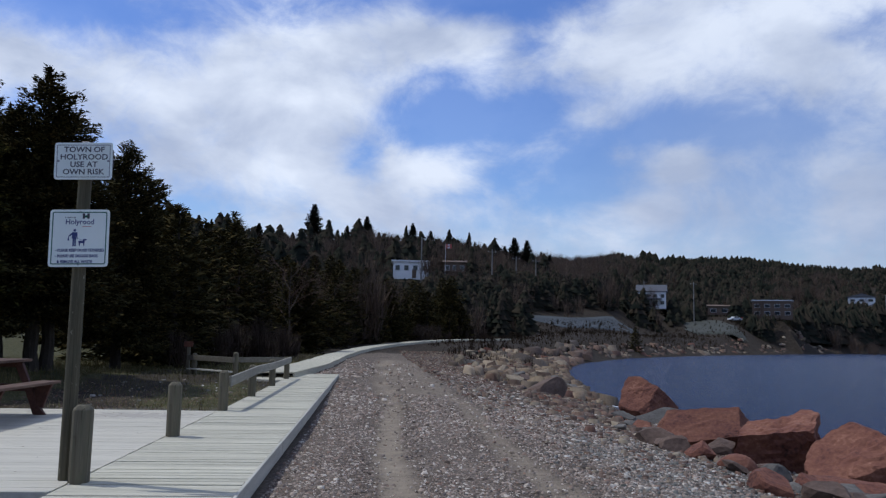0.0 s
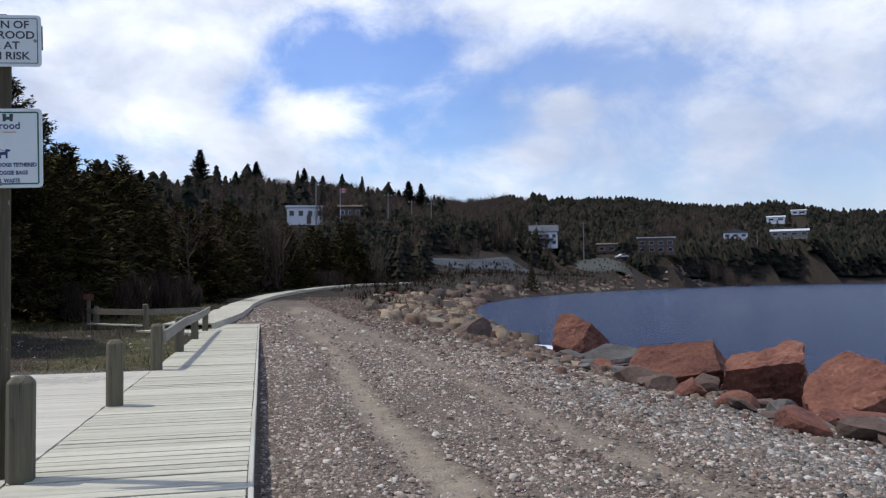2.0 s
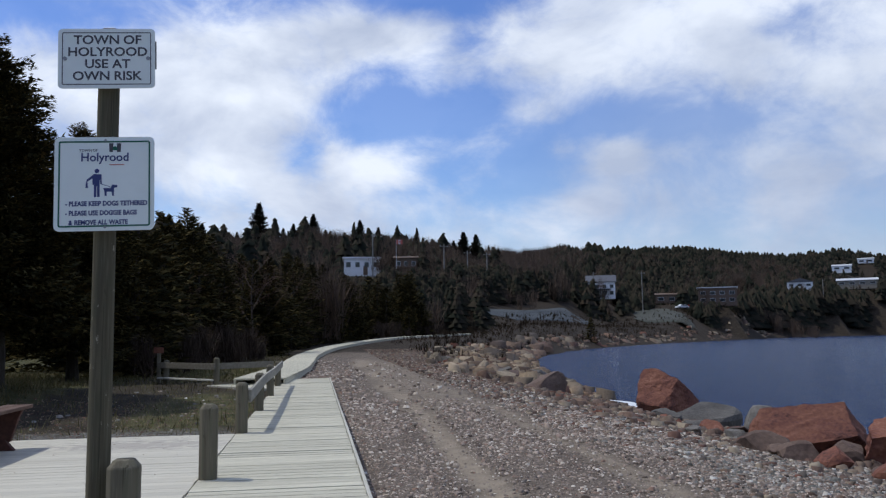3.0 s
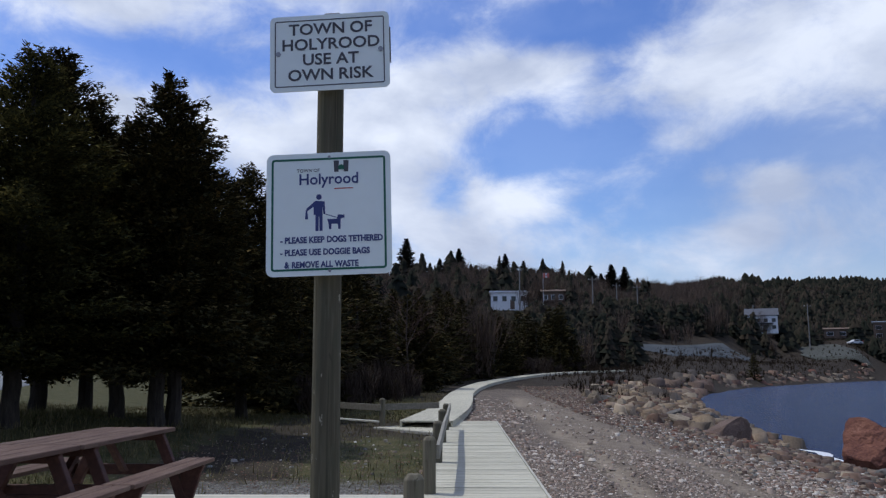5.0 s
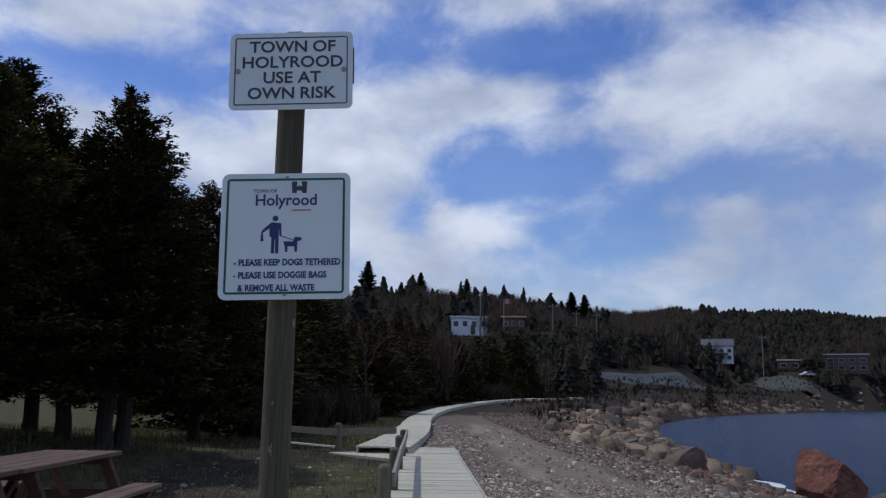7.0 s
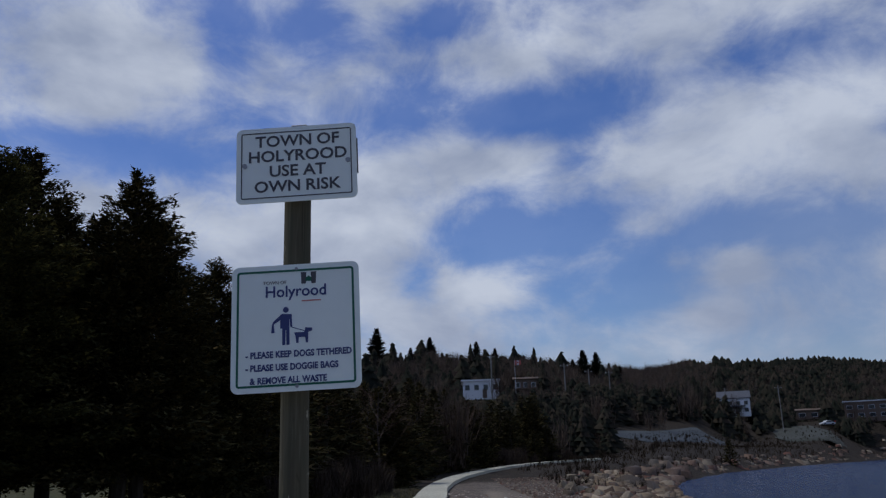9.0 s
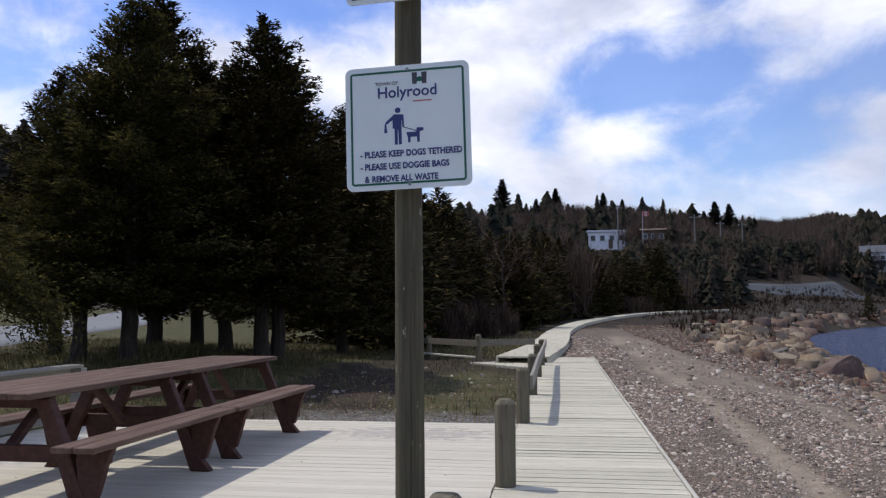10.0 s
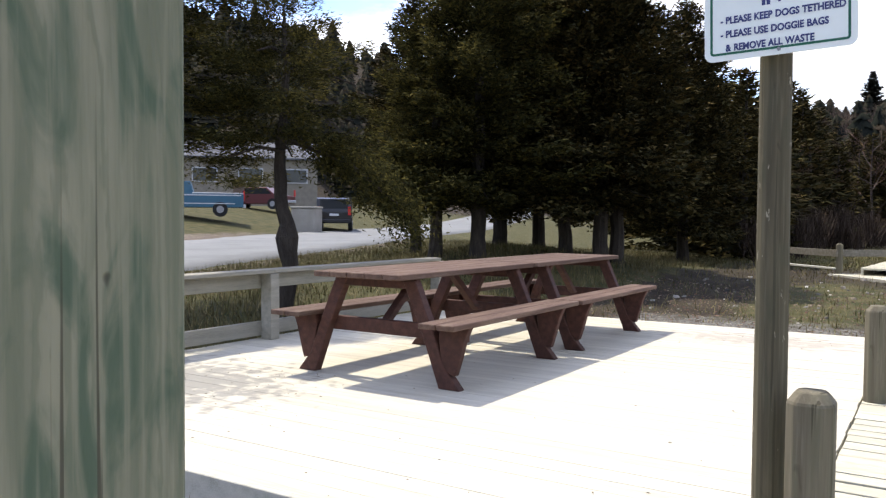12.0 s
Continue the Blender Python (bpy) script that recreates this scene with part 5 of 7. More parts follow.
def trunk_points(h, seed, bend=0.0):
    g = random.Random(seed)
    pts, rad = [], []
    r0 = 0.016 * h + 0.04
    n = 22
    for k in range(n + 1):
        f = max(0.0, (k - 1) / (n - 1))
        z = 0.10 + f * (h * 0.95 - 0.10) if k else -0.2
        pts.append((bend * math.sin(z * 2.6 - 0.3) * math.exp(-z * 0.35) + 0.015 * math.sin(k * 1.7 + seed), 0.015 * math.sin(k * 2.3 + seed * 2), z))
        knob = 1 + 0.45 * bend / 0.1 * math.exp(-((z - 0.95) / 0.14) ** 2)
        rad.append(r0 * (1 - f) ** 0.8 * (1.3 if k == 0 else 1.08 if k == 1 else g.uniform(0.94, 1.06)) * knob + 0.012)
    return pts, rad


def make_spruce(h, r, base, seed, fine, bend=0.0, name="spruce_tree", label="", group="", needles=None):
    e = thing(name, pose(0, 0, 0), label or "dark green spruce tree with drooping limbs and bare lower trunk", "tree", group)
    pts, rad = trunk_points(h, seed, bend)
    part("trunk", tube(pts, rad, 9), M_BARK, e)
    gl = random.Random(seed + 5)
    for k in range(9):
        a, zz, L = gl.uniform(0, 6.28), base * gl.uniform(0.85, 1.4), r * gl.uniform(0.3, 0.6)
        ca, sa = math.cos(a), math.sin(a)
        part("limb", tube([(0, 0, zz), (ca * L * 0.5, sa * L * 0.5, zz + 0.02), (ca * L, sa * L, zz - 0.14 * L)], (0.03, 0.02, 0.008), 5), M_BARK, e)
    V, F = spruce_arrays(h, r, base, seed, *fine)
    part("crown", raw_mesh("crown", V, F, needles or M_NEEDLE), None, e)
    return e


NEAREST = (0.066, 0.028, 820.0, 0.33, 0.85)
FOLIAGE = [NEAREST, NEAREST, (0.10, 0.045, 420.0, 0.28, 0.75), (0.12, 0.062, 470.0, 0.31, 0.62), (0.14, 0.078, 360.0, 0.31, 0.68)]
MID = (0.42, 0.17, 15.0, 0.25)
NEAR_TREES = [  # x, y, height, crown radius, crown base, bend
    (-6.67, 4.85, 4.1, 1.75, 2.4, 0.13), (-8.34, 4.1, 7.4, 2.4, 2.5, 0.0), (-8.45, 11.2, 5.6, 1.85, 1.35, 0.03), (-7.5, 11.3, 6.9, 2.15, 1.4, 0.0),
    (-9.0, 15.05, 8.6, 2.7, 1.7, 0.0), (-8.15, 15.5, 7.2, 2.4, 1.7, 0.0), (-6.55, 13.45, 6.1, 2.3, 1.5, 0.02), (-5.65, 13.2, 7.2, 2.2, 1.5, 0.0),
    (-5.5, 13.75, 6.7, 1.85, 1.5, 0.0), (-11.9, 15.6, 7.1, 2.2, 1.8, 0.0), (-5.95, 20.5, 7.4, 2.6, 1.2, 0.0)]
for i, (x, y, h, r, b, bend) in enumerate(NEAR_TREES):
    lab = "dark spruce tree with a crooked bare trunk behind the fence" if i == 0 else ""
    # the first four crowns carry the glare-lightened needles, the rest stay dark
    t = make_spruce(h, r, b, 40 + i, FOLIAGE[min(i, 4)], bend, needles=M_NEEDLE_LIT if i < 4 else M_NEEDLE, label=lab, group="" if i == 0 else "row of spruces by the road")
    if i == 0:      # one long limb hangs low over the verge
        gl = np.random.default_rng(3)
        part("limb", tube([(0, 0, 2.25), (0.6, 0.56, 1.95), (1.05, 0.98, 1.45), (1.25, 1.16, 1.05)], (0.035, 0.028, 0.018, 0.008), 6), M_BARK, t)
        f = gl.uniform(0.25, 1.0, 5500)
        cx = np.interp(f, [0, 0.45, 0.8, 1], [0, 0.82, 1.43, 1.7])[:, None] * np.array([[0.733, 0.68, 0]])
        cx[:, 2] = np.interp(f, [0, 0.45, 0.8, 1], [2.25, 1.95, 1.45, 1.05])
        cx += gl.normal(0, 1, (5500, 3)) * np.array([[0.10, 0.10, 0.07]]) + gl.normal(0, 0.13, (60, 3))[gl.integers(0, 60, 5500)]
        dd = gl.normal(0, 1, (5500, 3)) + np.array([[0.7, 0.65, -0.5]])
        dd /= np.linalg.norm(dd, axis=1)[:, None]
        ss = np.cross(dd, gl.normal(0, 1, (5500, 3)))
        ss *= 0.012 / np.linalg.norm(ss, axis=1)[:, None]
        LV = np.stack([cx - ss, cx + dd * 0.065, cx + ss], 1).reshape(-1, 3)
        part("hanging_spray", raw_mesh("hanging_spray", LV, np.arange(len(LV)).reshape(-1, 3), M_NEEDLE_LIT), None, t)
    t.matrix_world = pose(x, y, ground_z(x, y), 0, 0, 37 * i)

# dense spruces with limbs to the ground, along the far side of the boardwalk
protos = []
for i, (h, r) in enumerate(((6.6, 1.9), (5.4, 1.7), (7.6, 2.0), (4.2, 1.5), (8.6, 2.2))):
    p = make_spruce(h, r, 0.25, 90 + i, MID, label="dense dark green spruce with limbs down to the ground", group="spruces along the boardwalk")
    protos.append((p, h))
spots = []
g = random.Random(21)
spots += [(-4.9, 23.6, 0), (-7.4, 28.0, 4), (-5.4, 25.0, 0), (-6.8, 27.0, 2), (-7.6, 36.0, 4), (-9.5, 37.0, 2), (-4.9, 27.5, 1), (-8.6, 28.5, 4), (-5.4, 31.0, 0), (-7.5, 33.0, 2), (-4.6, 35.5, 1), (-8.5, 33.0, 4), (-6.2, 38.5, 0)]
for k in range(240):
    i = g.randrange(len(P) - 1)
    (ax, ay), (bx, by) = P[i], P[min(i + 1, len(P) - 1)]
    if ay < 34:
        continue
    L = math.hypot(bx - ax, by - ay)
    nx, ny = -(by - ay) / L, (bx - ax) / L
    o = 2.6 + g.random() ** 1.3 * 42
    if road_side(ax + nx * o, ay + ny * o) > -4 or -27.5 < math.degrees(math.atan2(ax + nx * o - 0.33, ay + ny * o + 2.63)) < -16.5:
        continue
    spots.append((ax + nx * o, ay + ny * o, g.choice((0, 1, 2, 2, 3, 4)) if o > 5 else g.choice((1, 3, 3, 0))))
used = set()
for x, y, k in spots:
    p, h = protos[k]
    m = Matrix.Translation((x, y, ground_z(x, y) - 0.05)) @ Euler((0, 0, g.uniform(0, 6.28))).to_matrix().to_4x4()
    sc = g.uniform(0.85, 1.2)
    # none stands out above the skyline of the wood's edge
    away, way = math.hypot(x - 1.5, y + 5.0), math.degrees(math.atan2(x - 1.5, y + 5.0))
    sc = min(sc, (1.0 + away * math.tan(radians(float(np.interp(way, [-18, -13.5, -11.5, -9.6, -8.6, -7.2, -4, 4, 10], [13, 10.6, 8.4, 8.6, 8.6, 6.8, 6.3, 5.0, 4.0]))))) / h)
    if k not in used:
        used.add(k)
        p.matrix_world = m
        p.scale = (sc, sc, sc)
    else:
        copy_thing(p, m).scale = (sc * 1.05, sc * 1.05, sc * g.uniform(0.9, 1.0))

# the woods on the hills, past counting
def woods_template(seed, levels=9, pts=9):
    gg = np.random.default_rng(seed)
    V, F = [], []
    for k in range(levels):
        f = k / levels
        zt = min(1.0, f + 2.3 / levels)
        R = 0.235 * (1 - f) ** 0.85 + 0.02
        b = len(V)
        V.append((gg.normal(0, 0.008), gg.normal(0, 0.008), zt))
        a0 = gg.uniform(0, 6.28)
        for j in range(pts):
            rr = R * (1.25 if j % 2 else 0.5) * gg.uniform(0.75, 1.15)
            V.append((rr * math.cos(a0 + 6.283 * j / pts), rr * math.sin(a0 + 6.283 * j / pts), f + 0.02 + gg.uniform(-0.03, 0.03)))
        F += [(b, b + 1 + j, b + 1 + (j + 1) % pts) for j in range(pts)]
    return np.array(V), np.array(F)


def woods():
    gg = np.random.default_rng(77)
    n = 15000
    a = gg.uniform(-75, 62, n)
    dmin, dmax = 125.0, 860.0
    d = dmin * (dmax / dmin) ** gg.uniform(0, 1, n)
    x, y = d * np.sin(np.radians(a)), d * np.cos(np.radians(a))
    s = shore_distance(x, y)
    dens = np.ones(n)
    dens = np.where((a > 15) & (d < 300), 0.95, dens)
    dens = np.where((a > 10) & (a < 20) & (d > 118) & (d < 175), 1.0, dens)
    dens = np.where((a > 21) & (d < 330), 0.5, dens)
    dens = np.where((a > 28) & (d < 480), 0.8, dens)
    top = np.interp(a, RIDGE_AZ, RIDGE_D)
    dens = np.where(d > top * 1.12, 0.25, dens)
    clump = wobble(x * 0.05, y * 0.05)
    dens = dens * np.clip(0.75 + 0.5 * clump, 0.25, 1)
    keep = (gg.uniform(0, 1, n) < dens) & (s > 9) & (road_side(x, y) > 30) | (gg.uniform(0, 1, n) < dens) & (s > 9) & (a > -24)
    keep &= line_distance(x, y, TRACK_LINE) > 9
    keep &= line_distance(x, y, [tuple(RC + ROAD_DIR * t) for t in (-90, 110)]) > 9
    keep &= (line_distance(x, y, LOT_B) > 19) & (line_distance(x, y, LOT_A) > 10) & ~before_lots(x, y)
    for hx, hy, hr in CLEARINGS:
        # an open strip in front of each house keeps it in sight
        hd, ha = math.hypot(hx, hy), math.degrees(math.atan2(hx, hy))
        keep &= ~((np.abs(a - ha) * math.pi / 180 * hd < hr) & (d > hd * (0.8 if ha < 10 else 0.97)) & (d < hd + 12))
    x, y, d, a = x[keep], y[keep], d[keep], a[keep]
    # a darker belt of closely set spruces above the bend of the shore
    ba, bd = gg.uniform(2, 20.3, 420), gg.uniform(126, 170, 420)
    bd = np.where(ba > 11, bd + np.interp(ba, [11, 12.4, 18.6, 20.3], [40, 55, 106, 110]), bd)
    bx_, by_ = bd * np.sin(np.radians(ba)), bd * np.cos(np.radians(ba))
    off_lot = (line_distance(bx_, by_, LOT_A) > 10) & ~before_lots(bx_, by_)
    for hx, hy, hr in CLEARINGS:
        off_lot &= np.hypot(bx_ - hx, by_ - hy) > hr + 3
    ba, bd = ba[off_lot], bd[off_lot]
    belt = len(x)
    x, y = np.concatenate([x, bd * np.sin(np.radians(ba))]), np.concatenate([y, bd * np.cos(np.radians(ba))])
    a = np.concatenate([a, ba])
    z = land(x, y) - 0.2
    hh = gg.uniform(3.5, 8.0, len(x)) * np.where(gg.uniform(0, 1, len(x)) < 0.07, 1.7, 1.0)
    hh = np.where(a > 15, hh * 0.85, hh)
    hh = hh * np.where((a > 19) & (np.hypot(x, y) < 300), 0.7, 1.0)
    hh = hh * np.where((a > 9) & (np.hypot(x, y) > 330), 0.6, 1.0)
    hh[belt:] = gg.uniform(5.0, 8.5, len(x) - belt)
    # young growth before the two houses above the trees
    dd = np.hypot(x, y)
    for a0, a1, dm, lim in ((1.0, 2.3, 190, 5.0), (2.3, 4.9, 190, 4.5), (4.9, 7.8, 208, 5.25)):
        low = (a > a0) & (a < a1) & (dd < dm)
        hh = np.where(low, np.minimum(hh, np.maximum(dd * math.tan(radians(lim)) * gg.uniform(0.86, 1.0, len(x)) + 1.05 - z, 0.8)), hh)
    T = [woods_template(i) for i in range(4)]
    VV, FF, off = [], [], 0
    for i in range(len(x)):
        V, F = T[i % 4]
        c, sn = math.cos(i * 1.7), math.sin(i * 1.7)
        w = hh[i] * (0.9 + 0.9 * ((i * 7919) % 100) / 100)
        VV.append(np.stack([x[i] + (V[:, 0] * c - V[:, 1] * sn) * w, y[i] + (V[:, 0] * sn + V[:, 1] * c) * w, z[i] + V[:, 2] * hh[i]], 1))
        FF.append(F + off)
        off += len(V)
    # smaller, farther trees on the upper slopes
    V, F = woods_template(9, 4, 7)
    na, nd = gg.uniform(7, 55, 9000), gg.uniform(250, 800, 9000)
    nx, ny = nd * np.sin(np.radians(na)), nd * np.cos(np.radians(na))
    ok = shore_distance(nx, ny) > 25
    for hx, hy, hr in CLEARINGS:
        hd, ha = math.hypot(hx, hy), math.degrees(math.atan2(hx, hy))
        ok &= ~((np.abs(na - ha) * math.pi / 180 * hd < hr) & (nd > hd * 0.85) & (nd < hd + 12))
    nx, ny = nx[ok], ny[ok]
    nz = land(nx, ny) - 0.2
    nh = gg.uniform(3.5, 6.5, len(nx))
    FV = np.stack([nx[:, None] + V[None, :, 0] * nh[:, None] * 1.7, ny[:, None] + V[None, :, 1] * nh[:, None] * 1.7, nz[:, None] + V[None, :, 2] * nh[:, None]], 2)
    VV.append(FV.reshape(-1, 3))
    FF.append((F[None] + (off + np.arange(len(nx)) * len(V))[:, None, None]).reshape(-1, 3))
    off += len(nx) * len(V)
    # young spruces and scrub between the far shore and the houses
    # most of them on the steep bank that rises straight from the far water
    ca, cd = gg.uniform(26.3, 44, 60000), gg.uniform(230, 540, 60000)
    cs = shore_distance(cd * np.sin(np.radians(ca)), cd * np.cos(np.radians(ca)))
    pick = np.flatnonzero((cs > 7) & (cs < 60))[:5200]
    ya = np.concatenate([gg.uniform(19.5, 44, 5200), ca[pick]])
    yd = np.concatenate([gg.uniform(150, 540, 5200), cd[pick]])
    ny_ = len(ya)
    close = np.arange(ny_) >= 5200
    yx, yy = yd * np.sin(np.radians(ya)), yd * np.cos(np.radians(ya))
    ys = shore_distance(yx, yy)
    yz = land(yx, yy) - 0.1
    yh = gg.uniform(1.2, 3.2, ny_) * np.where(gg.uniform(0, 1, ny_) < 0.2, 2.0, 1.0) * (1 + yd / 700)
    ok = (ys > 7) & ~before_lots(yx, yy) & (line_distance(yx, yy, LOT_B) > 18) & (close | (wobble(yx * 0.03, yy * 0.03) > gg.uniform(-1.2, 0.5, ny_)))
    for hx, hy, hr in CLEARINGS:
        hd, ha = math.hypot(hx, hy), math.degrees(math.atan2(hx, hy))
        ok &= ~((np.abs(ya - ha) * math.pi / 180 * hd < hr) & (yd > hd * 0.97) & (yd < hd + 10))
    # a closer growth on the slopes below the houses, low enough to leave them in sight
    low_el = np.interp(ya, [19, 22, 26, 29.5, 31, 33, 37, 40, 44], [2.5, 2.1, 1.9, 2.2, 3.0, 2.9, 3.0, 3.4, 3.2]) * gg.uniform(0.75, 1.06, len(ya))
    yh = np.where(close, np.minimum(yh * 1.9, EYE[2] + np.hypot(yx - EYE[0], yy - EYE[1]) * np.tan(np.radians(low_el)) - yz), yh)
    ok &= yh > 0.8
    yx, yy, yz, yh = yx[ok], yy[ok], yz[ok], yh[ok]
    V, F = woods_template(12, 6, 9)
    YV = np.stack([yx[:, None] + V[None, :, 0] * yh[:, None] * 1.6, yy[:, None] + V[None, :, 1] * yh[:, None] * 1.6, yz[:, None] + V[None, :, 2] * yh[:, None]], 2)
    VV.append(YV.reshape(-1, 3))
    FF.append((F[None] + (off + np.arange(len(yx)) * len(V))[:, None, None]).reshape(-1, 3))
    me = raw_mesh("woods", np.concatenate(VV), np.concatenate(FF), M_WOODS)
    tagged(new("woods", me), "dark spruce woods covering the hills", "woods", kind="stuff")
    return len(x)


def thicket(name, label, spots_, seed, material=None, per=70):
    """Leafless bushes: fans of thin forked twigs."""
    gg = np.random.default_rng(seed)
    VV, FF, off = [], [], 0
    for x, y, h in spots_:
        zb = ground_z(x, y) - 0.05
        n = per
        a, lean = gg.uniform(0, 6.28, n), gg.uniform(0.05, 0.75, n)
        L = h * gg.uniform(0.45, 1.05, n)
        start = gg.uniform(0, 0.55, n) * h
        ra = gg.uniform(0, 0.22, n) * h
        a2 = gg.uniform(0, 6.28, n)
        b0 = np.stack([x + ra * np.cos(a2), y + ra * np.sin(a2), zb + start], 1)
        d = np.stack([np.sin(lean) * np.cos(a), np.sin(lean) * np.sin(a), np.cos(lean)], 1)
        L = np.minimum(L, h * 1.05 - start)
        tip = b0 + d * L[:, None]
        sd = np.stack([-np.sin(a), np.cos(a), np.zeros(n)], 1) * (0.006 * h + 0.006)
        V = np.stack([b0 - sd, b0 + sd, tip], 1).reshape(-1, 3)
        VV.append(V)
        FF.append(np.arange(len(V)).reshape(-1, 3) + off)
        off += len(V)
    me = raw_mesh(name, np.concatenate(VV), np.concatenate(FF), material or M_TWIG)
    return tagged(new(name, me), label, "shrubs", kind="stuff")


def bare_tree(x, y, h, seed, label):
    """A leafless tree: trunk, forking limbs and fine twigs."""
    gg = random.Random(seed)
    e = thing("bare_tree", pose(x, y, ground_z(x, y) - 0.05), label, "tree")
    part("trunk", tube([(0, 0, -0.1), (0.05, 0, h * 0.25), (-0.05, 0.05, h * 0.5), (0.02, 0, h * 0.8)], (0.07, 0.055, 0.035, 0.012), 7), M_TRUNK, e)
    TV, TF = [], []

    def fork(p0, d, L, r, depth):
        p1 = p0 + d * L * 0.5 + Vector((gg.uniform(-0.05, 0.05), gg.uniform(-0.05, 0.05), 0)) * L
        p2 = p1 + (d + Vector((0, 0, 0.12))).normalized() * L * 0.5
        if depth == 0:
            part("limb", tube([p0, p1, p2], (r, r * 0.7, r * 0.4), 5), M_TRUNK, e)
        else:
            s = d.cross(Vector((gg.uniform(-1, 1), gg.uniform(-1, 1), 0.3))).normalized() * r
            b = len(TV)
            TV.extend([p0 - s, p0 + s, p2])
            TF.append((b, b + 1, b + 2))
        if depth < 4:
            for _ in range(3 if depth < 3 else 4):
                q = p0.lerp(p2, gg.uniform(0.35, 1.0))
                nd = (d + Vector((gg.gauss(0, 0.55), gg.gauss(0, 0.55), gg.gauss(0.12, 0.35)))).normalized()
                fork(q, nd, L * gg.uniform(0.45, 0.7), r * 0.62, depth + 1)

    for k in range(9):
        a = k * 2.4 + gg.uniform(-0.4, 0.4)
        zz = h * (0.22 + 0.06 * k)
        fork(Vector((0, 0, zz)), Vector((math.cos(a), math.sin(a), gg.uniform(0.5, 1.1))).normalized(), h * gg.uniform(0.22, 0.36), 0.022, 0)
    part("twig_spray", raw_mesh("twig_spray", np.array([v[:] for v in TV]), np.array(TF), M_TWIG_RED), None, e)
    return e


# ---- rocks ----
def rock_mesh(seed, sx, sy, sz, cuts=9, sub=3, rough=0.035, keep_flat=None, tight=0.62):
    gg = random.Random(seed)
    bm = bmesh.new()
    bmesh.ops.create_icosphere(bm, subdivisions=sub, radius=1.0)
    planes = [(Vector((gg.gauss(0, 1), gg.gauss(0, 1), gg.gauss(0, 1))).normalized(), gg.uniform(tight - 0.12, tight + 0.16)) for _ in range(cuts)]
    planes += [(Vector(nn).normalized(), dd) for nn, dd in (keep_flat or [])]
    for _ in range(2):
        for nn, dd in planes:
            for v in bm.verts:
                k = v.co.dot(nn) - dd
                if k > 0:
                    v.co -= nn * k
    for v in bm.verts:
        q = v.co * 2.3 + Vector((seed * 1.7, seed * 0.3, 0))
        ridge = 1 - 2 * abs(noise.noise(q * 1.7 + Vector((5, 2, 1))))
        layer = math.sin((v.co.z + 0.25 * v.co.x) * 9 + 2 * noise.noise(q))
        v.co += v.co.normalized() * rough * (1.3 * noise.noise(q) + 0.8 * noise.noise(q * 3.1) + 0.5 * noise.noise(q * 7.3) + 0.5 * ridge + 0.3 * layer)
        v.co = Vector((v.co.x * sx, v.co.y * sy, v.co.z * sz))
    return mesh_of(bm, "boulder")


def boulder(x, y, z, rz, me, material, label, group="", tilt=(0, 0), name="boulder"):
    if not me.materials:
        me.materials.append(material)
    ob = new(name, me)
    ob.matrix_world = pose(x, y, z, tilt[0], tilt[1], rz)
    return tagged(ob, label, "rock", group)


RED = "rust-red sandstone boulder at the water's edge"
boulder(10.95, 18.4, -0.60, 20, rock_mesh(1, 1.05, 0.9, 0.85, 5, 5, 0.045, [((0.75, -0.1, 0.7), 0.42), ((-0.6, -0.4, 0.62), 0.5), ((0.1, -1, 0.2), 0.6)]), M_ROCK_RED, "pointed rust-red sandstone boulder at the water's edge", "large boulders")
boulder(7.95, 6.75, -0.32, 0, rock_mesh(2, 1.0, 0.70, 0.66, 0, 5, 0.04, [((-0.36, -0.52, 0.77), 0.24), ((-0.1, -0.8, -0.6), 0.46), ((0.78, -0.5, 0.38), 0.56), ((-0.9, 0.1, 0.4), 0.78), ((0.3, 0.7, 0.6), 0.6)]), M_ROCK_RED, "flat-faced rust-red sandstone boulder", "large boulders")
boulder(8.38, 5.35, -0.37, 0, rock_mesh(3, 0.82, 0.72, 0.68, 3, 5, 0.06, [((-0.30, -0.22, 0.93), 0.50), ((-0.40, -0.84, -0.36), 0.34), ((0.80, -0.55, 0.0), 0.64), ((-0.75, 0.5, 0.2), 0.66)]), M_ROCK_RED, "wedge-shaped rust-red boulder with a shaded face", "large boulders")
boulder(9.0, 3.85, -0.45, 0, rock_mesh(4, 0.95, 0.75, 0.72, 3, 5, 0.045, [((-0.62, -0.35, 0.7), 0.44), ((0.45, -0.2, 0.85), 0.52), ((-0.3, -0.9, -0.3), 0.55)]), M_ROCK_RED, "rounded rust-red sandstone boulder", "large boulders")
boulder(8.05, 2.45, -0.72, -28, rock_mesh(5, 1.25, 0.5, 0.44, 4, 5, 0.045, [((-0.2, -0.35, 0.9), 0.5), ((0, -0.9, -0.35), 0.6)]), M_ROCK_RED, "long low rust-red slab of rock", "large boulders", (0, 8))
boulder(9.6, 0.9, -0.85, 10, rock_mesh(6, 1.0, 0.7, 0.5, 5, 4, 0.03), M_ROCK_RED, RED, "large boulders")
boulder(9.75, 13.6, -0.86, 30, rock_mesh(7, 1.15, 0.6, 0.5, 6, 3, 0.03, [((-0.3, -0.3, 0.9), 0.45)]), M_ROCK_GREY, "dark grey slab of rock by the water", "large boulders")
boulder(10.2, 12.2, -0.8, 70, rock_mesh(8, 0.5, 0.42, 0.52, 6, 3, 0.03), M_ROCK_GREY, "dark grey pointed rock by the water", "large boulders")
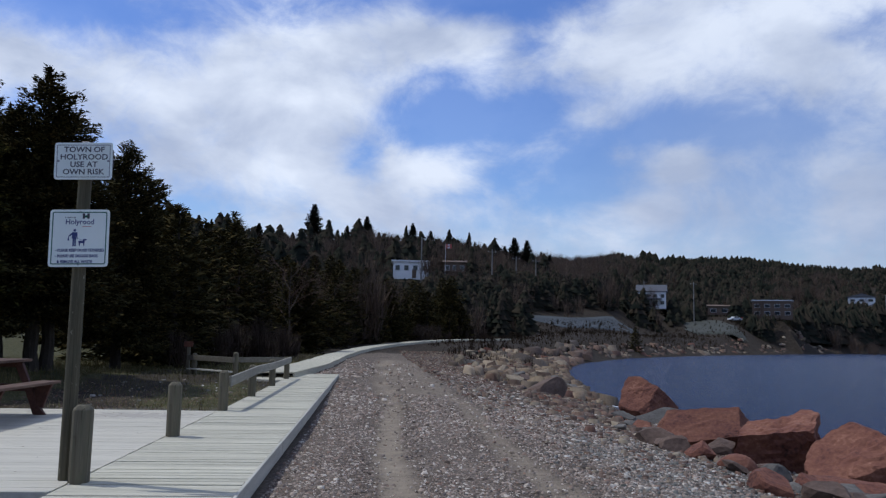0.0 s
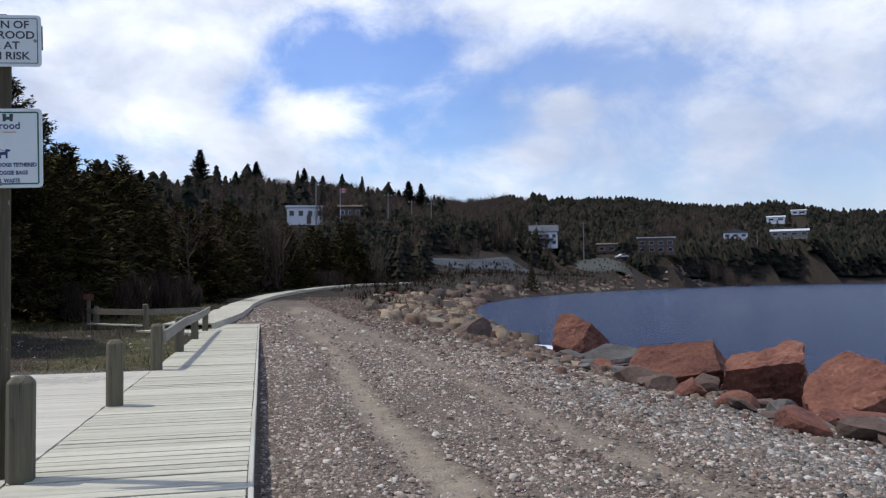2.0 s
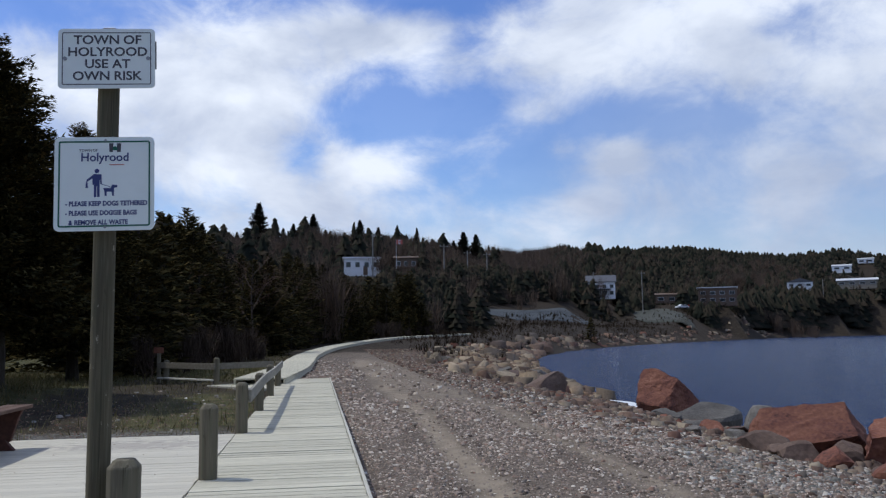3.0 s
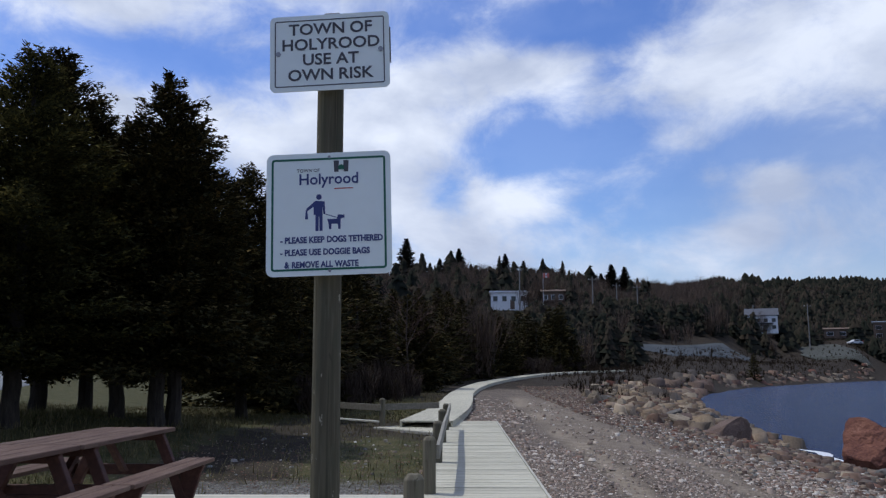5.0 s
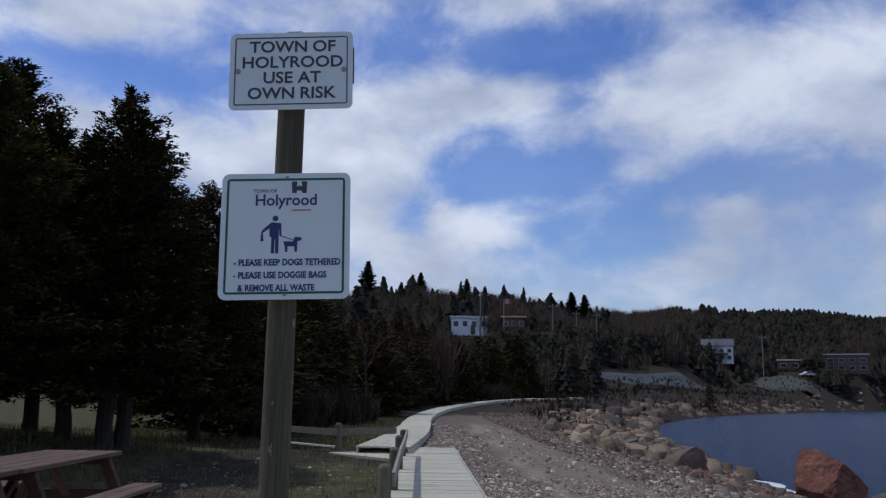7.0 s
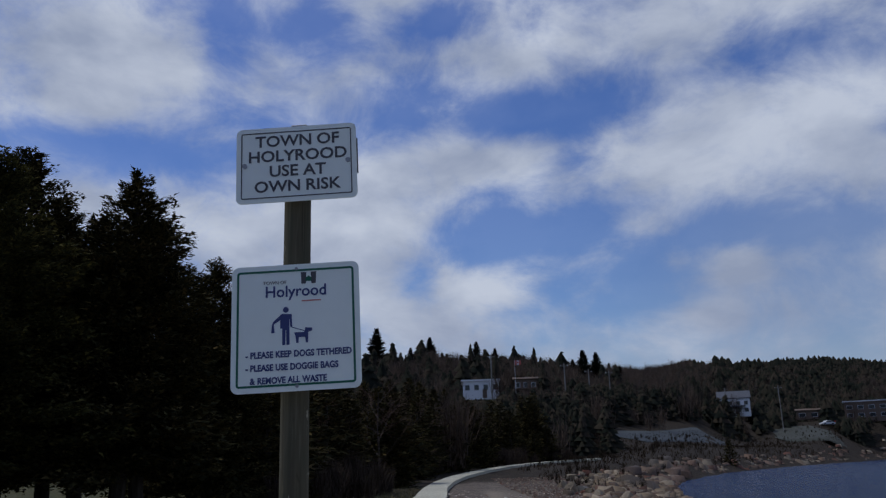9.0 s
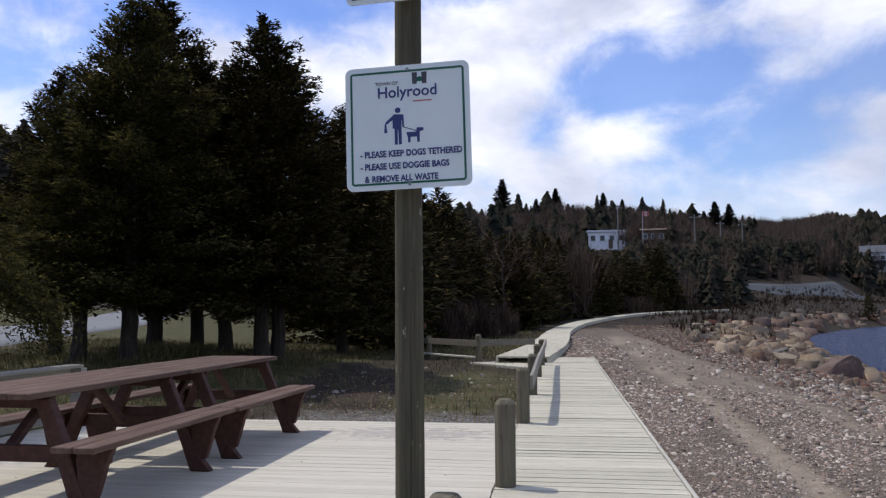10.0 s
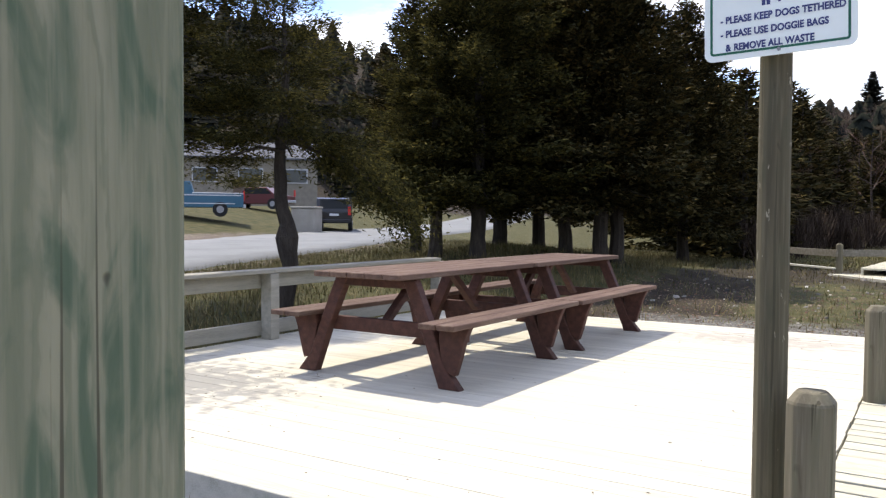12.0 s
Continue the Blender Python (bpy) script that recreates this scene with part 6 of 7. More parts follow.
boulder(8.95, 23.6, -0.62, 15, rock_mesh(9, 0.85, 0.6, 0.5, 6, 3, 0.03), M_ROCK_BROWN, "dark brown boulder at the water's edge", "large boulders")
boulder(7.15, 4.15, -0.50, 15, rock_mesh(10, 0.28, 0.24, 0.2, 6, 3, 0.03), M_ROCK_RED, "small rust-red angular rock", "shore rocks")
boulder(7.3, 3.45, -0.52, 55, rock_mesh(11, 0.27, 0.22, 0.2, 6, 3, 0.03), M_ROCK_GREY, "small blue-grey angular rock", "shore rocks")
boulder(6.75, 6.1, -0.50, 15, rock_mesh(12, 0.42, 0.40, 0.34, 5, 3, 0.03), M_ROCK_BROWN, "round dark brown rock", "shore rocks")
boulder(6.85, 5.45, -0.50, 75, rock_mesh(13, 0.30, 0.34, 0.3, 5, 3, 0.03), M_ROCK_BROWN, "round dark brown rock", "shore rocks")
kinds = []
for k in range(10):
    mt, lab = [(M_ROCK_GREY, "grey shore rock among the riprap"), (M_ROCK_BROWN, "brown shore rock among the riprap"), (M_ROCK_RED, "rust-red shore rock among the riprap"), (M_ROCK_PALE, "pale buff rock of the riprap")][k % 4 if k < 8 else k - 6]
    me = rock_mesh(30 + k, 0.5, g.uniform(0.36, 0.5), g.uniform(0.26, 0.4), 18, 3, 0.02, tight=0.5)
    me.materials.append(mt)
    kinds.append((me, lab))
g = random.Random(9)


def scatter_rock(x, y, size, pick):
    me, lab = kinds[pick]
    ob = new("shore_rock", me)
    s = size
    ob.matrix_world = Matrix.Translation((x, y, ground_z(x, y) + 0.10 * s)) @ Euler((g.uniform(-0.4, 0.4), g.uniform(-0.4, 0.4), g.uniform(0, 6.28))).to_matrix().to_4x4() @ Matrix.Diagonal((s * g.uniform(0.8, 1.3), s, s * g.uniform(0.7, 1.15), 1))
    tagged(ob, lab, "rock", "shore rocks")


for k in range(34):         # broken rocks wedged between the large boulders
    y = g.uniform(1.5, 12.5)
    scatter_rock(7.15 + 0.05 * y + g.gauss(0, 0.4), y, g.choice((0.4, 0.5, 0.65, 0.8)) * g.uniform(0.8, 1.15), g.choice((1, 5, 1, 5, 0, 2, 6)))
for k in range(76):         # rubble on the crest of the beach, by the large boulders
    y = g.uniform(0.2, 32)
    x = 7.2 + 0.06 * max(0, y - 6) + g.gauss(0.25, 0.55) + (0.5 if y < 4 else 0)
    scatter_rock(x, y, g.choice((0.14, 0.18, 0.22, 0.28, 0.4)) * g.uniform(0.7, 1.2) * (1 + 0.02 * y), g.choice((0, 1, 2, 5, 6, 1, 5, 7, 1, 5)))
for k in range(190):        # paler riprap where the shore bends
    y = 27 + 38 * g.random() ** 1.2
    edge = float(np.interp(y, [24, 38, 58, 76], [12, 13, 17, 23]))
    inner = float(np.interp(y, [27, 34, 46, 57, 67], [8.4, 7.2, 7.6, 9.6, 13]))
    x = inner + (edge + 0.2 - inner) * g.random() ** 0.9
    scatter_rock(x, y, g.choice((0.4, 0.6, 0.8, 1.3)) * g.uniform(0.7, 1.2), g.choice((3, 7, 3, 7, 3, 7, 0, 1, 5, 2)))


def stones(name, label, material, n, box_, size, flat, seed, keep=None, lift=0.2, power=1.0):
    """Loose stones lying on the ground, past counting."""
    gg = np.random.default_rng(seed)
    TV = np.array(list(itertools.product((-0.72, 0.72), repeat=3)))
    TF = np.array([(0, 1, 3), (0, 3, 2), (4, 6, 7), (4, 7, 5), (0, 4, 5), (0, 5, 1), (2, 3, 7), (2, 7, 6), (1, 5, 7), (1, 7, 3)])
    x0, x1, y0, y1 = box_
    x = gg.uniform(x0, x1, n)
    y = y0 + (y1 - y0) * gg.uniform(0, 1, n) ** power
    if keep is not None:
        k = keep(x, y, gg)
        x, y = x[k], y[k]
    n = len(x)
    z = land(x, y)
    far = np.clip(np.hypot(x - 1.5, y + 4) / 11.0, 0.8, 1.5)
    s = size[0] * (size[1] / size[0]) ** (gg.uniform(0, 1, n) ** 1.9) * far
    V = np.empty((n, len(TV), 3))
    jit = 1 + gg.normal(0, 0.27, (n, len(TV), 3))
    top = np.where(TV[:, 2] > 0, 0.72, 1.0)[None]
    yaw = gg.uniform(0, 6.28, n)
    ex = gg.uniform(0.8, 1.5, n)
    lx = TV[None, :, 0] * jit[..., 0] * top * (s * ex)[:, None]
    ly = TV[None, :, 1] * jit[..., 1] * top * s[:, None]
    lz = TV[None, :, 2] * jit[..., 2] * (s * flat * gg.uniform(0.6, 1.3, n))[:, None]
    c, sn = np.cos(yaw)[:, None], np.sin(yaw)[:, None]
    V[..., 0] = x[:, None] + lx * c - ly * sn
    V[..., 1] = y[:, None] + lx * sn + ly * c
    V[..., 2] = z[:, None] + lz + (s * lift)[:, None]
    F = TF[None] + (np.arange(n) * len(TV))[:, None, None]
    me = raw_mesh(name, V.reshape(-1, 3), F.reshape(-1, 3), material)
    return tagged(new(name, me), label, "gravel", kind="stuff")


def on_track(x, y, gg):
    t = line_distance(x, y, TRACK_LINE)
    worn = np.exp(-(t / 1.7) ** 4) * sstep(y, 5, 14)      # farther on the track is bare packed dirt
    p = (1.0 - 0.9 * np.clip(rut_depth(x, y) + 0.8 * worn, 0, 1)) * (1 - sstep(y, 20, 44)) * np.clip(0.8 + 0.35 * wobble(x * 1.3, y * 0.8), 0.3, 1)
    return (gg.uniform(0, 1, len(x)) < p) & (shore_distance(x, y) > 0.3) & ((x > 1.34) | (y > 18.9))


stones("gravel", "loose brown and grey gravel of the track", M_PEBBLE, 46000, (0.1, 8.2, -3.8, 44), (0.009, 0.043), 0.55, 1, on_track, power=1.6)
stones("fine_gravel", "close-set small stones of the track", M_PEBBLE, 95000, (1.33, 6.6, -3.6, 13), (0.007, 0.024), 0.5, 31, on_track, power=1.3)
stones("near_gravel", "loose brown gravel where the walk begins", M_PEBBLE, 26000, (1.33, 6.6, -9.0, -3.7), (0.009, 0.03), 0.55, 41, on_track)
stones("near_cobbles", "grey cobbles where the walk begins", M_COBBLE, 14000, (4.3, 9.5, -9.0, -3.0), (0.011, 0.042), 0.65, 42, lambda x, y, gg: gg.uniform(0, 1, len(x)) < sstep(x, 4.2, 5.6))
stones("cobbles", "loose blue-grey beach cobbles", M_COBBLE, 50000, (3.5, 9.5, -3.0, 22), (0.011, 0.042), 0.65, 2, lambda x, y, gg: gg.uniform(0, 1, len(x)) < sstep(x, 4.2, 5.6) * (1 - 0.9 * sstep(y, 3, 9)), power=1.6)
stones("beach_stones", "mixed stones strewn down the beach", M_BEACH, 16000, (4.6, 12.3, 2, 60), (0.012, 0.055), 0.6, 3, lambda x, y, gg: shore_distance(x, y) > 0.2, power=1.3)
stones("rubble", "broken brown rubble along the crest of the beach", M_BEACH, 6000, (5.6, 10.5, 0, 34), (0.025, 0.11), 0.7, 6, lambda x, y, gg: np.abs(x - (7.3 + 0.06 * np.maximum(0, y - 6))) < 1.0 + 0.4 * gg.normal(0, 1, len(x)))
stones("riprap", "small broken buff and brown riprap stones", M_RIPRAP, 5200, (6.5, 23, 26, 72), (0.07, 0.32), 0.75, 12,
       lambda x, y, gg: (shore_distance(x, y) > 0.1) & (shore_distance(x, y) < 5.2 + gg.normal(0, 0.8, len(x))), lift=0.3)
stones("bank_stones", "brown and grey rocks along the far shore bank", M_BEACH, 14000, (13, 190, 55, 290), (0.2, 0.75), 0.6, 5, lambda x, y, gg: (shore_distance(x, y) > 0.2) & (shore_distance(x, y) < 4.5))
stones("shoulder_gravel", "sparse gravel in the bare ground behind the platform", M_BEACH, 3500, (-4.6, -0.1, 6.2, 13), (0.006, 0.018), 0.6, 4, power=1.5)


def blades(name, label, material, n, keep, box_, h, seed, wide=0.007):
    gg = np.random.default_rng(seed)
    x0, x1, y0, y1 = box_
    x, y = gg.uniform(x0, x1, n), gg.uniform(y0, y1, n)
    k = keep(x, y, gg)
    x, y = x[k], y[k]
    n = len(x)
    z = land(x, y) - 0.01
    a, lean = gg.uniform(0, 6.28, n), gg.uniform(0.1, 1.0, n)
    L = h * gg.uniform(0.4, 1.2, n)
    b0 = np.stack([x, y, z], 1)
    d = np.stack([np.sin(lean) * np.cos(a), np.sin(lean) * np.sin(a), np.cos(lean)], 1)
    sd = np.stack([-np.sin(a), np.cos(a), np.zeros(n)], 1) * wide
    V = np.stack([b0 - sd, b0 + sd, b0 + d * L[:, None]], 1).reshape(-1, 3)
    me = raw_mesh(name, V, np.arange(len(V)).reshape(-1, 3), material)
    return tagged(new(name, me), label, "grass", kind="stuff")


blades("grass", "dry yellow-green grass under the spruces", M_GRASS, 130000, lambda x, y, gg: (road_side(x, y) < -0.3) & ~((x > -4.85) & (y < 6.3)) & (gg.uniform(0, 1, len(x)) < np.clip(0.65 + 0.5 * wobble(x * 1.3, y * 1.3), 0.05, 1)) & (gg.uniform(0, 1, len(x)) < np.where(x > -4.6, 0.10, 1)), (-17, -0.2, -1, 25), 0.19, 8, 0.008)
blades("turf", "short sparse grass in the dirt behind the platform", M_GRASS, 2600, lambda x, y, gg: (gg.uniform(0, 1, len(x)) < np.clip(0.2 + 0.9 * wobble(x * 0.9, y * 0.9), 0, 1)) & ~((x > -1.8) & (y > 16.4)), (-4.6, -0.15, 6.4, 19), 0.05, 11, 0.006)
blades("straw", "flattened straw-coloured grass behind the platform", M_STRAW_SUNLIT, 5000, lambda x, y, gg: gg.uniform(0, 1, len(x)) < np.exp(-(((x + 1.2) / 1.35) ** 2 + ((y - 11.2) / 3.8) ** 2) ** 2) * np.clip(0.45 + 0.8 * wobble(x * 1.7, y * 1.4), 0, 1), (-3.2, -0.08, 6.8, 15.6), 0.07, 17, 0.008)
stones("pale_stones", "pale stones lying in the dry grass", M_COBBLE, 70, (-3.6, -0.2, 7.0, 15.5), (0.015, 0.05), 0.6, 21)
# sunlight on this turf and the bank grass is put into the colour
blades("verge_turf", "short sunlit grass beside the boardwalk bend", M_STRAW_SUNLIT, 12000, lambda x, y, gg: gg.uniform(0, 1, len(x)) < np.exp(-(((x + 2.2) / 1.7) ** 2 + ((y - 27) / 8.0) ** 2) ** 2), (-4.6, -0.6, 18.5, 36), 0.10, 19, 0.014)
blades("bank_grass", "sunlit yellow-green grass on the bank below the road", M_STRAW_SUNLIT, 26000, lambda x, y, gg: (road_side(x, y) < -0.3) & ~((x > -5.05) & (y < 6.3)) & (x < -4.4 - 0.25 * np.maximum(0, y - 6)) & (gg.uniform(0, 1, len(x)) < np.clip(0.45 + 0.8 * wobble(x * 1.1, y * 1.1), 0.02, 1)), (-14, -4.4, -1, 18), 0.13, 23, 0.009)
blades("platform_grass", "tufts of green grass below the platform edge", M_GRASS, 2600, lambda x, y, gg: gg.uniform(0, 1, len(x)) < np.clip(0.3 + 1.2 * wobble(x * 2.1, y * 2.1), 0, 1), (-4.7, -0.35, -0.95, -0.42), 0.17, 13, 0.006)
blades("bank_brush", "low brown leafless brush covering the shore bank", M_BRUSH, 110000, lambda x, y, gg: (shore_distance(x, y) > 2.5) & (shore_distance(x, y) < 26) & (line_distance(x, y, TRACK_LINE) > np.where(y > 55, 1.2, 3.2)) & (line_distance(x, y, WALK_LINE) > 1.5) & (gg.uniform(0, 1, len(x)) < np.clip(0.6 + 0.6 * wobble(x * 0.3, y * 0.3), 0.1, 1)), (8, 170, 42, 270), 0.6, 10, 0.06)
blades("verge_grass", "tufts of dry grass beside the far boardwalk", M_GRASS, 9000, lambda x, y, gg: (line_distance(x, y, WALK_LINE) > 0.8) & (x < -0.3 + 0.02 * y) & (gg.uniform(0, 1, len(x)) < 0.6), (-5, 0.5, 18, 46), 0.16, 9, 0.012)

# ---- houses, poles and parked vehicles in the distance ----
CLEARINGS = []


def bearing(az_, d):
    a = radians(az_)
    return EYE[0] + d * math.sin(a), EYE[1] + d * math.cos(a)


def house(az_, d, width, top_el, wall, roof, label, depth=8.0, storeys=1, gable=1.2, turn=0.0, doors=True, over=0.4, cols=3, clear=True):
    x, y = bearing(az_, d)
    zb = ground_z(x, y) - 0.15
    top = EYE[2] + d * math.tan(radians(top_el))
    h = min(max(top - gable - zb, 2.3 * storeys), 3.4 * storeys + 1.5)
    e = thing("house", pose(x, y, zb, 0, 0, -az_ + turn), label, "house")
    if clear:
        CLEARINGS.append((x, y, width * 0.55))
    part("wall", boxed(width, depth, h), wall, e)
    w2 = width / 2 + over
    if gable > 0.5:
        bm = prism([(-w2, h), (w2, h), (w2, h + 0.15), (0, h + gable), (-w2, h + 0.15)], depth + 2 * over, "y") if turn else prism([(-depth / 2 - over, h), (depth / 2 + over, h), (depth / 2 + over, h + 0.15), (0, h + gable), (-depth / 2 - over, h + 0.15)], width + 2 * over, "x")
    else:
        bm = boxed(width + 2 * over, depth + 2 * over, 0.35, z=h)
    part("roof", bm, roof, e)
    fy = -depth / 2
    for s in range(storeys):
        z0 = h - (storeys - s) * (h / storeys) * 0.78 + 0.1 if storeys > 1 else h - 2.0
        for c in range(cols):
            wx = -width / 2 + width * (c + 0.5) / cols
            win = part("window", boxed(width / cols * 0.55, 0.12, 1.25, x=wx, y=fy - 0.02, z=z0), M_WHITE if wall is not M_WHITE else M_TAN, e)
            part("pane", boxed(width / cols * 0.55 - 0.2, 0.05, 1.05, x=wx, y=fy - 0.09, z=z0 + 0.1), M_GLASS, win)
    if doors:
        part("door", boxed(0.95, 0.12, 2.05, x=width * 0.02 + 0.6, y=fy - 0.03, z=0.25), M_BROWN, e)
    return e


house(3.05, 185, 8.1, 5.5, M_WHITE_LIT, M_WHITE_LIT, "white flat-roofed house above the trees", gable=0.4, cols=4)
house(6.2, 205, 5.6, 5.5, M_BROWN, M_BROWN, "low brown-roofed house among bare trees", gable=1.0)
hb = house(20.0, 268, 9.0, 4.05, M_WHITE_LIT, M_ROOF, "white two-storey house with a grey roof", storeys=2, gable=2.5, cols=4)
part("porch", boxed(6.2, 2.2, 0.25, y=-5.2, z=2.9), M_ROOF, hb)
house(24.4, 288, 7.0, 2.7, M_BROWN, M_BROWN, "small brown shed on the slope", depth=4, gable=0.7, cols=2)
house(27.75, 300, 12.8, 3.0, M_BROWN, M_WHITE, "tan flat-roofed house with a balcony", storeys=2, gable=0.4, cols=4)
house(32.95, 430, 11.5, 3.4, M_WHITE_LIT, M_ROOF, "white house with a gabled front", gable=2.0, turn=0.01, cols=3)
house(36.3, 470, 19.0, 3.3, M_TAN, M_WHITE, "long pale bungalow on the hillside", gable=1.4, cols=4)
house(35.5, 560, 11.0, 4.2, M_WHITE_LIT, M_WHITE, "white house high on the hill", gable=1.2, cols=2)
house(36.9, 620, 10.0, 4.55, M_WHITE_LIT, M_WHITE, "small white house near the ridge", gable=1.0, cols=2)


def utility_pole(az_, d, top_el, arm=True, label="grey wooden utility pole with a cross-arm"):
    x, y = bearing(az_, d)
    zb = ground_z(x, y)
    top = EYE[2] + d * math.tan(radians(top_el))
    h = max(6.0, top - zb)
    e = thing("utility_pole", pose(x, y, zb, 0, 0, -az_ + 20), label, "utility pole", "utility poles")
    part("pole", tube([(0, 0, -0.3), (0, 0, h)], (0.19, 0.13), 8), M_GREYPOLE, e)
    if arm:
        part("cross_arm", boxed(2.2, 0.12, 0.12, z=h - 0.7), M_GREYPOLE, e)
        for s in (-0.9, 0, 0.9):
            part("insulator", tube([(s, 0, h - 0.58), (s, 0, h - 0.38)], (0.06, 0.05), 6), M_WHITE, e)
    else:
        part("bracket", boxed(0.9, 0.1, 0.1, x=0.45, z=h - 0.5), M_GREYPOLE, e)


utility_pole(3.8, 178, 7.3, False, "grey wooden utility pole beside the white house")
utility_pole(8.9, 190, 6.5)
utility_pole(10.6, 215, 6.0)
utility_pole(12.0, 225, 5.85)
utility_pole(22.8, 268, 4.25)
utility_pole(19.5, 258, 4.3, False, "slim grey utility pole beside the house")
utility_pole(34.3, 420, 3.3, False, "slim grey utility pole on the slope")
fx, fy_ = bearing(5.5, 200)
fz = ground_z(fx, fy_)
fh = EYE[2] + 200 * math.tan(radians(6.85)) - fz
fl = thing("flagpole", pose(fx, fy_, fz, 0, 0, -5.8), "flagpole flying a red and white flag", "flag")
part("pole", tube([(0, 0, -0.3), (0, 0, fh)], (0.07, 0.04), 8), M_WHITE, fl)
for k, mt in ((0, M_INK_RED), (1, M_WHITE), (2, M_INK_RED)):
    part("flag_band", boxed(0.5, 0.02, 1.1, x=0.3 + 0.5 * k, z=fh - 1.2), mt, fl)
part("flag_badge", prism(disc(0.8, fh - 0.65, 0.22, 6), 0.03, "y"), M_INK_RED, fl)


def wheel(e, x, y, r):
    w = part("wheel", tube([(x, y - 0.11, r), (x, y + 0.11, r)], (r, r), 16), M_RUBBER, e)
    part("rim", tube([(x, y - 0.125, r), (x, y + 0.125, r)], (r * 0.5, r * 0.5), 12), M_STEEL, w)


def vehicle(m, name, label, paint, profile, half, glass, wheels, tail=None, bumper=None, extra=()):
    e = thing(name, m, label, "vehicle")
    part("body", prism(profile, 2 * half, "y", 0.03), paint, e)
    for k, gpts in enumerate(glass):
        part("window", prism(gpts, 2 * half + 0.02, "y"), M_GLASS, e)
    for x in wheels:
        for s in (-1, 1):
            wheel(e, x, s * (half - 0.1), 0.36)
    if tail is not None:
        for s in (-1, 1):
            part("tail_light", boxed(0.06, 0.16, 0.45, x=tail, y=s * (half - 0.13), z=0.85), M_TAIL, e)
        part("bumper", boxed(0.16, 2 * half - 0.1, 0.2, x=tail, z=0.42, bevel=0.03), bumper or M_SILVER, e)
    for nm, size, at, mt in extra:
        part(nm, boxed(*size, bevel=0.01, x=at[0], y=at[1], z=at[2]), mt, e)
    return e


PICKUP = [(-2.7, 0.45), (2.7, 0.45), (2.72, 1.12), (0.35, 1.16), (0.2, 1.72), (-0.95, 1.74), (-1.35, 1.14), (-2.65, 1.02)]
SUV = [(-2.3, 0.4), (2.3, 0.4), (2.34, 1.0), (2.2, 1.72), (1.9, 1.8), (-0.5, 1.78), (-1.15, 1.12), (-2.25, 1.0)]
CAR = [(-2.2, 0.35), (2.2, 0.35), (2.22, 0.9), (1.5, 0.98), (0.9, 1.45), (-0.5, 1.45), (-1.1, 0.95), (-2.15, 0.8)]


def park(az_, d, yaw):
    x, y = 0.33 + d * math.sin(radians(az_)), -2.63 + d * math.cos(radians(az_))
    return pose(x, y, ground_z(x, y) + 0.02, 0, 0, yaw)


vehicle(park(-49.7, 41.5, 47), "pickup_truck", "old blue pickup truck parked on the grass", M_BLUECAR, PICKUP, 0.95, [[(-1.2, 1.2), (-0.1, 1.2), (-0.1, 1.64), (-0.92, 1.66)]], (-1.7, 1.6), 2.74, None, [("side_trim", (5.2, 1.94, 0.06), (0, 0, 1.02), M_SILVER), ("bed_rail", (2.4, 1.92, 0.05), (1.5, 0, 1.13), M_SILVER), ("lower_trim", (4.6, 1.93, 0.05), (0, 0, 0.62), M_SILVER)])
vehicle(park(-39.6, 46, -52), "sport_utility_vehicle", "black sport utility vehicle with red tail lights", M_BLACKCAR, SUV, 0.95, [[(-0.95, 1.2), (1.95, 1.2), (1.85, 1.66), (-0.5, 1.66)]], (-1.4, 1.4), 2.36, M_BLACKCAR, [("rear_window", (0.05, 1.5, 0.5), (2.29, 0, 1.2), M_GLASS), ("number_plate", (0.03, 0.5, 0.13), (2.37, 0, 0.8), M_SILVER)])
vehicle(park(-44.9, 55, 20), "parked_car", "dark red car parked behind the spruce", M_DARKRED, CAR, 0.88, [[(-0.95, 1.0), (1.3, 1.0), (0.85, 1.38), (-0.45, 1.38)]], (-1.35, 1.35), 2.24)
ub = thing("planter_box", park(-41.6, 42, 20), "weathered beige concrete box beside the road", "concrete box")
part("box_body", boxed(1.25, 1.2, 1.25, bevel=0.04, z=-0.05), M_CONCRETE, ub)
part("box_lid", boxed(1.32, 1.27, 0.1, bevel=0.02, z=1.2), M_CONCRETE, ub)
EYE = (0.33, -2.63, 1.08)
house(-47.0, 74, 15.0, 5.2, M_TAN, M_ROOF, "grey-beige house with white windows across the road", depth=8, gable=1.8, cols=4, clear=False)
EYE = (1.48, -5.27, 1.05)
gx, gy = bearing(25.4, 280)
vehicle(pose(gx, gy, ground_z(gx, gy), 0, 0, 10), "parked_car", "white car parked by the shed", M_WHITE, CAR, 0.88, [[(-0.95, 1.0), (1.3, 1.0), (0.85, 1.38), (-0.45, 1.38)]], (-1.35, 1.35), 2.24)

woods()
bx, by = bearing(19.05, 152)
lone = copy_thing(protos[3][0], pose(bx, by, ground_z(bx, by)))
lone.scale = (0.95, 0.95, 1.05)
tagged(lone, "small lone spruce on the shore bank", "tree")
g2 = random.Random(31)
for x, y, k, sc in ((-8.1, 54.2, 4, 1.2), (-6.6, 55.0, 2, 1.12), (-9.6, 57.0, 4, 1.0)):     # a clump that stands above the wood's edge
    t = copy_thing(protos[k][0], pose(x, y, ground_z(x, y) - 0.05, 0, 0, 60 * k))
    t.scale = (sc * 1.15, sc * 1.15, sc)
tw = []
for k in range(170):
    i = g2.randrange(len(P) - 1)
    ax, ay = P[i]
    if ay < 26:
        continue
    tw.append((ax - g2.uniform(2.2, 9) * (1 if ay < 80 else 0.2), ay + g2.uniform(0, 8), g2.uniform(0.6, 2.3)))
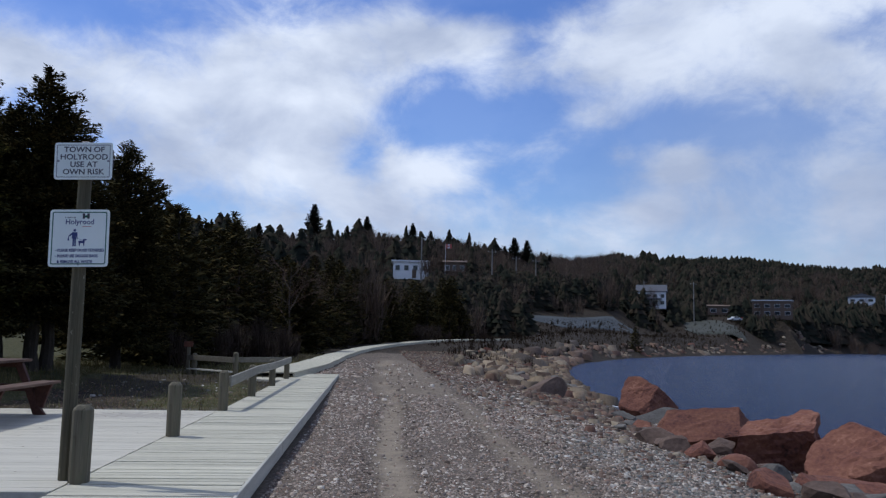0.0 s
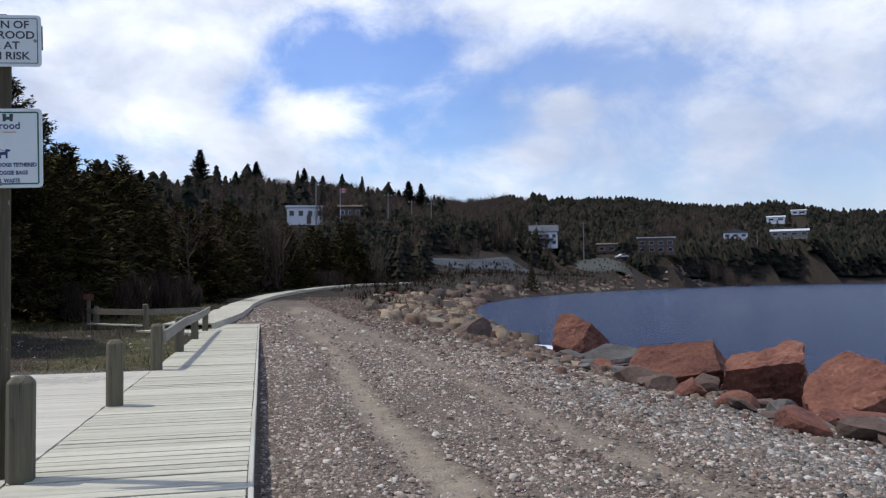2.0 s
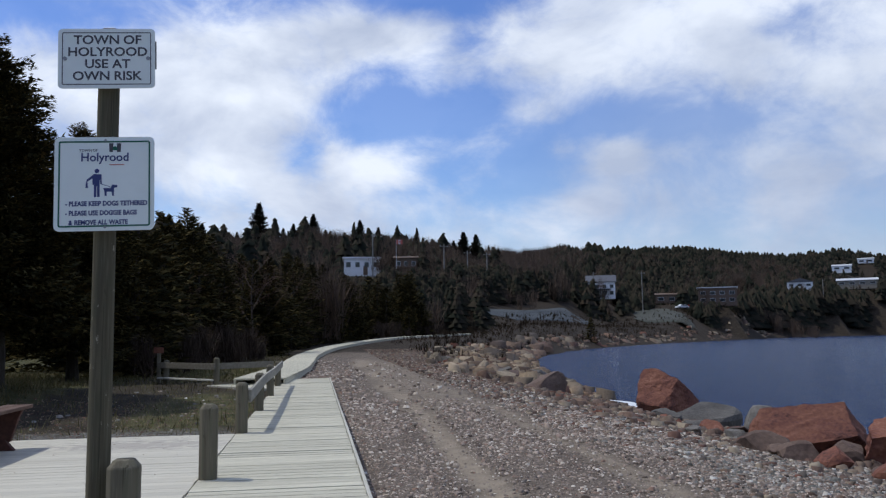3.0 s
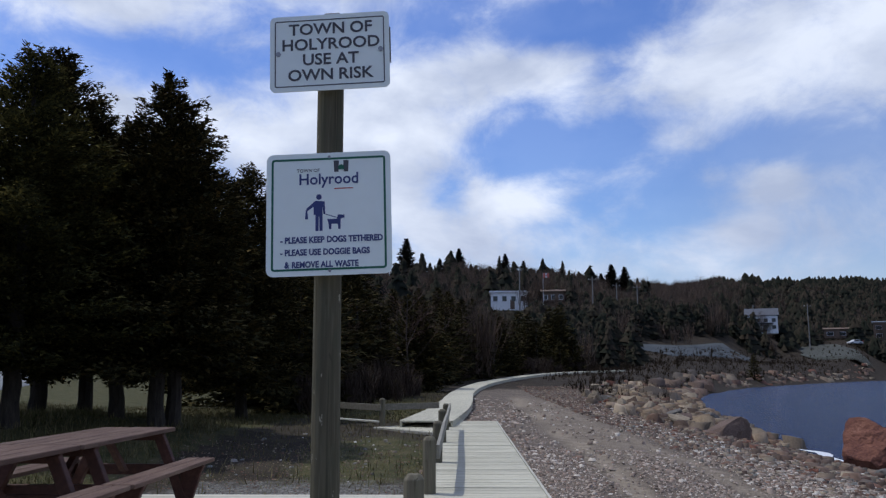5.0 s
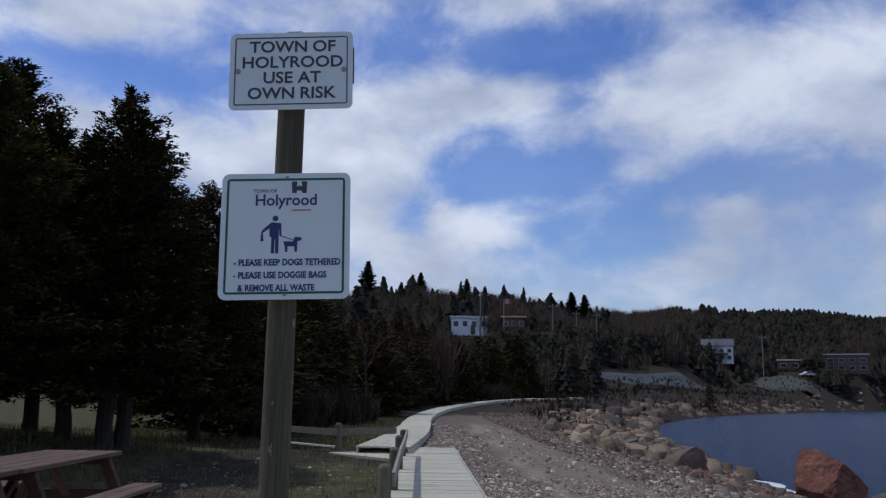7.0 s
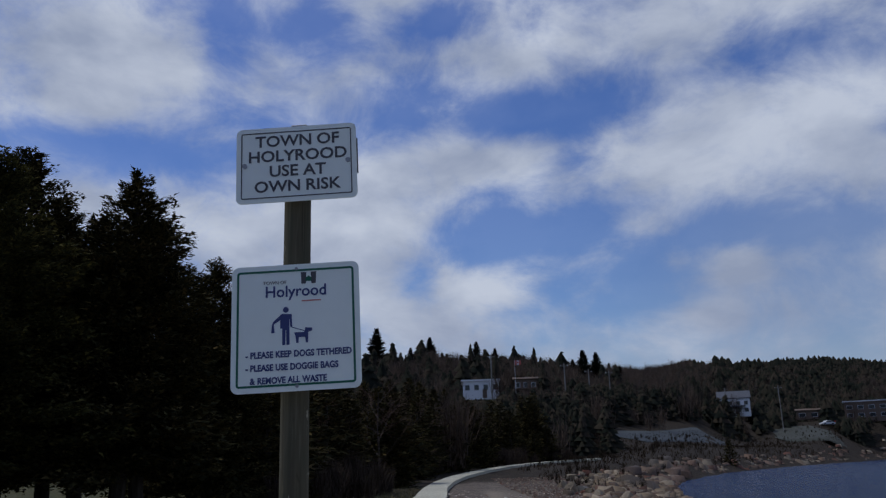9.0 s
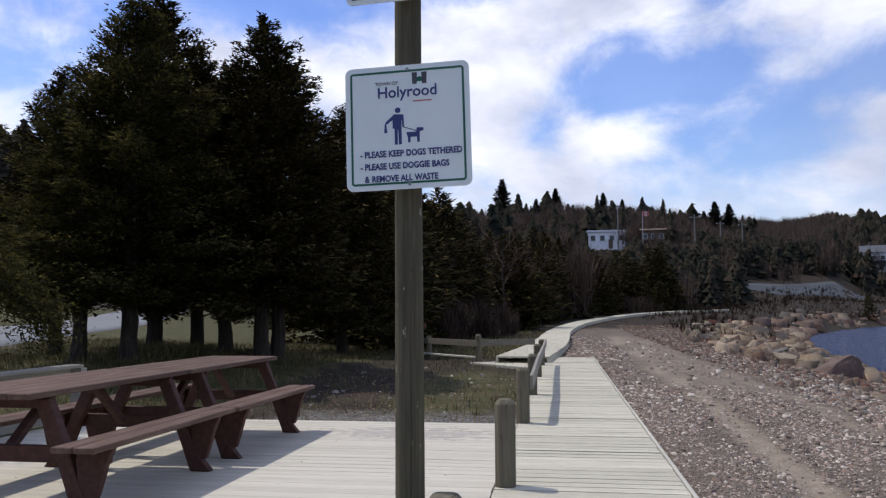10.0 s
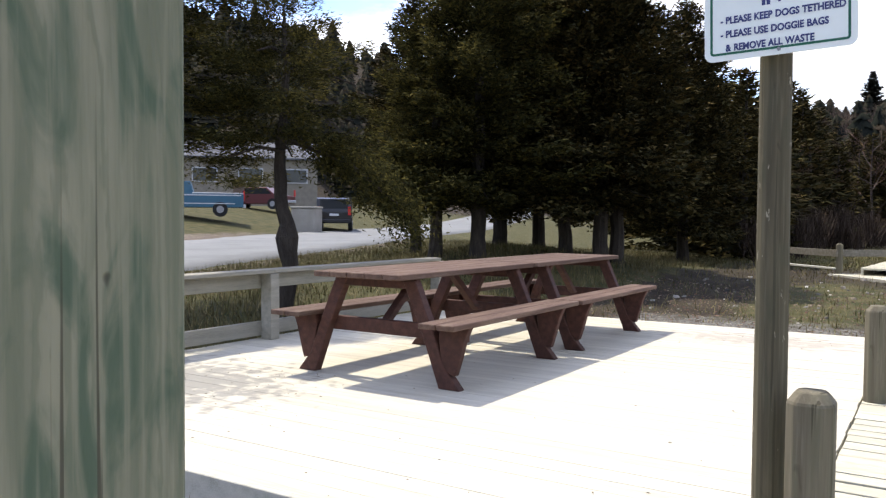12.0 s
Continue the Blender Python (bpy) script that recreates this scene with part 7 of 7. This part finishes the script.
tw += [(-3.4, 24.5, 1.6), (-4.2, 21.5, 1.4), (-3.2, 27.5, 1.8)]
edge_tw = []
for k in range(150):
    d, a = g2.uniform(72, 150), g2.uniform(-10, 7)
    lim = float(np.interp(a, [-11, -8, -4, 4, 7], [7.6, 6.6, 5.6, 4.0, 3.8]))
    x, y = bearing(a, d)
    h = min(g2.uniform(4.0, 7.5), EYE[2] + d * math.tan(radians(lim)) - ground_z(x, y))
    if line_distance(np.array([x]), np.array([y]), WALK_LINE)[0] > 2.0 and x < 0.05 * d and h > 1.5:
        edge_tw.append((x, y, h))
thicket("edge_bare_trees", "leafless brown trees among the spruces", edge_tw, 14, M_FAR_TWIG, per=240)
thicket("bare_bushes", "leafless brown bushes along the edge of the woods", tw, 4, per=150)
bare_tree(-2.7, 43.0, 6.8, 1, "leafless grey-brown tree before the spruces")
bare_tree(-4.6, 39.0, 4.6, 2, "leafless brown tree beside the boardwalk")
bare_tree(-3.6, 47.0, 6.4, 5, "leafless red-brown tree before the dark spruces")
bare_tree(-5.4, 34.0, 4.8, 6, "small leafless tree at the edge of the wood")
bare_tree(-1.2, 58.0, 5.6, 3, "leafless brown tree by the bend")
bare_tree(3.5, 84.0, 6.5, 4, "leafless brown tree by the bend")
far_tw = []
for k in range(900):
    d, a = g2.uniform(110, 520), g2.uniform(-6, 40)
    x, y = d * math.sin(radians(a)), d * math.cos(radians(a))
    if float(shore_distance(np.array([x]), np.array([y]))[0]) > 12 and not bool(before_lots(x, y)):
        far_tw.append((x, y, g2.uniform(3.5, 7.5)))
for k in range(520):      # a stand of leafless trees where the hills part
    d, a = g2.uniform(215, 430), g2.gauss(14.6, 2.2)
    far_tw.append((d * math.sin(radians(a)), d * math.cos(radians(a)), g2.uniform(5.0, 9.0)))
for k in range(420):      # leafless trees among the spruces of the nearer ridge
    d, a = g2.uniform(150, 345), g2.uniform(-9, 12)
    if not (1.0 < a < 4.9 and d < 195):
        far_tw.append((d * math.sin(radians(a)), d * math.cos(radians(a)), g2.uniform(5.0, 9.0)))
for k in range(260):
    d, a = g2.uniform(330, 600), g2.gauss(31.0, 1.6)
    far_tw.append((d * math.sin(radians(a)), d * math.cos(radians(a)), g2.uniform(5.0, 9.0)))
thicket("far_bare_trees", "leafless brown trees and brush on the hillsides", far_tw, 5, M_FAR_TWIG, per=90)

bank = []
for k in range(4600):
    x, y = g2.uniform(9, 190), g2.uniform(44, 290)
    sd = float(shore_distance(np.array([x]), np.array([y]))[0])
    if 2.0 < sd < 24 and float(line_distance(np.array([x]), np.array([y]), TRACK_LINE)[0]) > 2.0:
        bank.append((x, y, g2.uniform(0.4, 1.3)))
for k in range(5200):
    d, a = g2.uniform(170, 520), g2.uniform(20, 43)
    x, y = d * math.sin(radians(a)), d * math.cos(radians(a))
    sd = float(shore_distance(np.array([x]), np.array([y]))[0])
    if 6.0 < sd < 110 and float(line_distance(np.array([x]), np.array([y]), LOT_B)[0]) > 18 and not bool(before_lots(x, y)):
        bank.append((x, y, g2.uniform(0.8, 2.2)))
thicket("bank_bushes", "low dark leafless bushes along the shore bank", bank, 6, M_BRUSH, per=60)

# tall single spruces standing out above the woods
# M_WOODS, since sunlit M_NEEDLE looks pale here; the shade is in the colour
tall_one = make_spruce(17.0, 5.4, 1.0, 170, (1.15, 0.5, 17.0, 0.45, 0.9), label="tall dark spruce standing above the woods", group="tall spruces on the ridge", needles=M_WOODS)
for k, (a, d, el_) in enumerate(((-4.1, 330, 9.3), (-0.3, 330, 8.6), (3.0, 335, 8.2), (4.3, 340, 7.7), (-1.7, 300, 7.9), (-7.9, 300, 7.8), (10.4, 300, 7.3), (9.7, 310, 6.7), (11.3, 300, 7.1), (7.0, 330, 7.0), (6.0, 330, 7.1), (-2.4, 320, 7.6), (12.9, 330, 6.1))):
    x, y = bearing(a, d)
    z = ground_z(x, y)
    sc = (EYE[2] + d * math.tan(radians(el_)) - z) / 17.0
    m = pose(x, y, z, 0, 0, a * 40)
    t = tall_one
    if k:
        t = copy_thing(tall_one, m)
    t.matrix_world = m @ Matrix.Diagonal((sc, sc, sc, 1))
